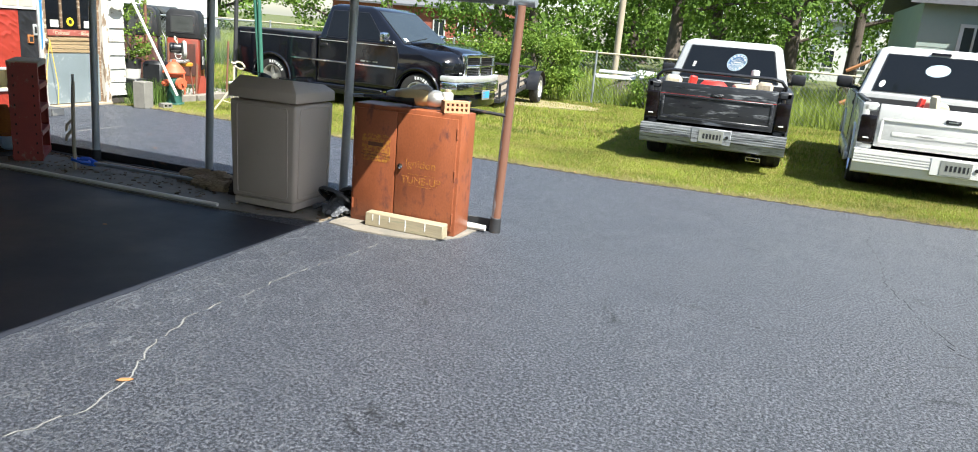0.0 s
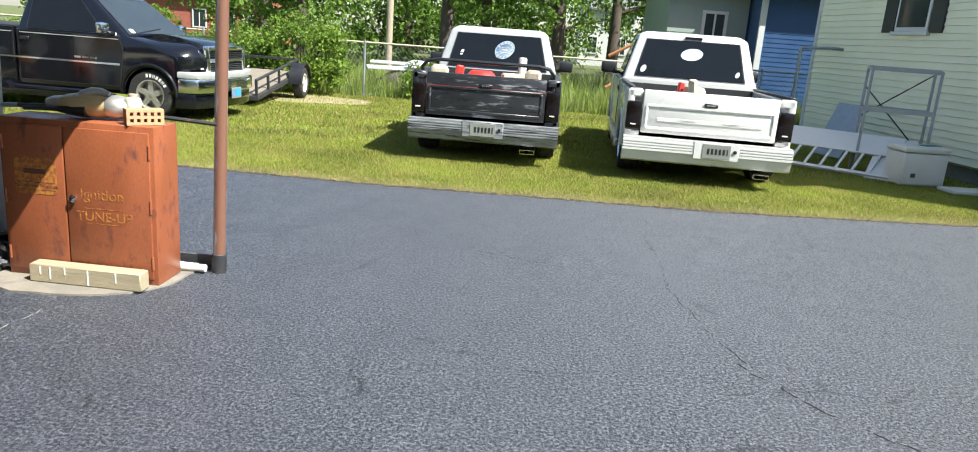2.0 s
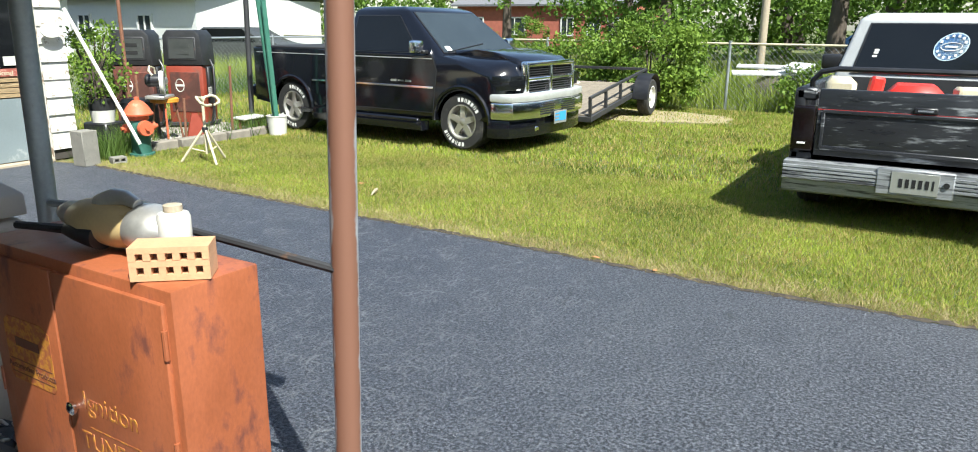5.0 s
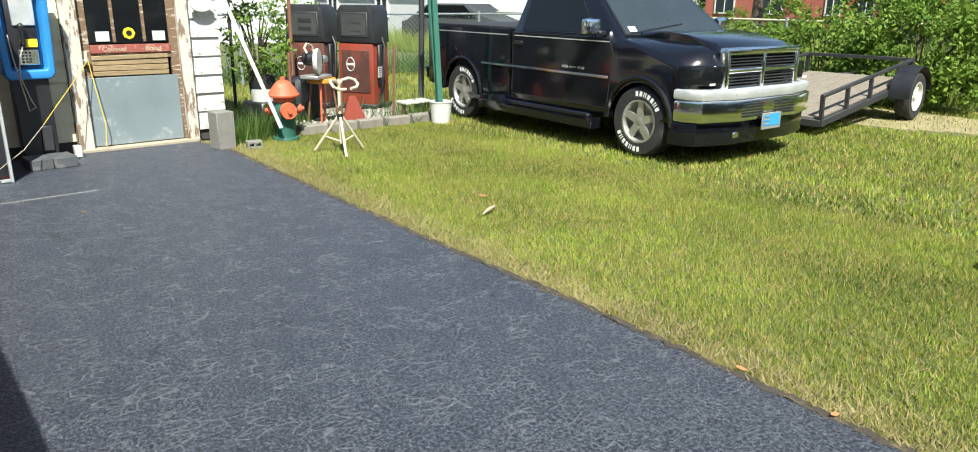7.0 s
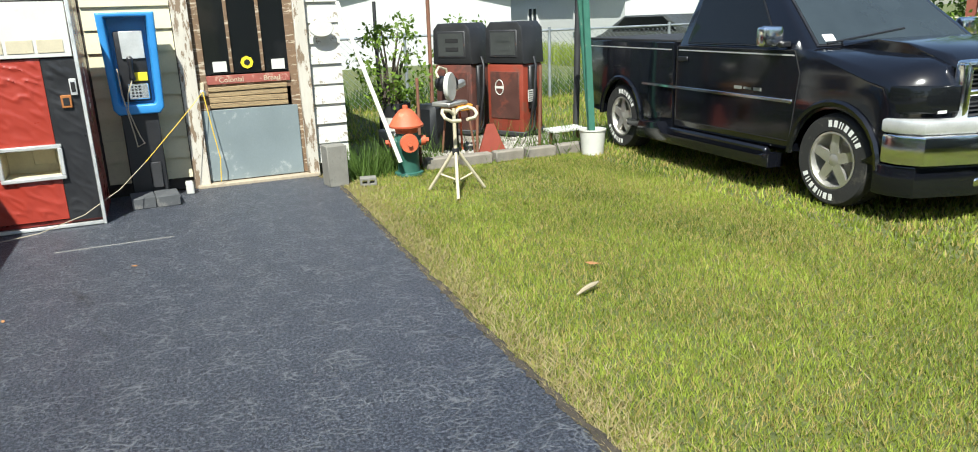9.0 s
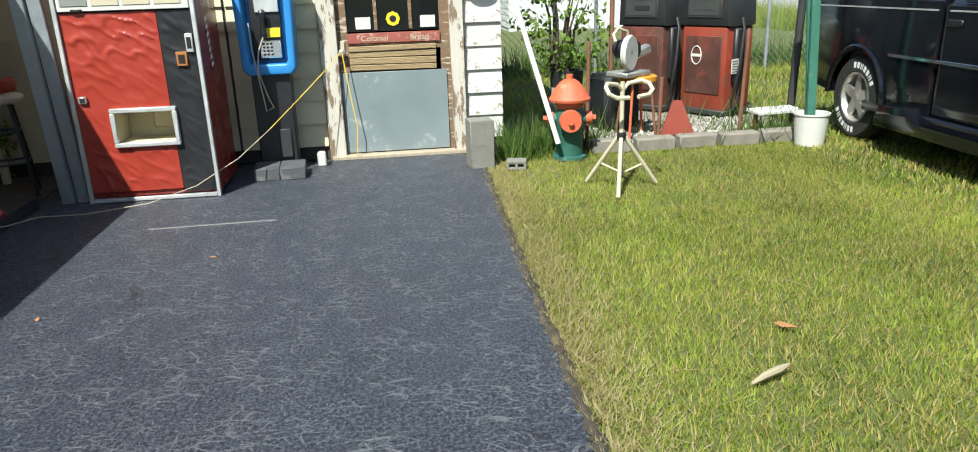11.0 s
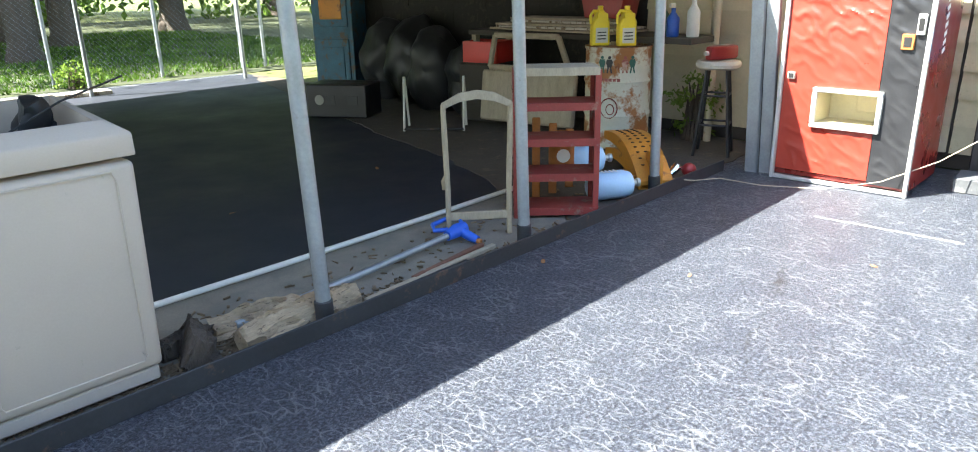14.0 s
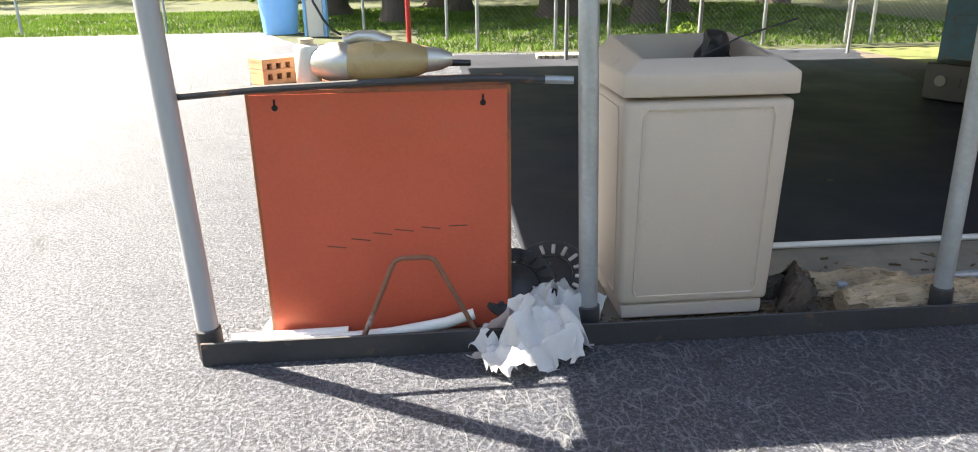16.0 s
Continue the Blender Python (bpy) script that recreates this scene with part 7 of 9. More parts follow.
def roller_stand():
    s = thing("tripod_stand", pose(-7.52, 9.62, -0.01, 0, 0, 20), "cream metal tripod stand with curled handles", "stand")
    for k in range(3):
        a = math.radians(-40 + 120 * k)
        bm = N()
        tube(bm, [(0.30 * math.cos(a), 0.30 * math.sin(a), 0.01), (0.03 * math.cos(a), 0.03 * math.sin(a), 0.38)], 0.015, 8)
        part("leg", bm, M["cream_paint"], s)
        bm = N()
        tube(bm, [(0.18 * math.cos(a), 0.18 * math.sin(a), 0.17), (0.02, 0.0, 0.12)], 0.008, 6)
        part("brace", bm, M["cream_paint"], s)
    bm = N()
    cyl(bm, (0, 0, 0.10), (0, 0, 0.78), 0.017, n=10)
    part("column", bm, M["cream_paint"], s)
    bm = N()
    lathe(bm, [(0.03, 0.36), (0.034, 0.40), (0.03, 0.42)], 12)
    part("collar", bm, M["black_plastic"], s)
    for sg in (-1, 1):
        bm = N()
        tube(bm, [(0, 0, 0.72), (0.0, 0.05 * sg, 0.765), (0.02, 0.15 * sg, 0.78), (0.06, 0.19 * sg, 0.76), (0.10, 0.19 * sg, 0.72), (0.12, 0.14 * sg, 0.69), (0.13, 0.04 * sg, 0.685)], 0.016, 8)
        part("handle", bm, M["cream_paint"], s)


roller_stand()


def saw_on_stool():
    s = thing("shop_stool", pose(-9.15, 10.28, 0.0, 0, 0, 10), "rusty orange metal stool standing on gravel", "stool")
    for k in range(4):
        a = math.radians(45 + 90 * k)
        bm = N()
        cyl(bm, (0.20 * math.cos(a), 0.20 * math.sin(a), 0), (0.13 * math.cos(a), 0.13 * math.sin(a), 0.56), 0.013, n=8)
        part("leg", bm, M["hydrant_red"] if k % 2 else M["rust"], s)
    bm = N()
    lathe(bm, [(0.17, 0.55), (0.185, 0.56), (0.185, 0.60), (0.17, 0.61)], 22)
    part("seat", bm, M["ochre"], s)
    w = thing("chop_saw", pose(-9.10, 10.18, 0.61, 0, 0, -60), "old grey chop saw with a white guard on the stool", "saw")
    bm = N()
    box(bm, (0, 0, 0.025), (0.34, 0.26, 0.05), bevel=0.012)
    part("table", bm, M["dull_alloy"], w)
    bm = N()
    lathe(bm, [(0.075, -0.10), (0.085, -0.06), (0.085, 0.10), (0.06, 0.13)], 18, pose(-0.02, -0.04, 0.24, 90, 0, 10))
    part("motor", bm, M["black_plastic"], w)
    bm = N()
    lathe(bm, [(0.15, -0.02), (0.16, 0.0), (0.15, 0.03), (0.04, 0.035), (0.03, -0.02)], 28, pose(0.10, 0.10, 0.22, 90, 0, 20))
    part("blade_guard", bm, M["white_plastic"], w, "white round guard")
    bm = N()
    box(bm, (-0.20, -0.05, 0.20), (0.26, 0.09, 0.09), bevel=0.02, ry=12)
    part("gear_case", bm, M["dull_alloy"], w)
    bm = N()
    tube(bm, [(-0.05, -0.05, 0.30), (-0.02, -0.05, 0.40), (0.10, -0.05, 0.43), (0.18, -0.03, 0.38), (0.2, 0.02, 0.32)], 0.014, 8)
    part("grip", bm, M["cream_paint"], w)


saw_on_stool()


def fuel_pump(m, label, face, notice):
    p = thing("fuel_pump", m, label, "fuel pump", "old fuel pumps")
    bm = N()
    box(bm, (0, 0, 0.47), (0.44, 0.58, 0.90), bevel=0.03, seg=2)
    part("lower_case", bm, M[face], p)
    bm = N()
    box(bm, (0, 0, 0.03), (0.50, 0.64, 0.06), bevel=0.01)
    part("plinth", bm, M["dark_steel"], p)
    bm = N()
    prism(bm, [(-0.31, 0.92), (0.31, 0.92), (0.29, 1.36), (0.22, 1.44), (-0.22, 1.44), (-0.29, 1.36)], -0.235, 0.235, axis="x", bevel=0.03)
    top = part("head", bm, M["pump_black"], p)
    for x in (-1, 1):
        bm = N()
        box(bm, (x * 0.235, 0, 1.17), (0.02, 0.44, 0.34), bevel=0.01)
        fr = part("window_frame", bm, M["dark_steel"], top)
        bm = N()
        box(bm, (x * 0.246, 0, 1.17), (0.006, 0.38, 0.28))
        dl = part("dial_face", bm, M["dial"], fr)
        bm = N()
        for k in range(2):
            box(bm, (x * 0.251, 0.02, 1.11 + 0.11 * k), (0.004, 0.20, 0.05))
        part("counter", bm, M["dial"] if notice else M["under"], dl)
    bm = N()
    box(bm, (0.225, 0.0, 0.52), (0.012, 0.46, 0.60), bevel=0.004)
    part("front_panel", bm, M["pump_rust"], p, "dull maroon front panel")
    bm = N()
    m2 = pose(0.234, -0.08, 0.62, 90, 0, 90)
    tube(bm, [m2 @ Vector((0.065 * math.cos(k * 0.35), 0.095 * math.sin(k * 0.35), 0)) for k in range(18)], 0.006, 5, True)
    box(bm, m2 @ Vector((0, 0, 0)), (0.004, 0.13, 0.03))
    part("round_emblem", bm, M["white_plastic"], p, "worn white round emblem")
    bm = N()
    box(bm, (0.05, 0.315, 0.62), (0.16, 0.06, 0.56), bevel=0.02)
    part("nozzle_boot", bm, M["pump_black"], p)
    bm = N()
    tube(bm, [(0.06, 0.35, 1.0), (0.12, 0.42, 0.9), (0.18, 0.44, 0.55), (0.22, 0.40, 0.2), (0.2, 0.36, 0.06), (0.12, 0.38, 0.12), (0.08, 0.37, 0.4), (0.06, 0.35, 0.6)], 0.016, 8)
    part("hose", bm, M["black_plastic"], p)
    if notice:
        bm = N()
        box(bm, (0.14, 0.348, 0.52), (0.11, 0.005, 0.15))
        nt_ = part("notice", bm, M["white_plastic"], p)
        bm = N()
        for k in range(5):
            box(bm, (0.14, 0.352, 0.465 + 0.027 * k), (0.085, 0.002, 0.008))
        part("notice_bars", bm, M["dial"], nt_)


fuel_pump(pose(-10.70, 10.98, 0.05, 0, 0, -55), "rusted red and black vintage fuel pump", "pump_rust", False)
fuel_pump(pose(-10.15, 11.50, 0.05, 0, 0, -62), "faded red and black vintage fuel pump with a white notice", "pump_red", True)
for k in range(5):
    bm = N()
    box(bm, (0, 0, 0.05), (0.14, 0.36, 0.13), bevel=0.015)
    crumple(bm, 0.006, 7, k)
    solo("kerb_stone", bm, M["concrete"], pose(-8.76 + 0.02 * (k % 2), 9.92 + 0.40 * k, -0.01, 0, 0, 3 * (k % 3 - 1)), "old concrete kerb block edging the pump island", "kerb", "pump island kerbs")
patch("gravel_bed", [(-10.9, 9.9), (-8.83, 9.75), (-8.83, 11.75), (-10.9, 12.2)], -0.05, 0.03, M["concrete"], "rubble-strewn old pump island", "ground", 0.2, 0.04, 12)


def bucket_with_posts():
    b = thing("bucket", pose(-8.54, 11.70, -0.01), "white plastic bucket holding green sign posts", "bucket")
    bm = N()
    lathe(bm, [(0.125, 0), (0.15, 0.27), (0.158, 0.275), (0.158, 0.29), (0.146, 0.29), (0.14, 0.27), (0.117, 0.02), (0.01, 0.02)], 26, None, False)
    part("pail", bm, M["white_plastic"], b)
    for k, (dx, dy, lx, ly) in enumerate(((0.02, 0.0, -0.02, -0.10), (-0.05, 0.04, -0.02, -0.17))):
        p = thing("sign_post", pose(-8.54 + dx, 11.70 + dy, 0.02), "green steel channel sign post standing in the bucket", "post", "green sign posts")
        bm = N()
        d = Vector((lx, ly, 1.9))
        slab(bm, [Vector((-0.004, -0.035, 0)), Vector((-0.004, 0.035, 0)), Vector((-0.004, 0.035, 0)) + d, Vector((-0.004, -0.035, 0)) + d], 0.006)
        for s in (-1, 1):
            slab(bm, [Vector((-0.02, 0.035 * s, 0)), Vector((0.004, 0.035 * s, 0)), Vector((0.004, 0.035 * s, 0)) + d, Vector((-0.02, 0.035 * s, 0)) + d], 0.005)
        part("channel", bm, M["post_green"], p)


bucket_with_posts()
bm = N()
box(bm, (0, 0, 0.015), (0.22, 0.48, 0.03), bevel=0.005)
bench = solo("board_seat", bm, M["white_plastic"], pose(-9.05, 11.62, 0.21, 0, 3, 8), "white board on two short stakes", "board")
for y in (-0.2, 0.2):
    bm = N()
    box(bm, (0, y, -0.10), (0.03, 0.03, 0.22))
    part("stake", bm, M["rust"], bench)
bm = N()
cyl(bm, (-9.4, 11.98, 0), (-9.35, 12.0, 2.3), 0.04, n=10)
solo("dark_pole", bm, M["dark_steel"], label="dark steel pole behind the bucket", category="pole")
for k, (x, y, h, key) in enumerate(((-8.95, 9.75, 0.95, "rust"), (-9.0, 10.45, 0.6, "rust"), (-9.0, 11.25, 1.0, "rust"), (-9.9, 10.25, 1.9, "rust"), (-11.2, 9.95, 1.8, "dark_steel"))):
    bm = N()
    cyl(bm, (0, 0, 0), (0.02 * (k % 3), 0.01, h), 0.018 if k < 3 else 0.025, n=8)
    solo("rusty_stake", bm, M[key], pose(x, y, 0), "thin rusty steel stake standing by the pumps", "stake", "rusty stakes")
bm = N()
prism(bm, [(-0.16, 0), (0.16, 0), (0.04, 0.32), (-0.04, 0.32)], -0.02, 0.02)
solo("shovel_blade", bm, M["pump_red"], pose(-8.96, 10.62, 0.06, -12, 0, 80), "red rusty triangular plate leaning on the kerb", "scrap metal")
p = thing("plant_pot", pose(-9.75, 9.75, 0.30), "black and white bucket standing among weeds", "bucket")
bm = N()
lathe(bm, [(0.14, 0), (0.16, 0.16)], 22)
part("pot_band", bm, M["white_plastic"], p)
bm = N()
lathe(bm, [(0.161, 0.16), (0.168, 0.32), (0.15, 0.32), (0.14, 0.2)], 22)
part("pot_rim", bm, M["pump_black"], p)
bm = N()
box(bm, (0, 0, 0.15), (0.4, 0.34, 0.30), bevel=0.02)
solo("black_crate", bm, M["black_plastic"], pose(-9.75, 9.75, 0.0, 0, 0, 12), "dark crate under the bucket", "crate")
bm = N()
box(bm, (0, 0, 0.28), (0.36, 0.42, 0.56), bevel=0.05)
crumple(bm, 0.03, 5, 4)
solo("black_bag", bm, M["black_bag"], pose(-9.62, 10.20, 0.03, 0, 0, 20), "black covered machine beside the pumps", "covered machine")


# ---- clutter in the back of the lean-to ----
def workbench():
    b = thing("workbench", pose(-8.72, 3.15, 0), "dark cluttered bench with stacked pale boards", "bench")
    bm = N()
    box(bm, (0, 0, 0.92), (0.62, 1.9, 0.05), bevel=0.006)
    part("top", bm, M["shed_dark"], b)
    for x in (-0.27, 0.27):
        for y in (-0.88, 0.88):
            bm = N()
            box(bm, (x, y, 0.45), (0.06, 0.06, 0.9))
            part("leg", bm, M["grey_wood"], b)
    for k in range(5):
        bm = N()
        box(bm, (0.02 * (k % 3), 0.1 + 0.05 * (k % 2), 0.962 + 0.026 * k), (0.55 - 0.05 * k, 1.6 - 0.12 * k, 0.02), rz=3 * (k % 3 - 1), bevel=0.003)
        solo("stacked_board", bm, M["frame_white"] if k % 2 else M["grey_wood"], b.matrix_world, "pale weathered board stacked on the bench", "board", "stacked boards")
    for (x, y, key, lab, hh) in ((0.1, 1.40, "hydrant_green", "dark green bottle on the bench end", 0.28), (0.16, 1.54, "jug_blue", "blue spray bottle on the bench end", 0.24), (0.1, 1.70, "jug_white", "translucent white jug on the bench end", 0.32)):
        q = thing("bottle", b.matrix_world @ pose(x, y - 0.15, 0.945), lab, "bottle", "bench bottles")
        bm = N()
        lathe(bm, [(0.05, 0), (0.055, 0.01), (0.055, hh * 0.65), (0.02, hh * 0.85), (0.02, hh)], 16)
        part("bottle_body", bm, M[key], q)
        bm = N()
        box(bm, (0.02, 0, hh + 0.02), (0.08, 0.025, 0.04), bevel=0.006)
        part("spray_head", bm, M["white_plastic"], q)
    # extra width at the end so that the bottles stand on it
    bm = N()
    box(bm, (0.05, 1.29, 0.92), (0.5, 0.72, 0.05))
    part("end_board", bm, M["shed_dark"], b)
    bm = N()
    prism(bm, [(-0.2, 0), (0.2, 0), (0.24, 0.18), (-0.24, 0.18)], -0.15, 0.15, bevel=0.02)
    solo("red_tub", bm, M["dark_red"], b.matrix_world @ pose(-0.12, 0.55, 1.07, 0, 0, 90), "dark red plastic tub on the boards", "tub")


workbench()


def car_door():
    d = thing("van_door", pose(-8.15, 3.2, 0.0, 0, -8, 8), "old brown vehicle door leaning under the bench", "vehicle door")
    bm = N()
    o = [(-0.55, 0.1), (0.55, 0.1), (0.55, 0.65), (0.35, 1.0), (-0.5, 1.0), (-0.55, 0.65)]
    i_ = [(-0.46, 0.62), (0.45, 0.62), (0.30, 0.93), (-0.42, 0.93)]
    for p, q in zip(i_, i_[1:] + i_[:1]):
        tube(bm, [(0, p[0], p[1]), (0, q[0], q[1])], 0.03, 6)
    box(bm, (0, 0, 0.34), (0.06, 1.08, 0.5), bevel=0.02)
    part("skin", bm, M["grey_wood"], d)


car_door()
for k, (x, y, s, key) in enumerate(((-8.55, 1.55, 0.34, 0), (-8.75, 0.95, 0.38, 0), (-8.6, 2.05, 0.30, 0), (-8.85, 0.30, 0.36, 0))):
    bm = N()
    bmesh.ops.create_icosphere(bm, subdivisions=4, radius=s, matrix=Matrix.Diagonal((0.9, 1, 1.45, 1)))
    crumple(bm, 0.08, 4.0, k)
    crumple(bm, 0.02, 12.0, k + 3)
    lo_ = min(v.co.z for v in bm.verts)
    for v in bm.verts:
        v.co.z = max(v.co.z - lo_ - 0.05, 0)
    solo("rubbish_sack", bm, M["black_bag"], pose(x, y, 0.01), "full black plastic rubbish sack against the wall", "rubbish sack", "rubbish sacks")


def old_cabinet():
    c = thing("old_cupboard", pose(-8.75, -0.55, 0, 0, 0, 20), "tall old cupboard with peeling blue paint", "cupboard")
    bm = N()
    box(bm, (0, 0, 0.83), (0.35, 0.62, 1.64), bevel=0.008)
    part("case", bm, M["teal_old"], c)
    for z, h in ((0.40, 0.66), (1.2, 0.62)):
        bm = N()
        box(bm, (0.185, 0, z), (0.02, 0.50, h), bevel=0.006)
        d = part("door", bm, M["teal_old"], c)
        bm = N()
        box(bm, (0.197, 0, z), (0.012, 0.34, h * 0.7), bevel=0.004)
        part("door_panel", bm, M["ochre"] if z > 1 else M["teal_old"], d)
    s = thing("loudspeaker", pose(-7.65, 0.95, 0.01, 0, 0, 28), "black box with a round white emblem, like a car loudspeaker case", "loudspeaker")
    bm = N()
    box(bm, (0, 0, 0.19), (0.42, 0.72, 0.36), bevel=0.012)
    part("box", bm, M["black_plastic"], s)
    bm = N()
    lathe(bm, [(0.055, 0), (0.055, 0.008), (0.03, 0.012)], 18, pose(0.212, -0.20, 0.20, 0, 90, 0))
    part("emblem", bm, M["plate"], s)
    for y in (-0.07, 0.2):
        bm = N()
        box(bm, (0.213, y, 0.20), (0.008, 0.12, 0.1))
        part("grille_plate", bm, M["dark_steel"], s)
    c2 = thing("plastic_crate", pose(-8.45, 2.45, 0.62, 0, 0, 10), "red plastic crate standing on a dark box", "crate")
    bm = N()
    box(bm, (0, 0, 0.02), (0.34, 0.42, 0.03))
    for sx, sy, x, y in ((0.34, 0.02, 0, 0.2), (0.34, 0.02, 0, -0.2), (0.02, 0.42, 0.16, 0), (0.02, 0.42, -0.16, 0)):
        box(bm, (x, y, 0.12), (sx, sy, 0.2))
    part("crate_body", bm, M["bright_red"], c2)
    bm = N()
    box(bm, (0, 0, 0.31), (0.4, 0.5, 0.6), bevel=0.02)
    solo("dark_box", bm, M["shed_dark"], pose(-8.45, 2.45, 0.01, 0, 0, 10), "dark wooden box under the red crate", "box")
    f = thing("folding_rack", pose(-7.75, 2.35, 0.01, 0, 0, 40), "low folding rack with white tube legs", "rack")
    for y in (-0.3, 0.3):
        bm = N()
        tube(bm, [(-0.16, y, 0.0), (0.0, y, 0.52), (0.04, y, 0.53), (0.16, y, 0.0)], 0.012, 8)
        part("leg", bm, M["white_plastic"], f)
    bm = N()
    tube(bm, [(0.16, -0.3, 0.02), (0.16, 0.3, 0.02)], 0.012, 8)
    part("cross_bar", bm, M["dark_steel"], f)
    # board lying at the open back
    bm = N()
    box(bm, (0, 0, 0.03), (2.7, 0.30, 0.06), bevel=0.008)
    solo("long_plank", bm, M["frame_white"], pose(-5.35, -3.45, 0.0, 0, 0, -4), "long pale weathered plank lying at the asphalt edge", "plank")


old_cabinet()
for k, (y, z, sy, sz, key, lab) in enumerate(((2.35, 1.52, 0.42, 0.30, "cream_paint", "small framed print with a running animal shape"), (2.85, 1.52, 0.40, 0.30, "white_plastic", "small framed white print with orange shapes"),
                                              (3.9, 1.55, 1.1, 0.22, "sign_red", "long dark red sign with pale lettering bars"))):
    f = thing("wall_sign", pose(WX + 0.06, y, z), lab, "sign", "signs on the wall")
    bm = N()
    box(bm, (0, 0, 0), (0.02, sy, sz), bevel=0.004)
    part("board", bm, M[key], f)
    bm = N()
    for j in range(3):
        box(bm, (0.012, (j - 1) * sy * 0.25, -0.02), (0.004, sy * 0.16, sz * (0.25 if k < 2 else 0.4)))
    part("sign_bars", bm, M[("hydrant_green", "rust_orange", "cream_paint")[k]], f)


# ---- south side: fuel sign and pipes by the far lawn ----
t = thing("rubbish_drum", pose(0.75, -9.0, 0.0), "sky blue drum standing at the edge of the asphalt", "drum")
bm = N()
lathe(bm, [(0.36, 0.0), (0.40, 0.4), (0.44, 1.05), (0.45, 1.08)], 28)
part("shell", bm, M["lid_blue"], t)
t = thing("air_stand", pose(-0.15, -8.0, 0.0), "blue and white service stand with a black hose", "service stand")
bm = N()
box(bm, (0, 0, 0.9), (0.34, 0.30, 1.8), bevel=0.02)
part("cabinet", bm, M["white_plastic"], t)
for x in (-0.2, 0.2):
    bm = N()
    box(bm, (x, 0, 0.9), (0.06, 0.32, 1.8), bevel=0.01)
    part("edge_strip", bm, M["lid_blue"], t)
bm = N()
tube(bm, [(0.05, 0.17, 1.1), (0.0, 0.24, 0.7), (-0.18, 0.26, 0.35), (-0.34, 0.25, 0.15), (-0.5, 0.2, 0.05)], 0.025, 8)
part("hose", bm, M["black_plastic"], t)
bm = N()
cyl(bm, (0, 0, 0), (0, 0, 1.9), 0.045, n=12)
solo("red_post", bm, M["sign_red"], pose(-2.05, -5.9, 0), "dark red steel post at the lawn edge", "post")
bm = N()
tube(bm, [(-2.4, -5.0, 0.03), (-2.1, -5.3, 0.06), (-1.7, -5.55, 0.04), (-1.2, -5.7, 0.05), (-0.8, -6.0, 0.03)], 0.03, 8)
solo("loose_hose", bm, M["rust"], label="rusty hose and scrap lying at the lawn edge", category="hose")


# ---- trailer ----
def trailer():
    t = thing("utility_trailer", pose(-5.70, 16.27, -0.10, 6, 0, 3), "small black utility trailer with a worn plank bed", "trailer")
    for x in (-0.78, 0.78):
        bm = N()
        box(bm, (x, 0, 0.42), (0.05, 3.0, 0.09), bevel=0.006)
        part("side_beam", bm, M["dark_steel"], t)
        bm = N()
        box(bm, (x, 0, 0.76), (0.045, 3.0, 0.045), bevel=0.005)
        part("top_rail", bm, M["dark_steel"], t)
        for y in (-1.48, -0.75, 0.0, 1.48):
            bm = N()
            box(bm, (x, y, 0.58), (0.045, 0.045, 0.36))
            part("rail_post", bm, M["dark_steel"], t)
    for y in (-1.48, 1.48):
        bm = N()
        box(bm, (0, y, 0.42), (1.56, 0.05, 0.09), bevel=0.006)
        part("end_beam", bm, M["dark_steel"], t)
    bm = N()
    box(bm, (0, 1.48, 0.76), (1.56, 0.045, 0.045))
    part("end_rail", bm, M["dark_steel"], t)
    for k in range(8):
        bm = N()
        box(bm, (-0.66 + 0.188 * k, 0, 0.475), (0.18, 2.94, 0.03), bevel=0.004)
        part("plank", bm, M["trailer_plank"], t)
    for s in (-1, 1):
        bm = N()
        pts = [(0.42 * math.cos(a), 0.40 * math.sin(a)) for a in [math.pi * k / 12 for k in range(13)]]
        prism(bm, [(u + 1.0, v + 0.36) for u, v in pts] + [(u * 0.97 + 1.0, v * 0.97 + 0.36) for u, v in pts[::-1]], s * 0.95 - 0.14, s * 0.95 + 0.14, axis="x")
        part("mudguard", bm, M["black_plastic"], t)
        w = thing("wheel")
        w.parent = t
        w.matrix_local = pose(0, 1.0, 0, 0, 0, 90)
        wheel(w, 0, -s * 0.96, 0.33, 0.2, 1 if s > 0 else -1, M["white_plastic"], "disc")
    bm = N()
    box(bm, (0.79, -1.1, 0.41), (0.02, 0.16, 0.05))
    part("reflector", bm, M["bright_red"], t)
    bm = N()
    box(bm, (0, 1.0, 0.33), (1.6, 0.06, 0.06))
    part("axle", bm, M["under"], t)
    bm = N()
    tube(bm, [(-0.6, 1.5, 0.4), (0, 2.4, 0.4), (0.6, 1.5, 0.4)], 0.03, 6)
    part("drawbar", bm, M["dark_steel"], t)


trailer()


# ---- beside the pale yellow house ----
HOUSE = pose(6.95, 13.2, 0, 0, 0, 10)


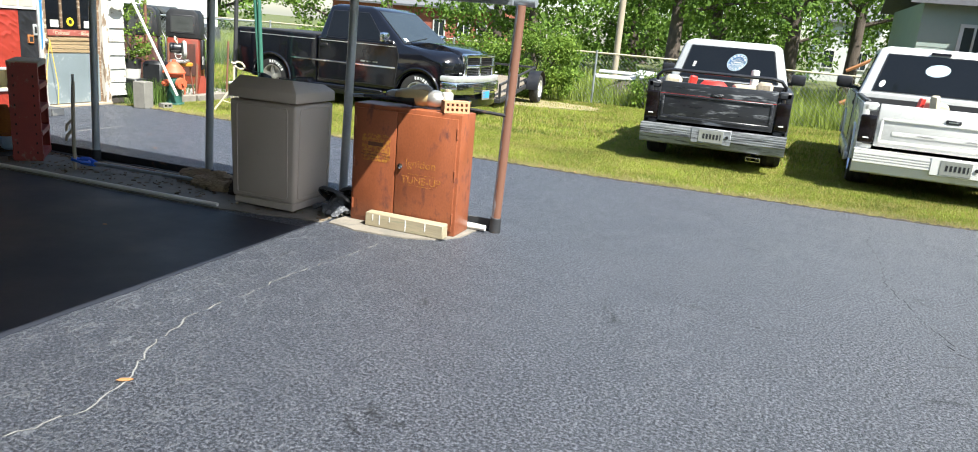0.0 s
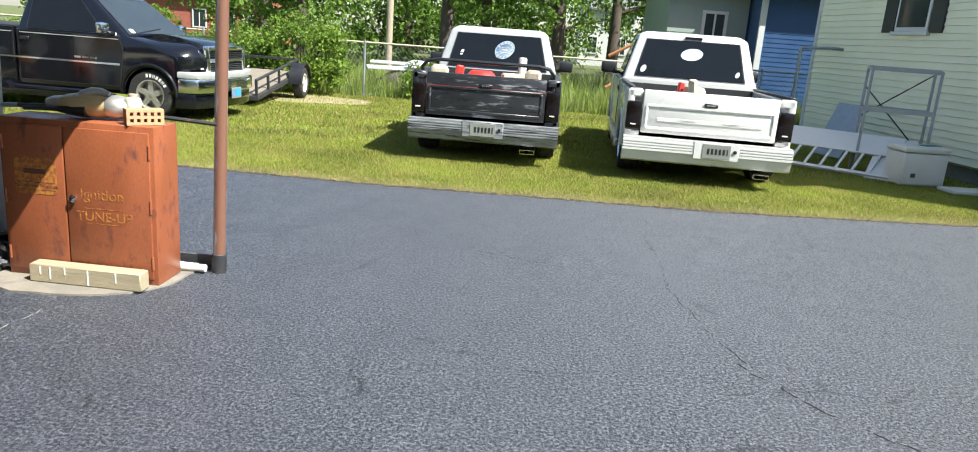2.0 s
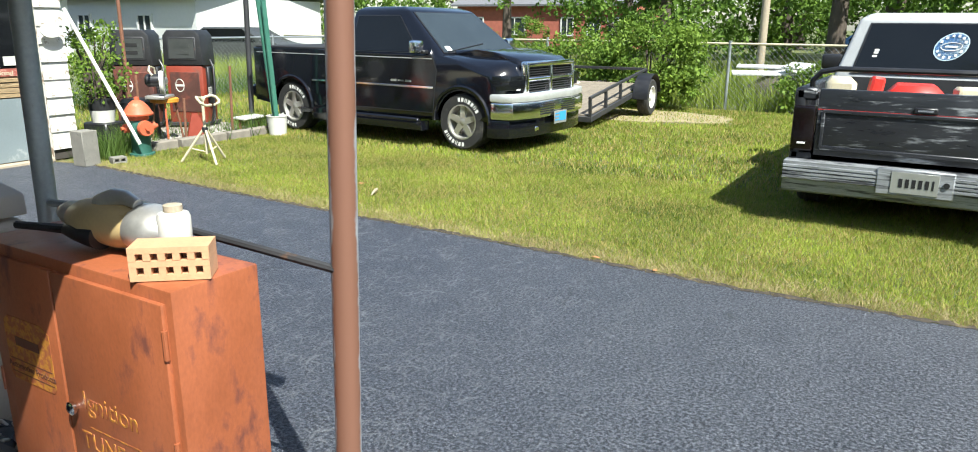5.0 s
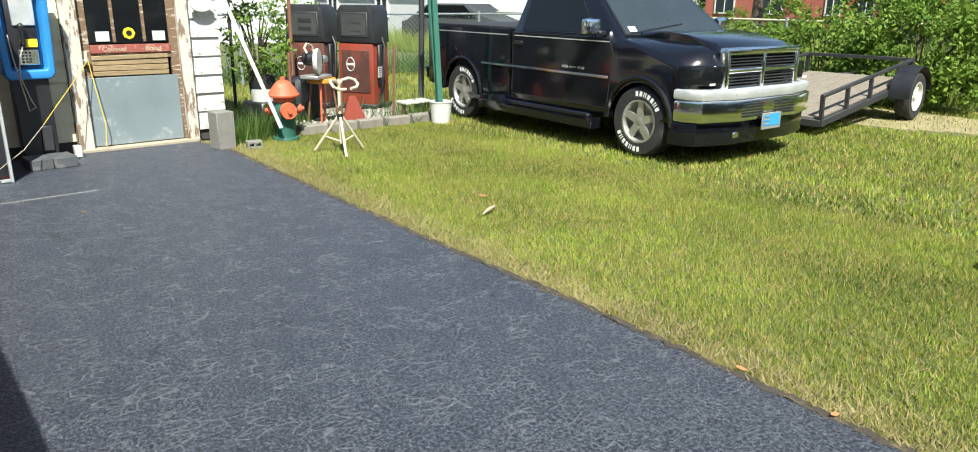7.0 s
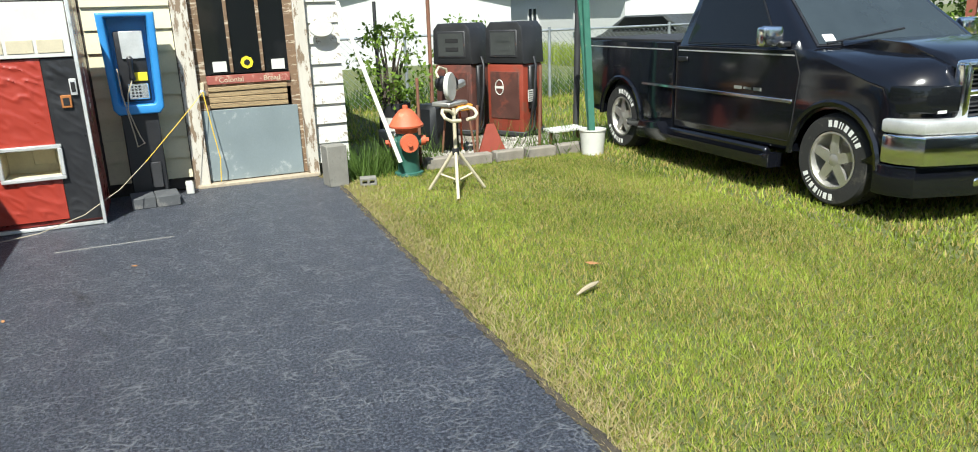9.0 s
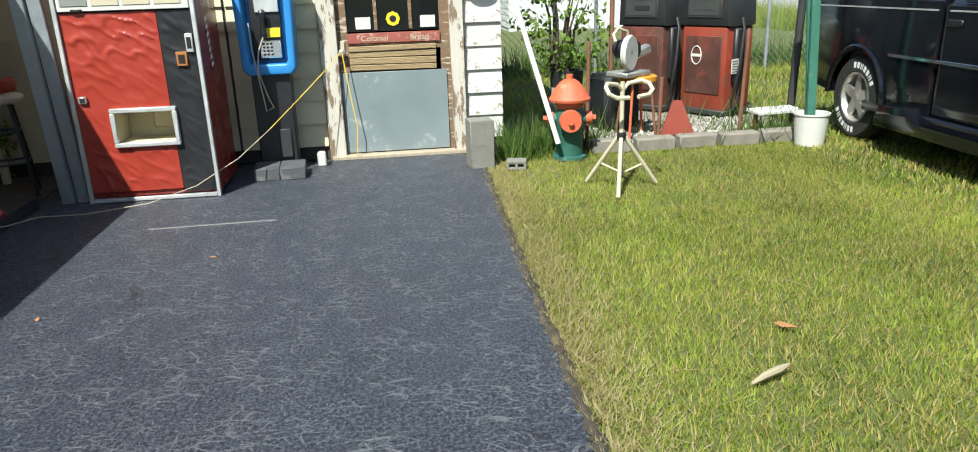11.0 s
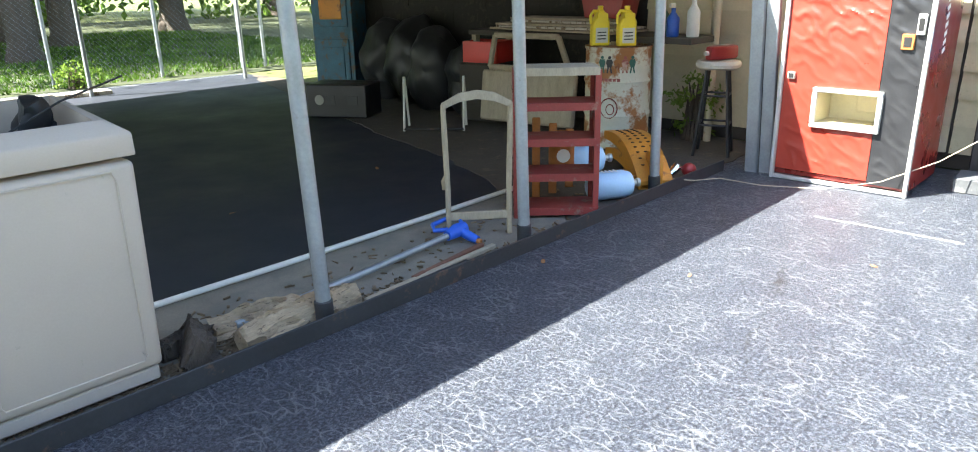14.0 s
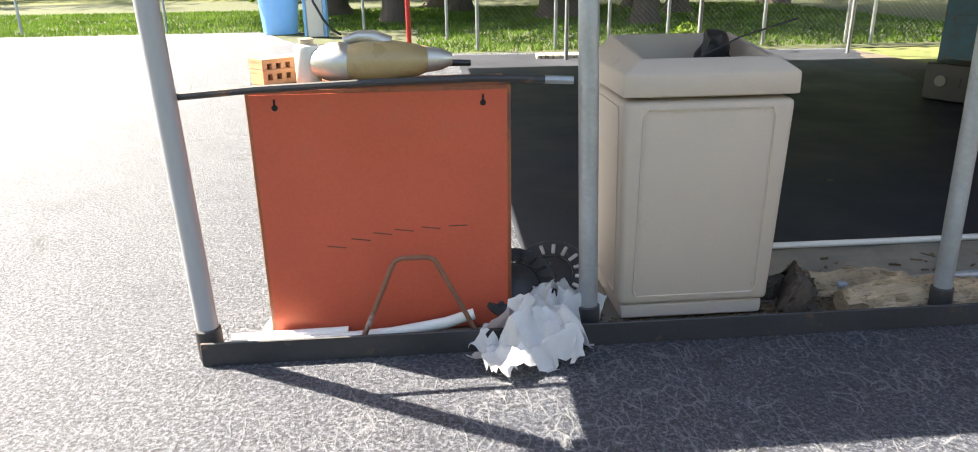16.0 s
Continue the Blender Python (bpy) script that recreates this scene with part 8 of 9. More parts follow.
def pale_house():
    h = thing("house", label="pale yellow clapboard house with dark window shutters", category="house", kind="structure")
    h.matrix_world = HOUSE
    bm = N()
    box(bm, (3.2, 0, 2.75), (6.3, 8.4, 5.1))
    part("wall", bm, M["house_cream"], h)
    bm = N()
    box(bm, (3.2, 0, 0.12), (6.2, 8.3, 0.3))
    part("foundation", bm, M["block"], h)
    bm = N()
    prism(bm, [(-0.4, 5.25), (3.2, 6.9), (6.8, 5.25), (6.8, 5.38), (3.2, 7.05), (-0.4, 5.38)], -4.5, 4.5)
    part("roof", bm, M["roof_grey"], h)
    bm = N()
    for k in range(44):
        z = 0.24 + k * 0.115
        prism(bm, [(0.03, z), (0.044, z), (0.05, z + 0.004), (0.03, z + 0.115)], -4.2, 4.2, pose(-0.03 - 0.05 + 0.03, 0, 0) @ Matrix.Diagonal((-1, 1, 1, 1)) @ pose(-0.05, 0, 0))
    tagged(part("lap_siding", bm, M["house_cream"], h), kind="stuff")
    bm = N()
    box(bm, (0.0, 4.2, 2.75), (0.12, 0.10, 5.1))
    part("corner_board", bm, M["house_white"], h)
    w = thing("window_1")
    w.parent = h
    bm = N()
    box(bm, (-0.04, 1.2, 2.85), (0.06, 0.86, 1.25), bevel=0.006)
    part("window_frame", bm, M["house_white"], w)
    bm = N()
    box(bm, (-0.075, 1.2, 2.85), (0.01, 0.74, 1.12))
    part("pane", bm, M["screen_glass"], w)
    for y in (0.58, 1.82):
        bm = N()
        box(bm, (-0.045, y, 2.85), (0.05, 0.34, 1.3), bevel=0.008)
        part("shutter", bm, M["black_plastic"], w, "dark louvred shutter")
    bm = N()
    box(bm, (-0.06, 1.2, 2.19), (0.09, 0.96, 0.06))
    part("window_sill", bm, M["house_white"], w)


pale_house()


def by_the_house():
    c = thing("cool_box", pose(5.95, 11.80, -0.01, 0, 0, 8) @ Matrix.Scale(1.15, 4), "white plastic cool box with its lid shut", "cool box")
    bm = N()
    box(bm, (0, 0, 0.21), (0.58, 0.38, 0.40), bevel=0.03, seg=3)
    part("box", bm, M["white_plastic"], c)
    bm = N()
    box(bm, (0, 0, 0.455), (0.60, 0.40, 0.08), bevel=0.025, seg=3)
    part("lid", bm, M["white_plastic"], c)
    bm = N()
    tube(bm, [(0.295, -0.11, 0.30), (0.32, -0.11, 0.20), (0.32, 0.11, 0.20), (0.295, 0.11, 0.30)], 0.014, 8)
    box(bm, (0.29, 0, 0.26), (0.02, 0.22, 0.10))
    part("handle", bm, M["dial"], c)
    bm = N()
    box(bm, (-0.14, -0.192, 0.14), (0.06, 0.006, 0.05))
    part("badge", bm, M["dial"], c)
    bm = N()
    box(bm, (0, 0, 0), (0.34, 0.14, 0.012), bevel=0.004)
    solo("green_board", bm, M["post_green"], pose(6.1, 11.80, 0.562, 0, 0, 30), "green flat board lying on the cool box", "board")
    r = thing("steel_rack", pose(5.86, 12.5, -0.01, 0, 0, -14) @ Matrix.Diagonal((0.74, 0.8, 0.94, 1)), "empty grey steel rack frame with three levels", "rack")
    for x in (-0.62, 0.62):
        for y in (-0.25, 0.25):
            bm = N()
            box(bm, (x, y, 0.85), (0.05, 0.05, 1.70), bevel=0.004)
            part("upright", bm, M["galv"], r)
    for z in (0.35, 1.05, 1.69):
        for y in (-0.25, 0.25):
            bm = N()
            box(bm, (0, y, z), (1.2, 0.03, 0.07))
            part("beam", bm, M["galv"], r)
        for x in (-0.62, 0.62):
            bm = N()
            box(bm, (x, 0, z), (0.03, 0.46, 0.05))
            part("end_bar", bm, M["galv"], r)
    bm = N()
    tube(bm, [(-0.62, 0.27, 0.9), (0.62, 0.27, 1.65)], 0.012, 6)
    tube(bm, [(-0.62, 0.27, 1.4), (0.62, 0.27, 0.4)], 0.012, 6)
    part("cross_brace", bm, M["dark_steel"], r)
    a = thing("swing_frame", pose(6.15, 16.3, 0, 0, 0, -6) @ Matrix.Diagonal((0.75, 1, 1, 1)), "galvanised tube swing frame without seats", "swing frame")
    for x in (-0.75, 0.85):
        for s in (-1, 1):
            bm = N()
            tube(bm, [(x, 0.5 * s, 0), (x, 0.1 * s, 1.1), (x, 0.05 * s, 1.85)], 0.028, 8)
            part("leg", bm, M["galv"], a)
        bm = N()
        tube(bm, [(x, -0.36, 0.4), (x, 0.36, 0.4)], 0.018, 8)
        part("brace", bm, M["galv"], a)
    bm = N()
    tube(bm, [(-0.8, 0, 1.78), (-0.75, 0, 1.86), (0, 0, 1.89), (0.85, 0, 1.86)], 0.032, 10)
    part("top_bar", bm, M["galv"], a)
    p = thing("slatted_panel", pose(4.95, 12.3, 0, 0, 0, -35) @ pose(0, 0, 0.05, 38, 0, 0), "white slatted panel lying tilted on the grass", "panel")
    bm = N()
    box(bm, (0, 0.62, 0.02), (1.7, 0.42, 0.03), bevel=0.005)
    part("board", bm, M["house_white"], p)
    bm = N()
    box(bm, (0, 0.0, 0.01), (1.7, 0.05, 0.04))
    part("bottom_rail", bm, M["house_white"], p)
    for k in range(8):
        bm = N()
        box(bm, (-0.80 + 0.229 * k, 0.22, 0.015), (0.035, 0.46, 0.03), rz=-8)
        part("slat", bm, M["house_white"], p)
    bm = N()
    box(bm, (0.75, 0.4, -0.02), (0.5, 0.9, 0.02))
    part("end_sheet", bm, M["house_white"], p)
    bm = N()
    box(bm, (0, 0, 0.5), (0.03, 0.7, 1.0), bevel=0.006)
    solo("grey_board", bm, M["galv"], pose(5.6, 14.2, 0.02, 0, 24, 20), "grey board leaning on the rack", "board")
    bm = N()
    box(bm, (0, 0, 0.03), (0.6, 0.36, 0.05), bevel=0.01)
    solo("white_slab", bm, M["white_plastic"], pose(6.46, 11.35, -0.01, 0, 0, 8), "flat white slab lying beside the cool box", "slab")


by_the_house()


# ---- far buildings ----
def far_house(x0, x1, y0, y1, z1, key, roof, label, windows, ridge=1.6, trim=None, laps=0.0):
    h = thing("house", pose((x0 + x1) / 2, y0, 0), label, "house")
    w, d = x1 - x0, y1 - y0
    bm = N()
    box(bm, (0, d / 2, z1 / 2 - 0.1), (w, d, z1 + 0.2))
    wall = part("wall", bm, M[key], h)
    if laps:
        bm = N()
        z = 0.1
        while z < z1 - laps:
            prism(bm, [(-0.022, z), (-0.012, z + laps), (0.01, z + laps), (0.01, z)], -w / 2, w / 2, axis="x")
            z += laps
        tagged(part("lap_siding", bm, M[key], h), kind="stuff")
    bm = N()
    prism(bm, [(-0.4, z1 - 0.05), (d / 2, z1 + ridge), (d + 0.4, z1 - 0.05), (d + 0.4, z1 + 0.1), (d / 2, z1 + ridge + 0.15), (-0.4, z1 + 0.1)], -w / 2 - 0.4, w / 2 + 0.4, axis="x")
    part("roof", bm, M[roof], h)
    for wx, wz, ww, wh in windows:
        win = thing("window")
        win.parent = h
        bm = N()
        for sx, sz, ox, oz in ((ww + 0.16, 0.09, 0, wh / 2 + 0.03), (ww + 0.16, 0.09, 0, -wh / 2 - 0.03), (0.09, wh, ww / 2 + 0.03, 0), (0.09, wh, -ww / 2 - 0.03, 0), (0.05, wh, 0, 0)):
            box(bm, (wx + ox, -0.04, wz + oz), (sx, 0.09, sz))
        part("window_frame", bm, M["house_white"], win)
        bm = N()
        box(bm, (wx, -0.028, wz), (ww, 0.02, wh))
        part("pane", bm, M["screen_glass"], win)
    if trim:
        bm = N()
        box(bm, (-w / 2, -0.03, z1 / 2), (0.16, 0.1, z1))
        part("corner_board", bm, M["house_white"], h)
    return h


far_house(-34, -19.5, 55, 63, 3.0, "house_brick", "roof_grey", "red brick bungalow behind the hedge", [(-5.6, 1.5, 1.5, 1.2), (-2.0, 1.5, 1.7, 1.2), (2.4, 1.5, 0.9, 1.2), (4.5, 1.5, 0.9, 1.2), (6.0, 1.5, 0.7, 1.2)])
far_house(3.6, 8.2, 66, 73, 4.6, "house_white", "roof_grey", "white two-storey house beyond the trees", [(-1.2, 1.7, 0.8, 1.3), (1.2, 1.7, 0.8, 1.3), (0.0, 3.7, 0.7, 1.0)], 2.2)
far_house(6.6, 14.2, 23, 30, 3.4, "house_blue", "roof_grey", "house wing with dark blue horizontal siding", [], 1.8, True, 0.13)
far_house(4.2, 6.55, 24.4, 30, 3.4, "house_green", "roof_grey", "house wing with grey-green siding", [(0.2, 2.3, 0.6, 1.0)], 1.8, None, 0.15)
far_house(-34, -24, 22.5, 29, 2.5, "house_white", "roof_grey", "white mobile home behind the west fence", [(-2, 1.4, 0.8, 0.9), (2, 1.4, 0.8, 0.9)], 0.9)
far_house(-40, -27, 12, 19.5, 2.4, "house_white", "roof_grey", "low white block building to the west", [], 0.8, None, 0.2)


def deck():
    d = thing("deck", pose(4.3, 22.7, 0), "raised stained wooden deck with railings", "deck")
    bm = N()
    box(bm, (0, 0.8, 0.95), (2.2, 1.6, 0.12))
    part("platform", bm, M["deck_wood"], d)
    for x in (-1.05, 0, 1.05):
        bm = N()
        box(bm, (x, 0.05, 0.95), (0.1, 0.1, 1.9))
        part("post", bm, M["deck_wood"], d)
    for z in (1.35, 1.85):
        bm = N()
        box(bm, (0, 0.05, z), (2.2, 0.08, 0.08))
        part("rail", bm, M["deck_wood"], d)
    for k in range(14):
        bm = N()
        box(bm, (-1.0 + 0.154 * k, 0.05, 1.6), (0.04, 0.04, 0.5))
        part("baluster", bm, M["deck_wood"], d)
    bm = N()
    tube(bm, [(-1.05, 0.05, 1.85), (-1.9, 0.05, 1.35)], 0.05, 6)
    tube(bm, [(-1.05, 0.05, 0.95), (-1.9, 0.05, 0.45)], 0.07, 6)
    part("stair_rail", bm, M["deck_wood"], d)


deck()


# ---- fences ----
def mesh_fence(a, b, h, label, rail="galv", posts=(), pitch=0.075, wire=0.0022):
    a, b = Vector((*a, 0)), Vector((*b, 0))
    L = (b - a).length
    u = (b - a).normalized()
    side = Vector((-u.y, u.x, 0)) * wire
    f = thing("fence", label=label, category="fence", kind="structure")
    verts, faces = [], []

    def strip(p, q):
        for s in (side, Vector((0, 0, wire)) + u * wire * 0.5):
            k = len(verts)
            verts.extend((p - s, q - s, q + s, p + s))
            faces.append((k, k + 1, k + 2, k + 3))

    for i in range(int((L + h) / pitch)):
        s0 = i * pitch - h
        for flip in (0, 1):
            lo, hi = max(0.0, -s0), min(h, L - s0)
            if hi <= lo:
                continue
            p, q = (a + u * (s0 + lo), lo), (a + u * (s0 + hi), hi)
            z = (lambda v: h - v) if flip else (lambda v: v)
            strip(p[0] + Vector((0, 0, 0.03 + z(p[1]))), q[0] + Vector((0, 0, 0.03 + z(q[1]))))
    ob = new("wire_mesh", sheet_mesh("wire_mesh", verts, faces, M["galv"]))
    ob.parent = f
    tagged(ob, kind="stuff")
    if rail:
        bm = N()
        cyl(bm, a + Vector((0, 0, h + 0.02)), b + Vector((0, 0, h + 0.02)), 0.022, n=8)
        part("top_rail", bm, M[rail], f)
    for s in posts:
        bm = N()
        p = a + u * s
        cyl(bm, p, p + Vector((0, 0, h + 0.08)), 0.03, n=10)
        part("post", bm, M["galv"], f)


mesh_fence((-16, 19.1), (3.4, 19.1), 1.26, "chain-link fence with a yellowish top rail behind the lawn", "cream_paint", (2.2, 5.2, 8.2, 12.2, 15.2, 19.0), 0.11, 0.003)
mesh_fence((3.6, 18.6), (9.0, 18.2), 1.3, "chain-link fence in front of the blue wall", "galv", (0.1, 1.9, 5.3), 0.10, 0.003)
mesh_fence((-14.2, 6.0), (-14.2, 19.1), 1.25, "chain-link fence behind the old pumps", "galv", (0.1, 2.6, 5.3, 8.2, 11), 0.11, 0.003)
mesh_fence((-3.2, -4.75), (-12.5, -4.55), 1.5, "chain-link fence along the shaded lawn", None, (0.0, 1.3, 2.2, 3.2, 4.85, 6.3, 6.75), 0.085, 0.0010)
for k, (x, y) in enumerate(((-2.75, -6.4), (6.4, -9.6), (3.4, -9.8), (-1.0, -9.4))):
    bm = N()
    cyl(bm, (0, 0, 0), (0, 0, 1.7), 0.03, n=10)
    solo("lawn_post", bm, M["galv"], pose(x, y, 0), "grey steel post standing at the far lawn edge", "post", "lawn posts")


# ---- foliage ----
def leaf_cloud(rng, centres, radii, per, size, droop=0.3):
    """Small folded leaves scattered in clumps: vertices and faces."""
    k = len(centres) * per
    c = np.repeat(np.array(centres), per, axis=0)
    r = np.repeat(np.array(radii), per)[:, None]
    d = rng.normal(size=(k, 3))
    d /= np.linalg.norm(d, axis=1)[:, None]
    p = c + d * r * rng.uniform(0.25, 1.0, (k, 1)) ** 0.6 * np.array([1, 1, 0.75])
    ax = rng.normal(size=(k, 3))
    ax[:, 2] -= droop
    ax /= np.linalg.norm(ax, axis=1)[:, None]
    s = np.cross(ax, rng.normal(size=(k, 3)))
    s /= np.linalg.norm(s, axis=1)[:, None] + 1e-9
    ln = size * rng.uniform(0.6, 1.3, (k, 1))
    verts = np.stack([p, p + ax * ln * 0.5 + s * ln * 0.28, p + ax * ln, p + ax * ln * 0.5 - s * ln * 0.28], 1).reshape(-1, 3)
    return verts, np.arange(k * 4).reshape(-1, 4)


def quick_mesh(name, verts, faces, material):
    me = bpy.data.meshes.new(name)
    n, k = faces.shape
    me.vertices.add(len(verts))
    me.vertices.foreach_set("co", np.asarray(verts, np.float32).ravel())
    me.loops.add(n * k)
    me.loops.foreach_set("vertex_index", faces.astype(np.int32).ravel())
    me.polygons.add(n)
    me.polygons.foreach_set("loop_start", np.arange(0, n * k, k, dtype=np.int32))
    me.update(calc_edges=True)
    me.materials.append(material)
    return me


def tree(m, seed, height, crown, r0, label, leaf="leaf", base=0.3, size=0.2, clumps=170, per=55):
    rng = np.random.default_rng(seed)
    t = thing("tree", m, label, "tree")
    bm = N()
    lean = rng.uniform(-0.3, 0.3, 2)
    pts = [(lean[0] * f * f, lean[1] * f * f, height * 0.75 * f) for f in (0, 0.04, 0.2, 0.4, 0.6, 0.8, 1.0)]
    tube(bm, pts, [r0 * f for f in (1.5, 1.1, 0.95, 0.8, 0.6, 0.4, 0.2)], 12)
    centres, radii = [], []
    for k in range(11):
        f = base + (0.95 - base) * k / 10
        a = k * 2.4 + rng.uniform(0, 1)
        reach = crown * (0.45 + 0.55 * math.sin(math.pi * min(1, (f - base) / (1 - base) * 0.8 + 0.15))) * rng.uniform(0.8, 1.15)
        z0 = height * 0.75 * f
        e = (reach * math.cos(a), reach * math.sin(a), z0 + height * 0.10 * rng.uniform(0.2, 1.6))
        mid = (e[0] * 0.5, e[1] * 0.5, z0 + (e[2] - z0) * 0.7)
        tube(bm, [(lean[0] * f, lean[1] * f, z0), mid, e], [r0 * 0.38, r0 * 0.2, r0 * 0.06], 7)
        for _ in range(clumps // 11):
            q = rng.uniform(0.35, 1.1)
            centres.append((e[0] * q + rng.normal() * crown * 0.17, e[1] * q + rng.normal() * crown * 0.17, z0 + (e[2] - z0) * q + rng.normal() * height * 0.06))
            radii.append(crown * rng.uniform(0.10, 0.24))
    part("trunk", bm, M["bark"], t)
    v, f = leaf_cloud(rng, centres, radii, per, size)
    ob = new("crown", quick_mesh("crown", v, f, M[leaf]))
    ob.parent = t
    tagged(ob, kind="stuff")
    return t


big = tree(pose(-3.2, 30, 0), 1, 11, 4.2, 0.28, "leafy broad tree behind the fence", base=0.34)
two = tree(pose(-1.8, 31, 0, 0, 0, 70), 2, 10, 3.6, 0.24, "leafy tree with a dark trunk behind the fence", base=0.38)
low = tree(pose(-12, 40, 0), 3, 9, 4.4, 0.3, "dense dark green tree in the distance", base=0.08, size=0.26)
rnd = random.Random(11)
for src, x, y, s in ((big, 1.2, 36, 1.1), (low, 8.0, 44, 1.0), (low, -7.5, 46, 1.1), (low, -17, 48, 1.15), (two, -22, 42, 1.1), (low, 14, 50, 1.3), (low, 1.0, 54, 1.2), (low, -2.5, 49, 1.0), (big, 4.0, 39, 1.05),
                     (low, -40, 48, 1.3), (low, -48, 38, 1.3), (big, -44, 26, 1.2), (low, -38, 62, 1.4), (low, -30, 70, 1.5), (low, -10, 66, 1.5), (low, 20, 62, 1.6), (low, -55, 14, 1.4), (low, -50, 4, 1.4),
                     (big, -14, -17, 1.3), (low, -22, -24, 1.4), (low, -6, -34, 1.5), (low, 10, -36, 1.6), (low, -38, -14, 1.4), (two, -17, -9, 1.2), (low, 26, -28, 1.5), (big, 22, 30, 1.3),
                     # added trees: southern crowns to shade the lawn, outer ring to block horizon light
                     (big, -3.5, -16.0, 1.1), (big, -1.6, -11.8, 1.0), (big, -7.5, -9.8, 0.95), (two, 1.8, -15.5, 1.1), (two, -9.5, -13.5, 1.2), (low, -13, -27, 1.5), (low, -29, -20, 1.5), (low, 2, -29, 1.4), (low, 18, -33, 1.6), (low, 34, -18, 1.6), (low, -46, -8, 1.5), (low, -16, -38, 1.7), (low, -34, -34, 1.7),
                     (low, 38, 0, 1.5), (low, 36, 16, 1.5), (low, 30, 46, 1.6), (low, -24, -13, 1.2), (low, -62, 26, 1.6)):
    c = copy_thing(src, pose(x, y, 0, 0, 0, rnd.uniform(0, 360)))
    c.scale = (s, s, s * rnd.uniform(0.9, 1.1))
shade_tree = tree(pose(-5.95, -12.6, 0), 7, 10, 5.5, 0.48, "large shade tree with a thick rough trunk", base=0.42, size=0.22, clumps=200, per=60)
# extra copies, added to deepen the shade on the south lawn
for x, y, a in ((0.4, -15.4, 80), (-9.4, -16.8, 200), (-3.0, -19.5, 300)):
    copy_thing(shade_tree, pose(x, y, 0, 0, 0, a))


def bush(m, seed, size, label, leaf="bush", n=90, per=45, ls=0.085, twigs=9):
    rng = np.random.default_rng(seed)
    b = thing("bush", m, label, "bush")
    bm = N()
    for k in range(twigs):
        a = k * 2.4
        e = Vector((size[0] * 0.7 * math.cos(a) * rng.uniform(0.3, 1), size[1] * 0.7 * math.sin(a) * rng.uniform(0.3, 1), size[2] * rng.uniform(0.6, 1.0)))
        tube(bm, [(0.1 * math.cos(a), 0.1 * math.sin(a), 0), e * 0.5 + Vector((0, 0, 0.1)), e], [0.022, 0.014, 0.005], 6)
    part("stem_work", bm, M["bark"], b)
    d = rng.normal(size=(n, 3))
    d /= np.linalg.norm(d, axis=1)[:, None]
    q = rng.uniform(0.35, 1.0, (n, 1)) ** 0.5
    c = d * q * np.array(size) * np.array([1, 1, 0.55]) + np.array([0, 0, size[2] * 0.52])
    c[:, 2] = np.maximum(c[:, 2], 0.08)
    v, f = leaf_cloud(rng, c, rng.uniform(0.10, 0.30, n) * min(size[0], size[2]) ** 0.5, per, ls)
    v[:, 2] = np.maximum(v[:, 2], 0.0)
    ob = new("foliage", quick_mesh("foliage", v, f, M[leaf]))
    ob.parent = b
    tagged(ob, kind="stuff")


bush(pose(-5.2, 18.55, 0), 21, (1.25, 0.6, 1.75), "rounded green bush growing through the fence", n=150, per=70)
bush(pose(-7.0, 19.0, 0), 22, (1.3, 0.5, 1.4), "yellow-green vine growing over the fence", n=120, per=60)
bush(pose(-9.2, 19.2, 0), 23, (1.4, 0.5, 1.25), "yellow-green vine growing over the fence", n=110, per=55)
bush(pose(-12.0, 19.2, 0), 24, (1.6, 0.5, 1.3), "vine and weeds along the fence", n=110, per=55)
bush(pose(-2.4, 19.3, 0), 25, (0.5, 0.35, 0.9), "weedy shrub at the fence foot", n=40, per=40)
bush(pose(-9.75, 9.70, 0.55), 26, (0.42, 0.42, 1.0), "leafy young shrub growing out of a bucket", n=46, per=26, ls=0.06)
bush(pose(-13.2, 12.1, 0), 27, (0.5, 0.5, 1.5), "leafy sapling at the west fence", n=50, per=40)
bush(pose(-8.85, 4.65, 0), 28, (0.22, 0.2, 0.6), "green weed growing beside the drum", n=24, per=22, ls=0.05)
bush(pose(-6.6, -4.35, 0), 29, (0.35, 0.2, 0.35), "yellow-green weed at the plank end", n=18, per=24, ls=0.06)
bush(pose(-26, 52, 0), 30, (1.6, 1.0, 2.0), "round green shrub before the brick house", n=70, per=40, ls=0.16)
bush(pose(-30.4, 53.5, 0), 31, (0.8, 0.8, 1.3), "small round shrub before the brick house", n=40, per=40, ls=0.12)

# pale boards dumped beyond the fence
for k, (x, y, rz, rx, l) in enumerate(((-3.4, 21.2, 20, 12, 1.6), (-2.9, 21.4, -25, 18, 1.3), (-3.6, 21.6, 5, 8, 1.2), (-2.8, 21.0, -50, 22, 0.9))):
    bm = N()
    box(bm, (0, 0, 0), (l, 0.30, 0.04), bevel=0.006)
    solo("dumped_board", bm, M["house_white"], pose(x, y, 0.62 + 0.06 * k, rx, 0, rz), "pale board dumped on a heap beyond the fence", "board", "dumped boards")
bm = N()
bmesh.ops.create_icosphere(bm, subdivisions=3, radius=0.8, matrix=Matrix.Diagonal((1.1, 0.7, 0.75, 1)))
crumple(bm, 0.15, 3, 2)
solo("brush_heap", bm, M["dirt"], pose(-3.2, 21.3, 0.0), "heap of brush and soil beyond the fence", "heap")
bm = N()
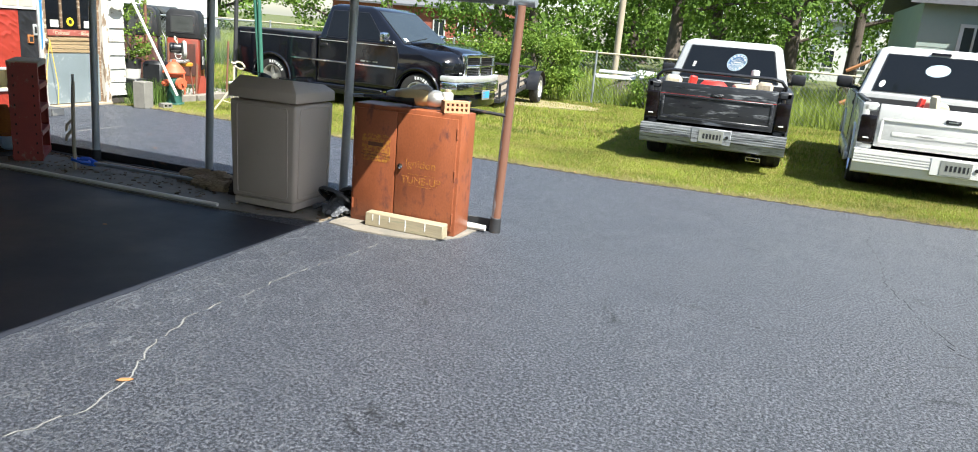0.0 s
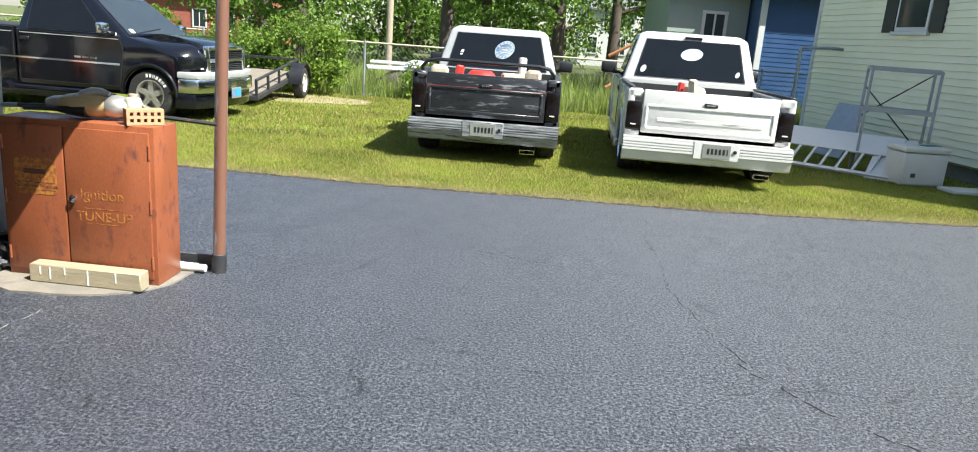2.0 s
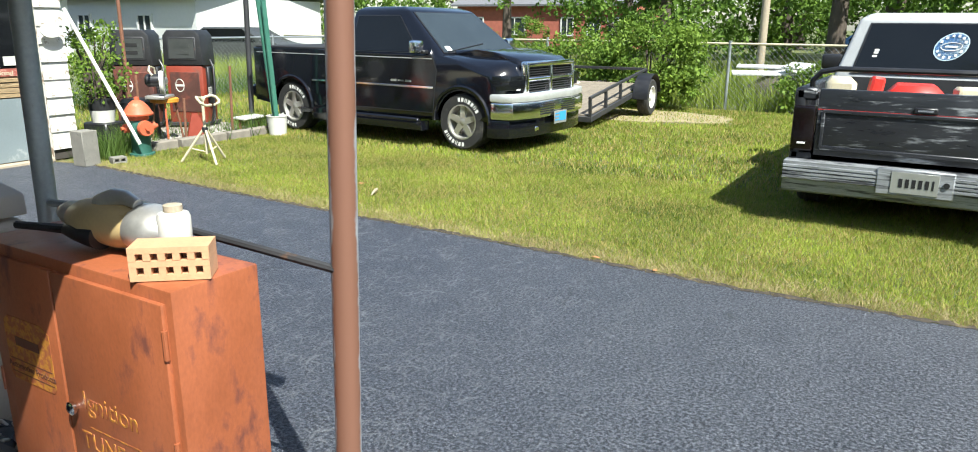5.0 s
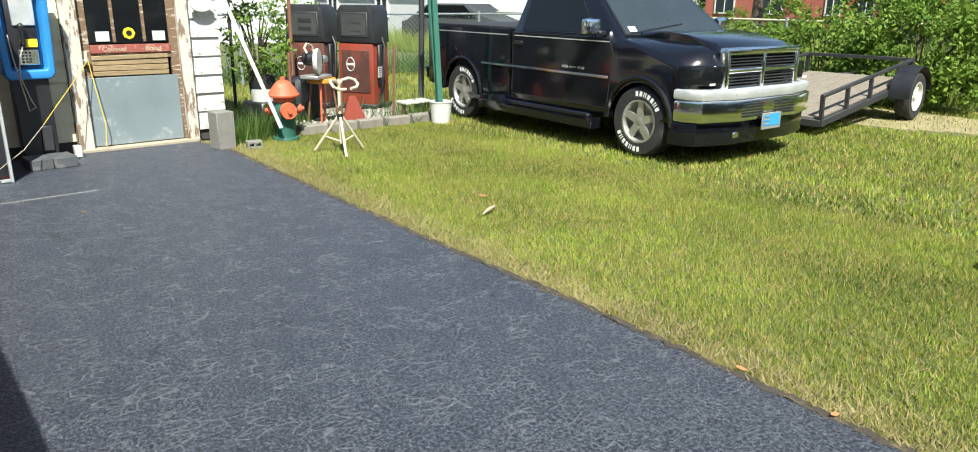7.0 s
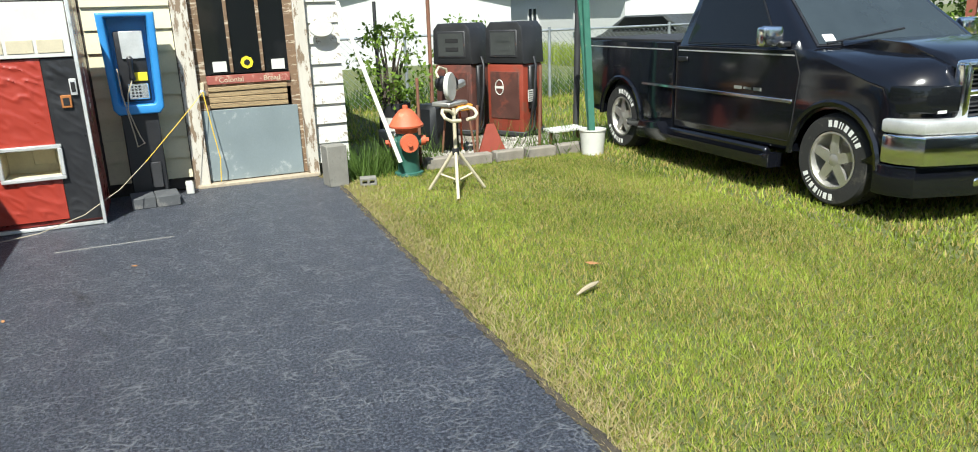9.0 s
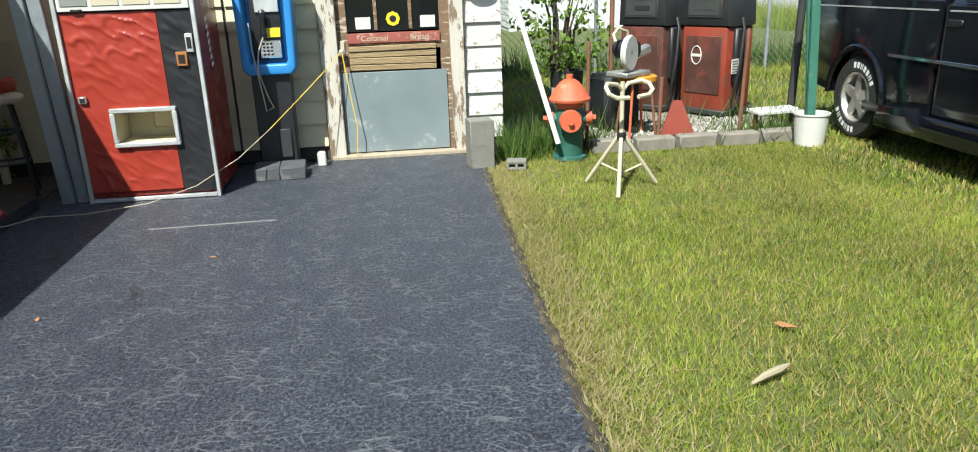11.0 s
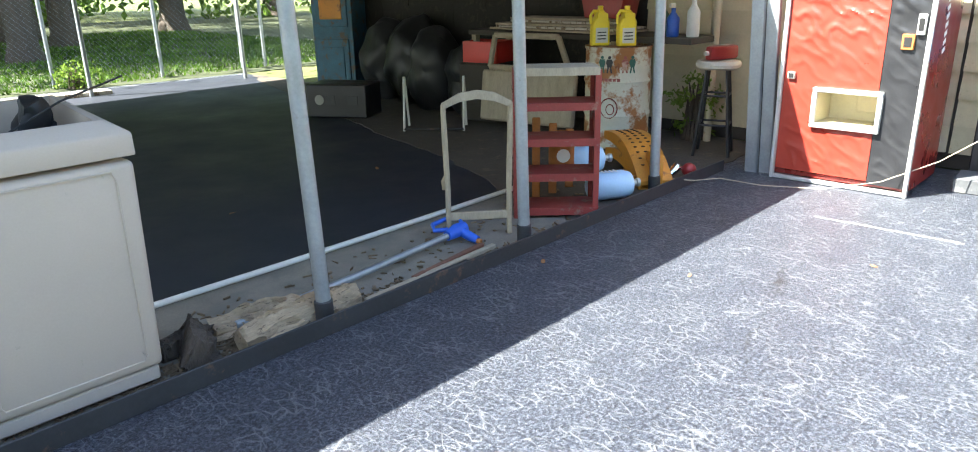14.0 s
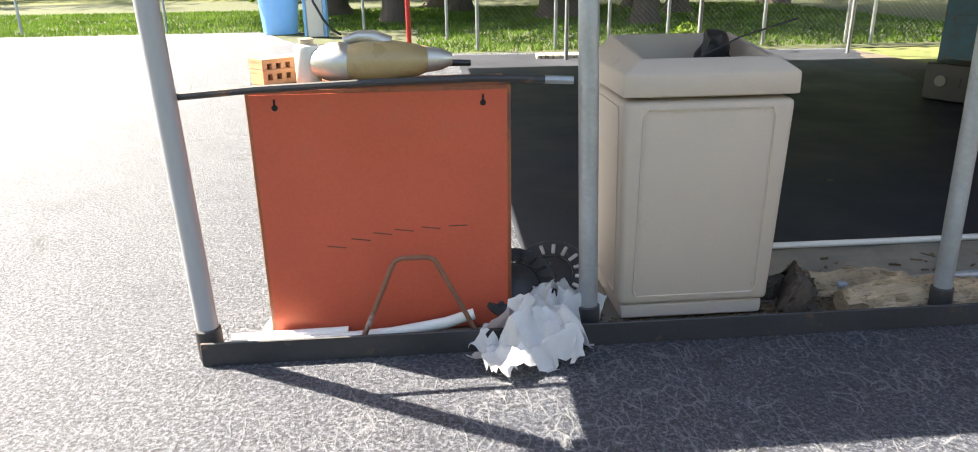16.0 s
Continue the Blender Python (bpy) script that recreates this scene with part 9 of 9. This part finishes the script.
cyl(bm, (-4.6, 26, 0), (-4.6, 26, 4.5), 0.11, n=12)
solo("utility_pole", bm, M["grey_wood"], label="pale wooden utility pole beyond the fence", category="pole")


def far_car(m, key, label):
    c = thing("car", m, label, "car")
    bm = N()
    prism(bm, [(0, 0.3), (0, 0.85), (0.5, 0.95), (1.1, 1.45), (2.6, 1.45), (3.2, 1.0), (4.2, 0.85), (4.3, 0.3)] , -0.85, 0.85, bevel=0.08, seg=2)
    part("body", bm, M[key], c)
    bm = N()
    prism(bm, [(0.65, 0.98), (1.15, 1.40), (2.55, 1.40), (3.05, 0.98)], -0.86, 0.86)
    part("window", bm, M["dark_glass"], c)
    for x in (0.8, 3.4):
        for s in (-1, 1):
            w = thing("wheel")
            w.parent = c
            wheel(w, x, s * 0.77, 0.32, 0.2, -1 if s > 0 else 1, M["dull_alloy"], "disc")


far_car(pose(-5.2, 47, 0, 0, 0, 0), "house_blue", "dark blue car parked far beyond the fence")
far_car(pose(-23, 21.3, 0, 0, 0, 20), "dial", "dark car parked by the white mobile home")


# ---- grass ----
def edge_y(x):
    xs, ys = zip(*EDGE)
    return np.interp(x, xs, ys)


def blades(name, pts, h0, h1, w, lean, material, label, seed, flat=0.0):
    rng = np.random.default_rng(seed)
    k = len(pts)
    a = rng.uniform(0, 6.283, k)
    h = rng.uniform(h0, h1, k)
    ln = rng.uniform(0.2, 1.0, k) * lean * h
    b = rng.uniform(0, 6.283, k)
    base = np.column_stack([pts, np.full(k, -0.02)])
    s = np.column_stack([np.cos(a), np.sin(a), np.zeros(k)]) * (w * rng.uniform(0.6, 1.3, k))[:, None]
    tip = base + np.column_stack([np.cos(b) * ln, np.sin(b) * ln, h * (1 - flat) + 0.01])
    verts = np.stack([base - s, base + s, tip], 1).reshape(-1, 3)
    ob = new(name, quick_mesh(name, verts, np.arange(k * 3).reshape(-1, 3), M[material]))
    return tagged(ob, label, "grass", kind="stuff")


def scatter(rng, x0, x1, y0, y1, per_m2, keep=None):
    k = int((x1 - x0) * (y1 - y0) * per_m2)
    p = np.column_stack([rng.uniform(x0, x1, k), rng.uniform(y0, y1, k)])
    clump = np.array([noise.noise((x * 0.9, y * 0.9, 0.5)) for x, y in p[::1]]) if k < 60000 else None
    if clump is not None:
        p = p[rng.uniform(-0.8, 0.9, len(p)) < clump + 0.45]
    return p[keep(p)] if keep else p


rng = np.random.default_rng(5)
bare = lambda p: ~((np.abs(p[:, 0] + 7.9) < 0.95) & (p[:, 1] < 10.7) & (p[:, 1] > 9.0) & (rng.uniform(0, 1, len(p)) < 0.35)) & ~((np.hypot(p[:, 0] + 4.7, (p[:, 1] - 17.2) * 1.4) < 1.5) & (rng.uniform(0, 1, len(p)) < 0.75))
lawn_keep = lambda p: (p[:, 1] > edge_y(p[:, 0]) + 0.01) & (p[:, 0] > -8.9) & bare(p)
near = scatter(rng, -8.9, 6.5, 8.3, 11.6, 8200, lawn_keep)
blades("lawn_grass", near, 0.012, 0.036, 0.0030, 1.3, "grass", "short mown lawn grass, bright green with dry patches", 31)
mid = scatter(rng, -9, 7, 11.6, 19.0, 1500, bare)
blades("lawn_grass", mid, 0.02, 0.05, 0.008, 0.9, "grass", "short mown lawn grass further off", 32)
blades("tall_grass", scatter(rng, -30, 9, 19.0, 21.5, 330), 0.15, 0.75, 0.014, 0.5, "tall_grass", "tall uncut grass beyond the fence", 33)
blades("tall_grass", scatter(rng, -34, 12, 21.5, 34, 36), 0.2, 0.7, 0.035, 0.5, "tall_grass", "tall uncut grass in the far field", 34)
blades("lawn_grass", scatter(rng, -16, -9, 8.9, 19, 500, lambda p: (p[:, 0] < -10.8) | (p[:, 1] > 12.1)), 0.04, 0.10, 0.010, 0.8, "grass", "lawn grass round the old pumps", 35)
blades("tall_grass", scatter(rng, -15.5, -14.2, 6, 19, 200), 0.2, 0.6, 0.014, 0.5, "weed", "tall weeds along the west fence", 36)
blades("lawn_grass", scatter(rng, -14, 13, -18, -4.1, 240, lambda p: (p[:, 1] < -9.3) | ((p[:, 0] < -2.2) & (p[:, 1] < -4.5 + 0.5 * np.minimum(0, -2.6 - p[:, 0]) * 0))), 0.03, 0.09, 0.020, 0.8, "shade_grass", "lawn grass beyond the lean-to, coloured darker for tree shade", 37)
# weeds and straw
tuft = np.concatenate([rng.normal((x, y), (sx, sy), (n, 2)) for x, y, sx, sy, n in ((-8.85, 9.2, 0.12, 0.16, 420), (-9.0, 9.65, 0.1, 0.2, 300), (-8.95, 11.55, 0.12, 0.22, 320), (-8.7, 9.0, 0.1, 0.1, 160), (-9.3, 10.9, 0.3, 0.4, 160))])
blades("weed_tuft", tuft, 0.10, 0.42, 0.006, 0.9, "weed", "long green weeds round the hydrant and pumps", 38)
xs = rng.uniform(-8.6, 6, 32000)
edge = np.column_stack([xs, edge_y(xs) + np.abs(rng.normal(0, 0.17, len(xs))) + 0.0])
blades("dry_edge_grass", edge, 0.02, 0.06, 0.004, 1.6, "straw", "dry straw-coloured grass along the asphalt edge", 39, 0.35)
soft = np.concatenate([scatter(rng, -8.8, -6.2, 8.8, 11.0, 420), scatter(rng, -9.0, -8.2, 7.4, 8.9, 250), rng.normal((-5.75, 5.1), (0.25, 0.08), (500, 2)), rng.normal((-8.9, 8.62), (0.08, 0.07), (400, 2)), rng.normal((-6.35, 5.22), (0.5, 0.05), (260, 2))])
blades("straw_litter", soft, 0.03, 0.12, 0.003, 2.2, "straw", "scattered dry straw and clippings", 40, 0.8)
blades("straw_litter", scatter(rng, -8.5, 6, 8.8, 13, 110, lawn_keep), 0.04, 0.12, 0.004, 2.0, "straw", "dry clippings lying on the lawn", 41, 0.75)

# gravel on the island, leaves and crumbs on the ground
bm = N()
rnd = random.Random(9)
for k in range(420):
    s = rnd.uniform(0.012, 0.04)
    m = pose(rnd.uniform(-9.9, -8.86), rnd.uniform(9.95, 11.6), 0.035, rnd.uniform(0, 360), rnd.uniform(0, 360), 0) @ Matrix.Diagonal((s, s * 0.8, s * 0.6, 1))
    bmesh.ops.create_icosphere(bm, subdivisions=1, radius=1, matrix=m)
tagged(solo("gravel", bm, M["gravel"], label="loose pale gravel and rubble on the pump island", category="gravel"), kind="stuff")


def dead_leaf(x, y, s, rz, key="dead_leaf", z=0.006):
    bm = N()
    prism(bm, [(-1.0 * s, 0), (-0.3 * s, 0.45 * s), (0.6 * s, 0.35 * s), (1.0 * s, 0.0), (0.5 * s, -0.38 * s), (-0.4 * s, -0.4 * s)], 0.0, 0.0015, axis="z")
    crumple(bm, s * 0.25, 20, x)
    solo("fallen_leaf", bm, M[key], pose(x, y, z, 8, 5, rz), "small dry fallen leaf on the ground", "leaf", "fallen leaves")


for x, y, s, rz in ((-5.88, 6.24, 0.022, 20), (-1.98, 2.01, 0.035, 50), (-6.6, 6.9, 0.02, 90), (-2.05, 8.55, 0.03, 10), (-1.6, 8.5, 0.025, 70), (-5.55, 5.55, 0.03, 40), (-4.9, 3.4, 0.03, 0), (-6.3, 3.2, 0.03, 60), (-5.1, 9.6, 0.05, 60), (-3.9, 3.7, 0.02, 10)):
    dead_leaf(x, y, s, rz, z=0.02 if y > 8.4 else 0.006)
bm = N()
tube(bm, [(-0.16, -0.02, 0.0), (-0.05, 0.0, 0.02), (0.06, 0.01, 0.035), (0.17, 0.05, 0.03)], [0.010, 0.022, 0.028, 0.012], 8)
crumple(bm, 0.008, 12, 4)
solo("driftwood_piece", bm, M["timber"], pose(-4.70, 9.32, 0.02, 0, 0, 100) @ Matrix.Diagonal((0.6, 0.6, 0.6, 1)), "pale splintered piece of wood on the lawn", "wood scrap")
bm = N()
box(bm, (0, 0, 0.001), (0.016, 0.82, 0.003), rz=0)
crumple(bm, 0.004, 6, 1)
solo("chalk_line", bm, M["crack_dust"], pose(-7.27, 6.76, 0.0, 0, 0, 1), "pale scraped line on the asphalt", "ground mark")


def ground_crack(pts, w, key, label):
    """A ragged crack line on the asphalt."""
    rr = random.Random(int(pts[0][0] * 100))
    line = []
    for p, q in zip(pts, pts[1:]):
        k = max(2, int(math.dist(p, q) / 0.045))
        for i in range(k):
            f = i / k
            line.append((p[0] + (q[0] - p[0]) * f + rr.uniform(-0.016, 0.016), p[1] + (q[1] - p[1]) * f + rr.uniform(-0.016, 0.016)))
    bm = N()
    vs = [(bm.verts.new((x - w * rr.uniform(0.2, 1), y - 0.004 * rr.random(), 0.002)), bm.verts.new((x + w * rr.uniform(0.2, 1), y + 0.004 * rr.random(), 0.002))) for x, y in line]
    for a, b in zip(vs, vs[1:]):
        if rr.random() < 0.78:
            bm.faces.new((a[0], a[1], b[1], b[0]))
    tagged(solo("ground_crack", bm, M[key], label=label, category="crack"), kind="structure")


ground_crack([(-2.08, 4.55), (-2.13, 4.05), (-2.22, 3.55), (-2.21, 3.14), (-2.26, 2.75), (-2.16, 2.36), (-2.08, 2.22), (-1.98, 2.01), (-1.92, 1.75), (-2.02, 1.45)], 0.006, "crack_dust", "long pale crack in the asphalt")
ground_crack([(1.66, 4.62), (1.70, 4.50), (1.82, 4.33), (1.94, 4.14), (2.16, 3.90), (2.4, 3.72)], 0.007, "under", "dark open crack in the asphalt")
ground_crack([(1.61, 7.92), (1.50, 7.2), (1.52, 6.4), (1.47, 5.8), (1.58, 5.1), (1.69, 4.6)], 0.004, "under", "dark thin crack in the asphalt")
ground_crack([(0.1, 6.34), (0.54, 6.18), (0.8, 6.1)], 0.007, "under", "dark thin crack in the asphalt")
ground_crack([(0.35, 4.28), (0.6, 4.27), (0.9, 4.36), (1.15, 4.42)], 0.008, "under", "dark thin crack in the asphalt")

# ---- lap boards of the store wall ----
def lap_mesh(length, name, material, seed):
    bm = N()
    r = random.Random(seed)
    k = max(1, int(length / 0.25))
    for i in range(k):
        y0, y1 = -length / 2 + length * i / k, -length / 2 + length * (i + 1) / k
        j0 = r.uniform(-0.004, 0.004)
        prism(bm, [(0.0, 0.0), (0.026 + j0, 0.0), (0.004, 0.212), (0.0, 0.212)], y0, y1)
    bmesh.ops.remove_doubles(bm, verts=bm.verts, dist=0.0006)
    return finish(bm, name, material)


wall_ob = bpy.data.objects["wall_west"]
# south of 3.95 the near-black board colour paints the lean-to's shade
for y0, y1, key in ((8.665, 9.0, "white_siding"), (6.66, 7.41, "cream_siding"), (3.95, 6.64, "cream_siding"), (-1.4, 3.948, "shade_board")):
    long = y1 - y0 > 2
    cuts = [y0 + (y1 - y0) * i / 4 for i in range(5)] if long else [y0, y1]
    for a, b in zip(cuts, cuts[1:]):
        for v in range(3):
            me = lap_mesh(b - a - 0.004, "board", M[key], v)
            for j in range(v, 12, 3):
                ob = new("board", me)
                ob.parent = wall_ob
                ob.matrix_local = pose(WX - 0.018, (a + b) / 2, 0.12 + 0.205 * j, 0, 0, 0) @ pose(0, 0, 0, random.Random(j * 7 + v).uniform(-0.25, 0.25), 0, 0)


def bark_litter():
    """Loose chips of rotten wood and bark on the concrete strip."""
    rnd = random.Random(77)
    verts, faces = [], []
    for _ in range(1300):
        if rnd.random() < 0.55:
            x, y = rnd.gauss(-4.05, 0.35), rnd.gauss(5.2, 0.06)
        else:
            x, y = rnd.uniform(-6.9, -2.7), rnd.choice((rnd.gauss(5.26, 0.03), rnd.uniform(4.7, 5.3)))
        y = min(y, 5.30)
        l, w, h = rnd.uniform(0.005, 0.028), rnd.uniform(0.002, 0.008), rnd.uniform(0.002, 0.008)
        a = rnd.uniform(0, 3.14)
        ca, sa = math.cos(a), math.sin(a)
        k = len(verts)
        for z in (0.011, 0.011 + h):
            for u, v in ((-l, -w), (l, -w * 0.5), (l * 0.8, w), (-l * 0.7, w * 0.8)):
                verts.append((x + u * ca - v * sa, y + u * sa + v * ca, z + (0.004 * rnd.random() if z > 0.012 else 0)))
        faces += [(k, k + 1, k + 5, k + 4), (k + 1, k + 2, k + 6, k + 5), (k + 2, k + 3, k + 7, k + 6), (k + 3, k, k + 4, k + 7), (k + 4, k + 5, k + 6, k + 7)]
    me = bpy.data.meshes.new("bark_litter")
    me.from_pydata(verts, [], faces)
    me.materials.append(M["bark_chip"])
    tagged(new("bark_litter", me), "loose chips of rotten wood and bark on the concrete", "wood litter", kind="stuff")


bark_litter()
